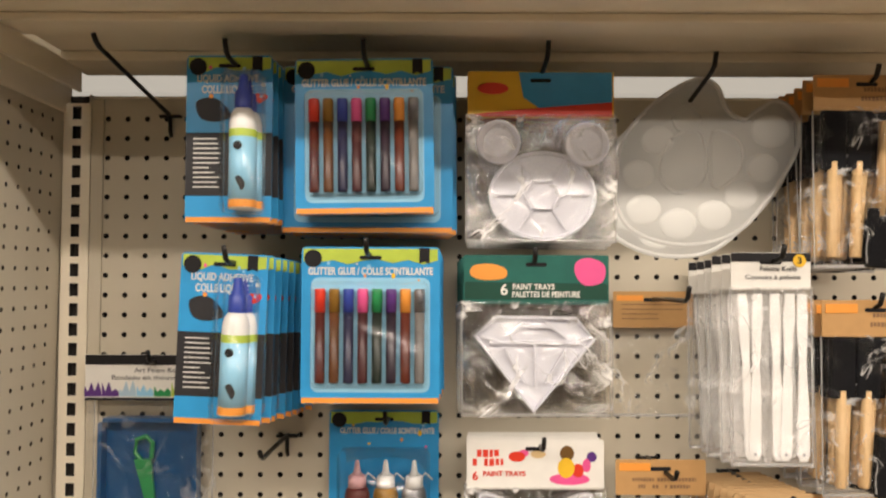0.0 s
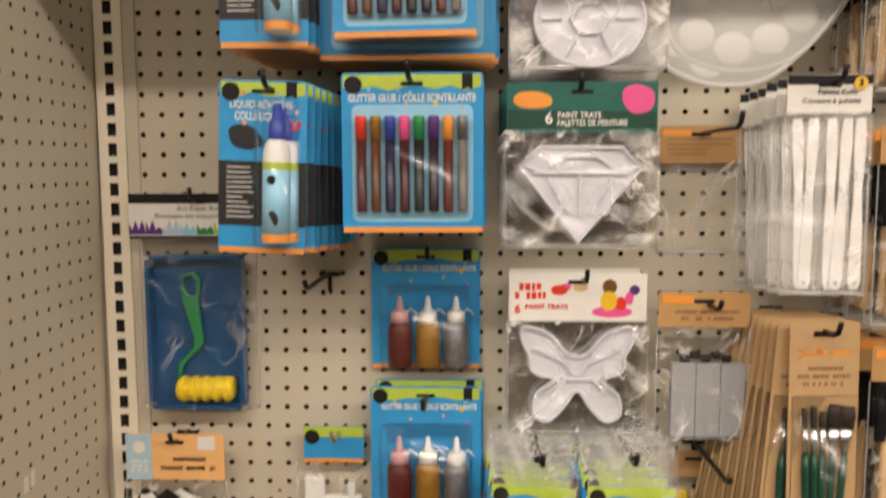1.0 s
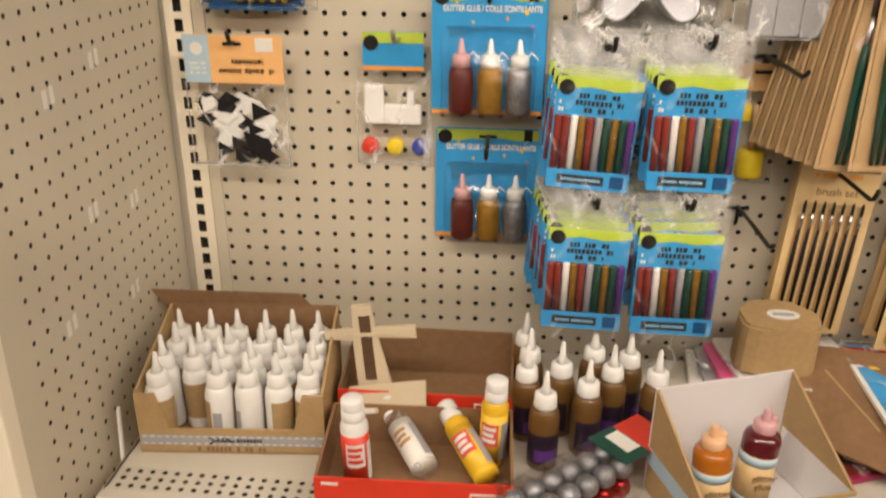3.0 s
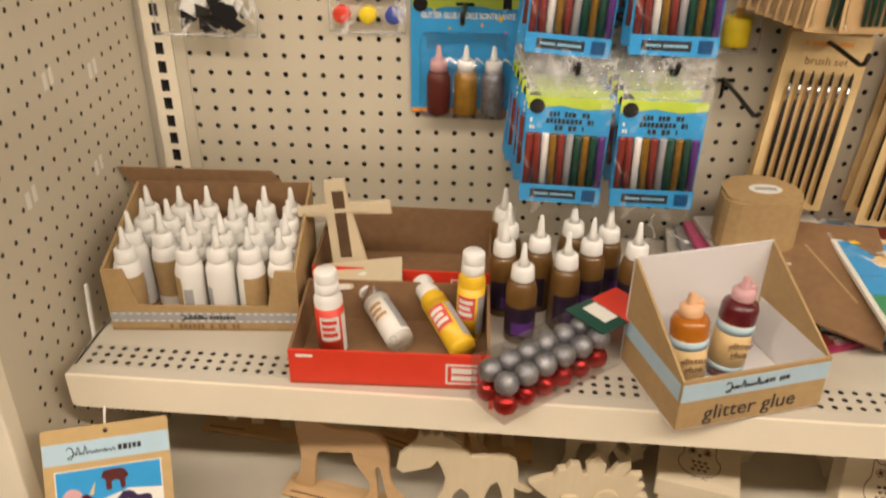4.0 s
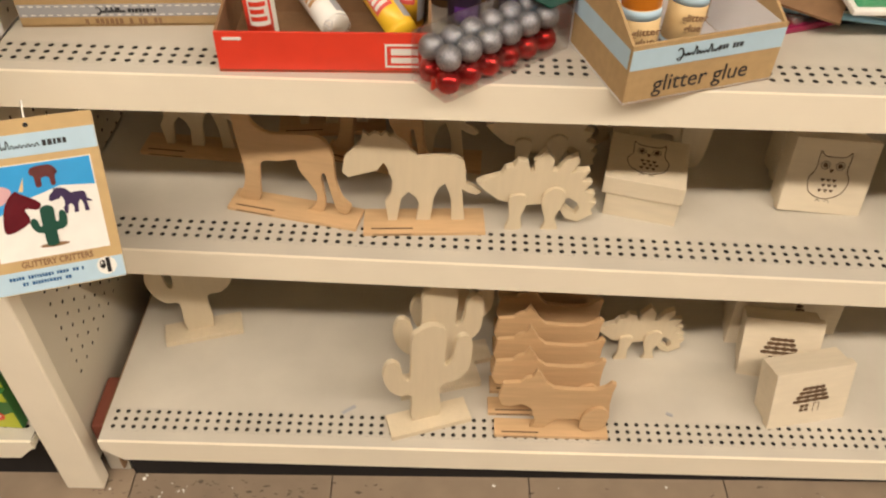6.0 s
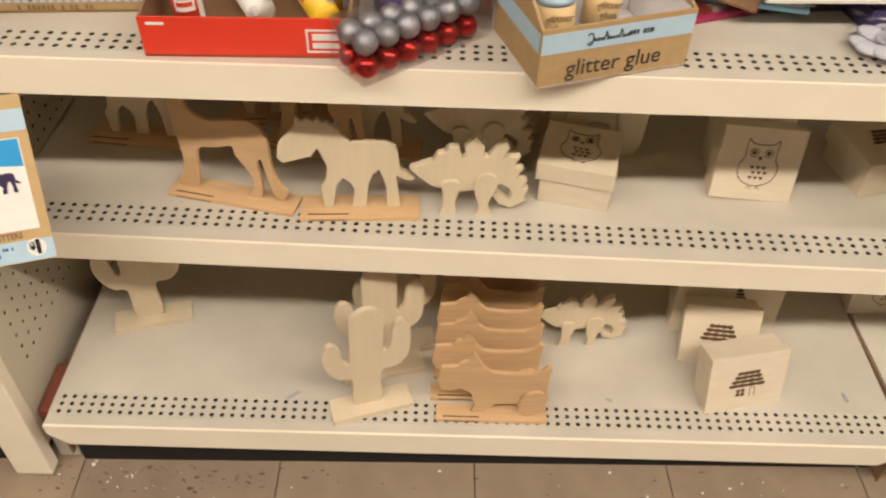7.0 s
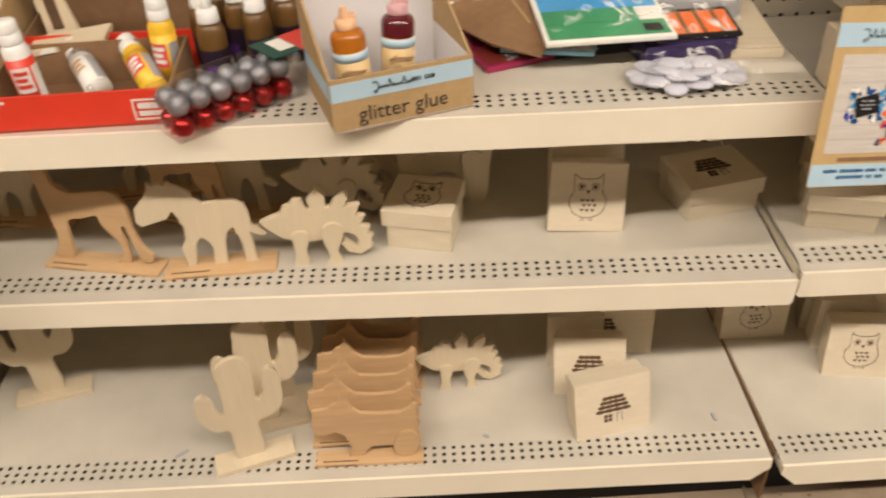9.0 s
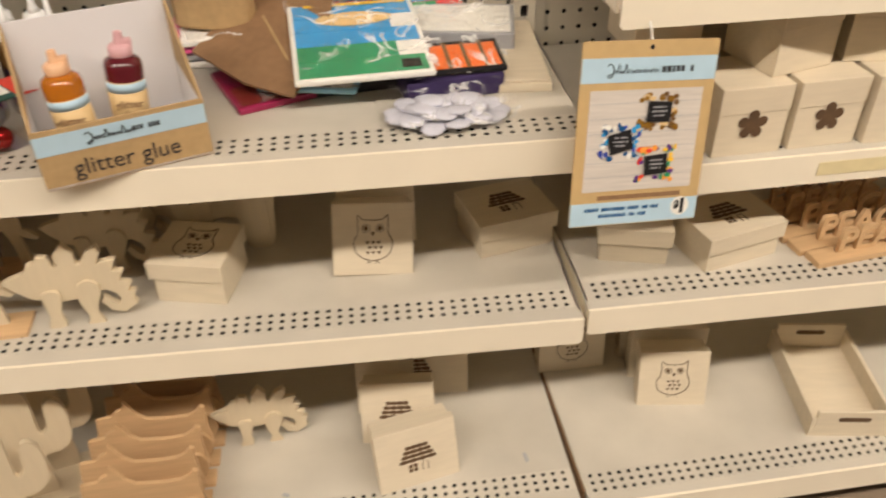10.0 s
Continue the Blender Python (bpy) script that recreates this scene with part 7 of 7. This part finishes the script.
part("picture_horn", plate([(-w * 0.165, -h * 0.405), (-w * 0.13, -h * 0.41), (-w * 0.11, -h * 0.33)], 0.0003, -0.0026), MANILA, ph)
part("picture_mane", plate(smooth_loop([(-w * 0.37, -h * 0.40), (-w * 0.30, -h * 0.36), (-w * 0.22, -h * 0.39), (-w * 0.25, -h * 0.44), (-w * 0.33, -h * 0.47)]), 0.0003, -0.0025), PALEPINK, ph)
part("picture_horse", plate([(x * 0.236 + w * 0.095, z * 0.20 - h * 0.565) for x, z in HORSE], 0.0004, -0.0027), DUSK, ph)
part("picture_cactus", plate([(x * 0.28 + w * 0.005, z * 0.205 - h * 0.735) for x, z in smooth_loop(CACTUS, 2)], 0.0004, -0.0028), DGREEN, ph)
part("picture_base", plate(circle(w * 0.01, -h * 0.737, 0.014, 0.0022), 0.0003, -0.0025), KRAFTD, ph)
lettering("GLITTERY CRITTERS", 0.009, s1, KRAFTD, Matrix.Translation((0.0, -0.0021, -h * 0.832)), wide=w * 0.55, bold=0.0003)

s2, ph = price_sign("hanging_sign", SIGN2, SIGN2_W, SIGN2_H, "kraft and blue hanging price sign with decorated photo frames")
w, h = SIGN2_W, SIGN2_H
ph.data.materials.clear()
ph.data.materials.append(PLANKS)
for k in range(6):
    part("plank_line", span(-w * 0.41, w * 0.41, -0.0023, -0.0021, -h * 0.32 - k * h * 0.08, -h * 0.32 - k * h * 0.08 + 0.0005), GREY, ph)
for k, (x, z, turn, mats) in enumerate(((0.10, -0.37, -3, (GOLD, MANILA, BROWN, GOLD)), (-0.17, -0.525, 14, (ROYAL, BLUE, NAVY, PAPERW)), (0.12, -0.66, 5, (RED, YLABEL, ORANGE, PURPLE, KITGREEN)))):
    rnd = random.Random(k + 3)
    for q in range(44):
        a, r = rnd.uniform(0, 2 * math.pi), rnd.uniform(0.85, 1.25)
        px, pz = w * x + 0.0205 * r * max(-0.85, min(0.85, 1.3 * math.cos(a))), h * z + 0.0175 * r * max(-0.85, min(0.85, 1.3 * math.sin(a)))
        part("picture_bloom", plate(circle(px, pz, rnd.uniform(0.0018, 0.0042), rnd.uniform(0.0018, 0.0038), 6), 0.0003, -0.0023 - 0.00003 * q), rnd.choice(mats), ph)
    fr = part("picture_frame", moved(box(0.027, 0.0004, 0.022, (0, 0, 0)), Matrix.Translation((w * x, -0.0041, h * z)) @ pose(0, 0, 0, 0, -turn, 0)), BLACK, ph)
    letter_bars(fr, GREY, w * x, h * z + 0.006, (0.015, 0.017, 0.012), 0.0018, 0.0045, -0.0044, k)
part("print_bar", span(-w * 0.3, w * 0.35, -0.0022, -0.0016, -h * 0.85, -h * 0.825), KRAFTD, s2)


# ---------- beyond the end panel, and on the floor ----------
def crayon_box(m):
    t = thing("crayon_box", "green and yellow card crayon box", "crayon box", m, "green crayon boxes")
    part("carton", box(0.115, 0.03, 0.085, (0, 0, 0.0425), 0.001), CARTON, t)
    part("yellow_panel", plate([(-0.056, 0.002), (0.056, 0.002), (0.056, 0.040), (0.02, 0.020), (-0.056, 0.016)], 0.0004, -0.0152), LIMEY, t)
    part("lid_strip", span(-0.056, 0.056, -0.0155, -0.0151, 0.064, 0.083), LIMEY, t)
    part("red_dot", plate(circle(0.03, 0.030, 0.011), 0.0004, -0.0157), RED, t)
    part("red_dot", plate(circle(-0.015, 0.034, 0.008), 0.0004, -0.0157), RED, t)
    letter_bars(t, PAPERW, -0.012, 0.058, (0.07, 0.05), 0.006, 0.010, -0.0152, 3)
    part("white_fleck", join(*[plate(circle(0.03 + 0.005 * math.cos(q * 2.1), 0.030 + 0.005 * math.sin(q * 2.1), 0.0022, n=7), 0.0003, -0.0162) for q in range(3)]), PAPERW, t)
    return t


first = None
for col in range(3):
    for row in range(4):
        m = pose(-0.172 - col * 0.12, -0.43 + 0.004 * ((row + col) % 2), 0.1505 + row * 0.0858, 0, 0, -4 + 3 * (row % 2))
        first = crayon_box(m) if first is None else copy_thing(first, m)
br = thing("red_block", "dusty brick-red block on the ledge beside the deck", "block", pose(-0.0225, -0.385, 0.062))
part("body", box(0.030, 0.09, 0.066, (0, 0, 0.033), 0.006), RUST, br)

tiles = [(i, j) for i in range(-20, 26) for j in range(-19, 26)]
me_tile = bpy.data.meshes.new("tile")
bm = span(-0.1515, 0.1515, -0.1515, 0.1515, -0.004, 0.0, 0.0008)
bm.to_mesh(me_tile)
bm.free()
me_tile.materials.append(FLOOR)
far = []
for i, j in tiles:
    x, y = 0.15 + i * 0.3048, -0.46 + 0.11 + j * 0.3048
    if -5 <= i <= 9 and -6 <= j <= 0:
        o = new("tile", me_tile)
        o.parent = floor
        o.matrix_basis = Matrix.Translation((x, y, 0))
    else:
        far.append((x, y))
verts, faces = [], []
for x, y in far:
    b = len(verts)
    verts += [(x - 0.151, y - 0.151, -0.001), (x + 0.151, y - 0.151, -0.001), (x + 0.151, y + 0.151, -0.001), (x - 0.151, y + 0.151, -0.001)]
    faces.append((b, b + 1, b + 2, b + 3))
me = bpy.data.meshes.new("far_tiles")
me.from_pydata(verts, [], faces)
me.materials.append(FLOOR)
o = new("far_tiles", me)
o.parent = floor
o["kind"] = "stuff"
rnd = random.Random(9)
scraps = []
for k in range(34):
    x, y = rnd.uniform(-0.05, 1.2), rnd.gauss(-0.47, 0.025)
    if k < 16:
        x = rnd.uniform(-0.04, 0.16)
    s = rnd.uniform(0.0015, 0.005)
    scraps.append(box(s, s * rnd.uniform(0.3, 1), 0.0008, (x, y, 0.001), 0, pose(0, 0, 0, 0, 0, rnd.uniform(0, 180))))
o = tagged(done("paper_scraps", join(*scraps), PAPERW), "small white paper scraps on the dusty floor", "litter", kind="stuff")
dust = []
for k in range(130):
    x, y = (rnd.uniform(-0.06, 0.28) if k < 80 else rnd.uniform(-0.1, 1.5)), -0.441 - abs(rnd.gauss(0, 0.022))
    r, st = rnd.uniform(0.0008, 0.0034), rnd.uniform(0.3, 0.8)
    turn = rnd.uniform(-0.5, 0.5)
    pts = []
    for q in range(9):
        a, l = 2 * math.pi * q / 9, r * rnd.uniform(0.5, 1.3)
        u, v = l * math.cos(a) * 1.6, l * math.sin(a) * st
        pts.append((x + u * math.cos(turn) - v * math.sin(turn), y + u * math.sin(turn) + v * math.cos(turn)))
    b = bmesh.new()
    b.faces.new([b.verts.new((u, v, 0.0006 + k * 0.000004)) for u, v in pts])
    dust.append(b)
tagged(done("floor_dirt", join(*dust), GRIME), "dark grime patches on the floor by the deck", "dirt", kind="stuff")
for k, (x, y, z) in enumerate(((0.335, -0.408, D_Z), (1.155, -0.40, D_Z), (0.80, -0.41, D_Z))):
    o = thing("deck_scrap", "small grey scrap lying on the base deck", "scrap", pose(x, y, z, 0, 0, 35 + 60 * k), "deck scraps")
    part("sliver", box(0.022 - 0.006 * k, 0.005, 0.0016, (0, 0, 0.0009), 0.0004), GREY, o)
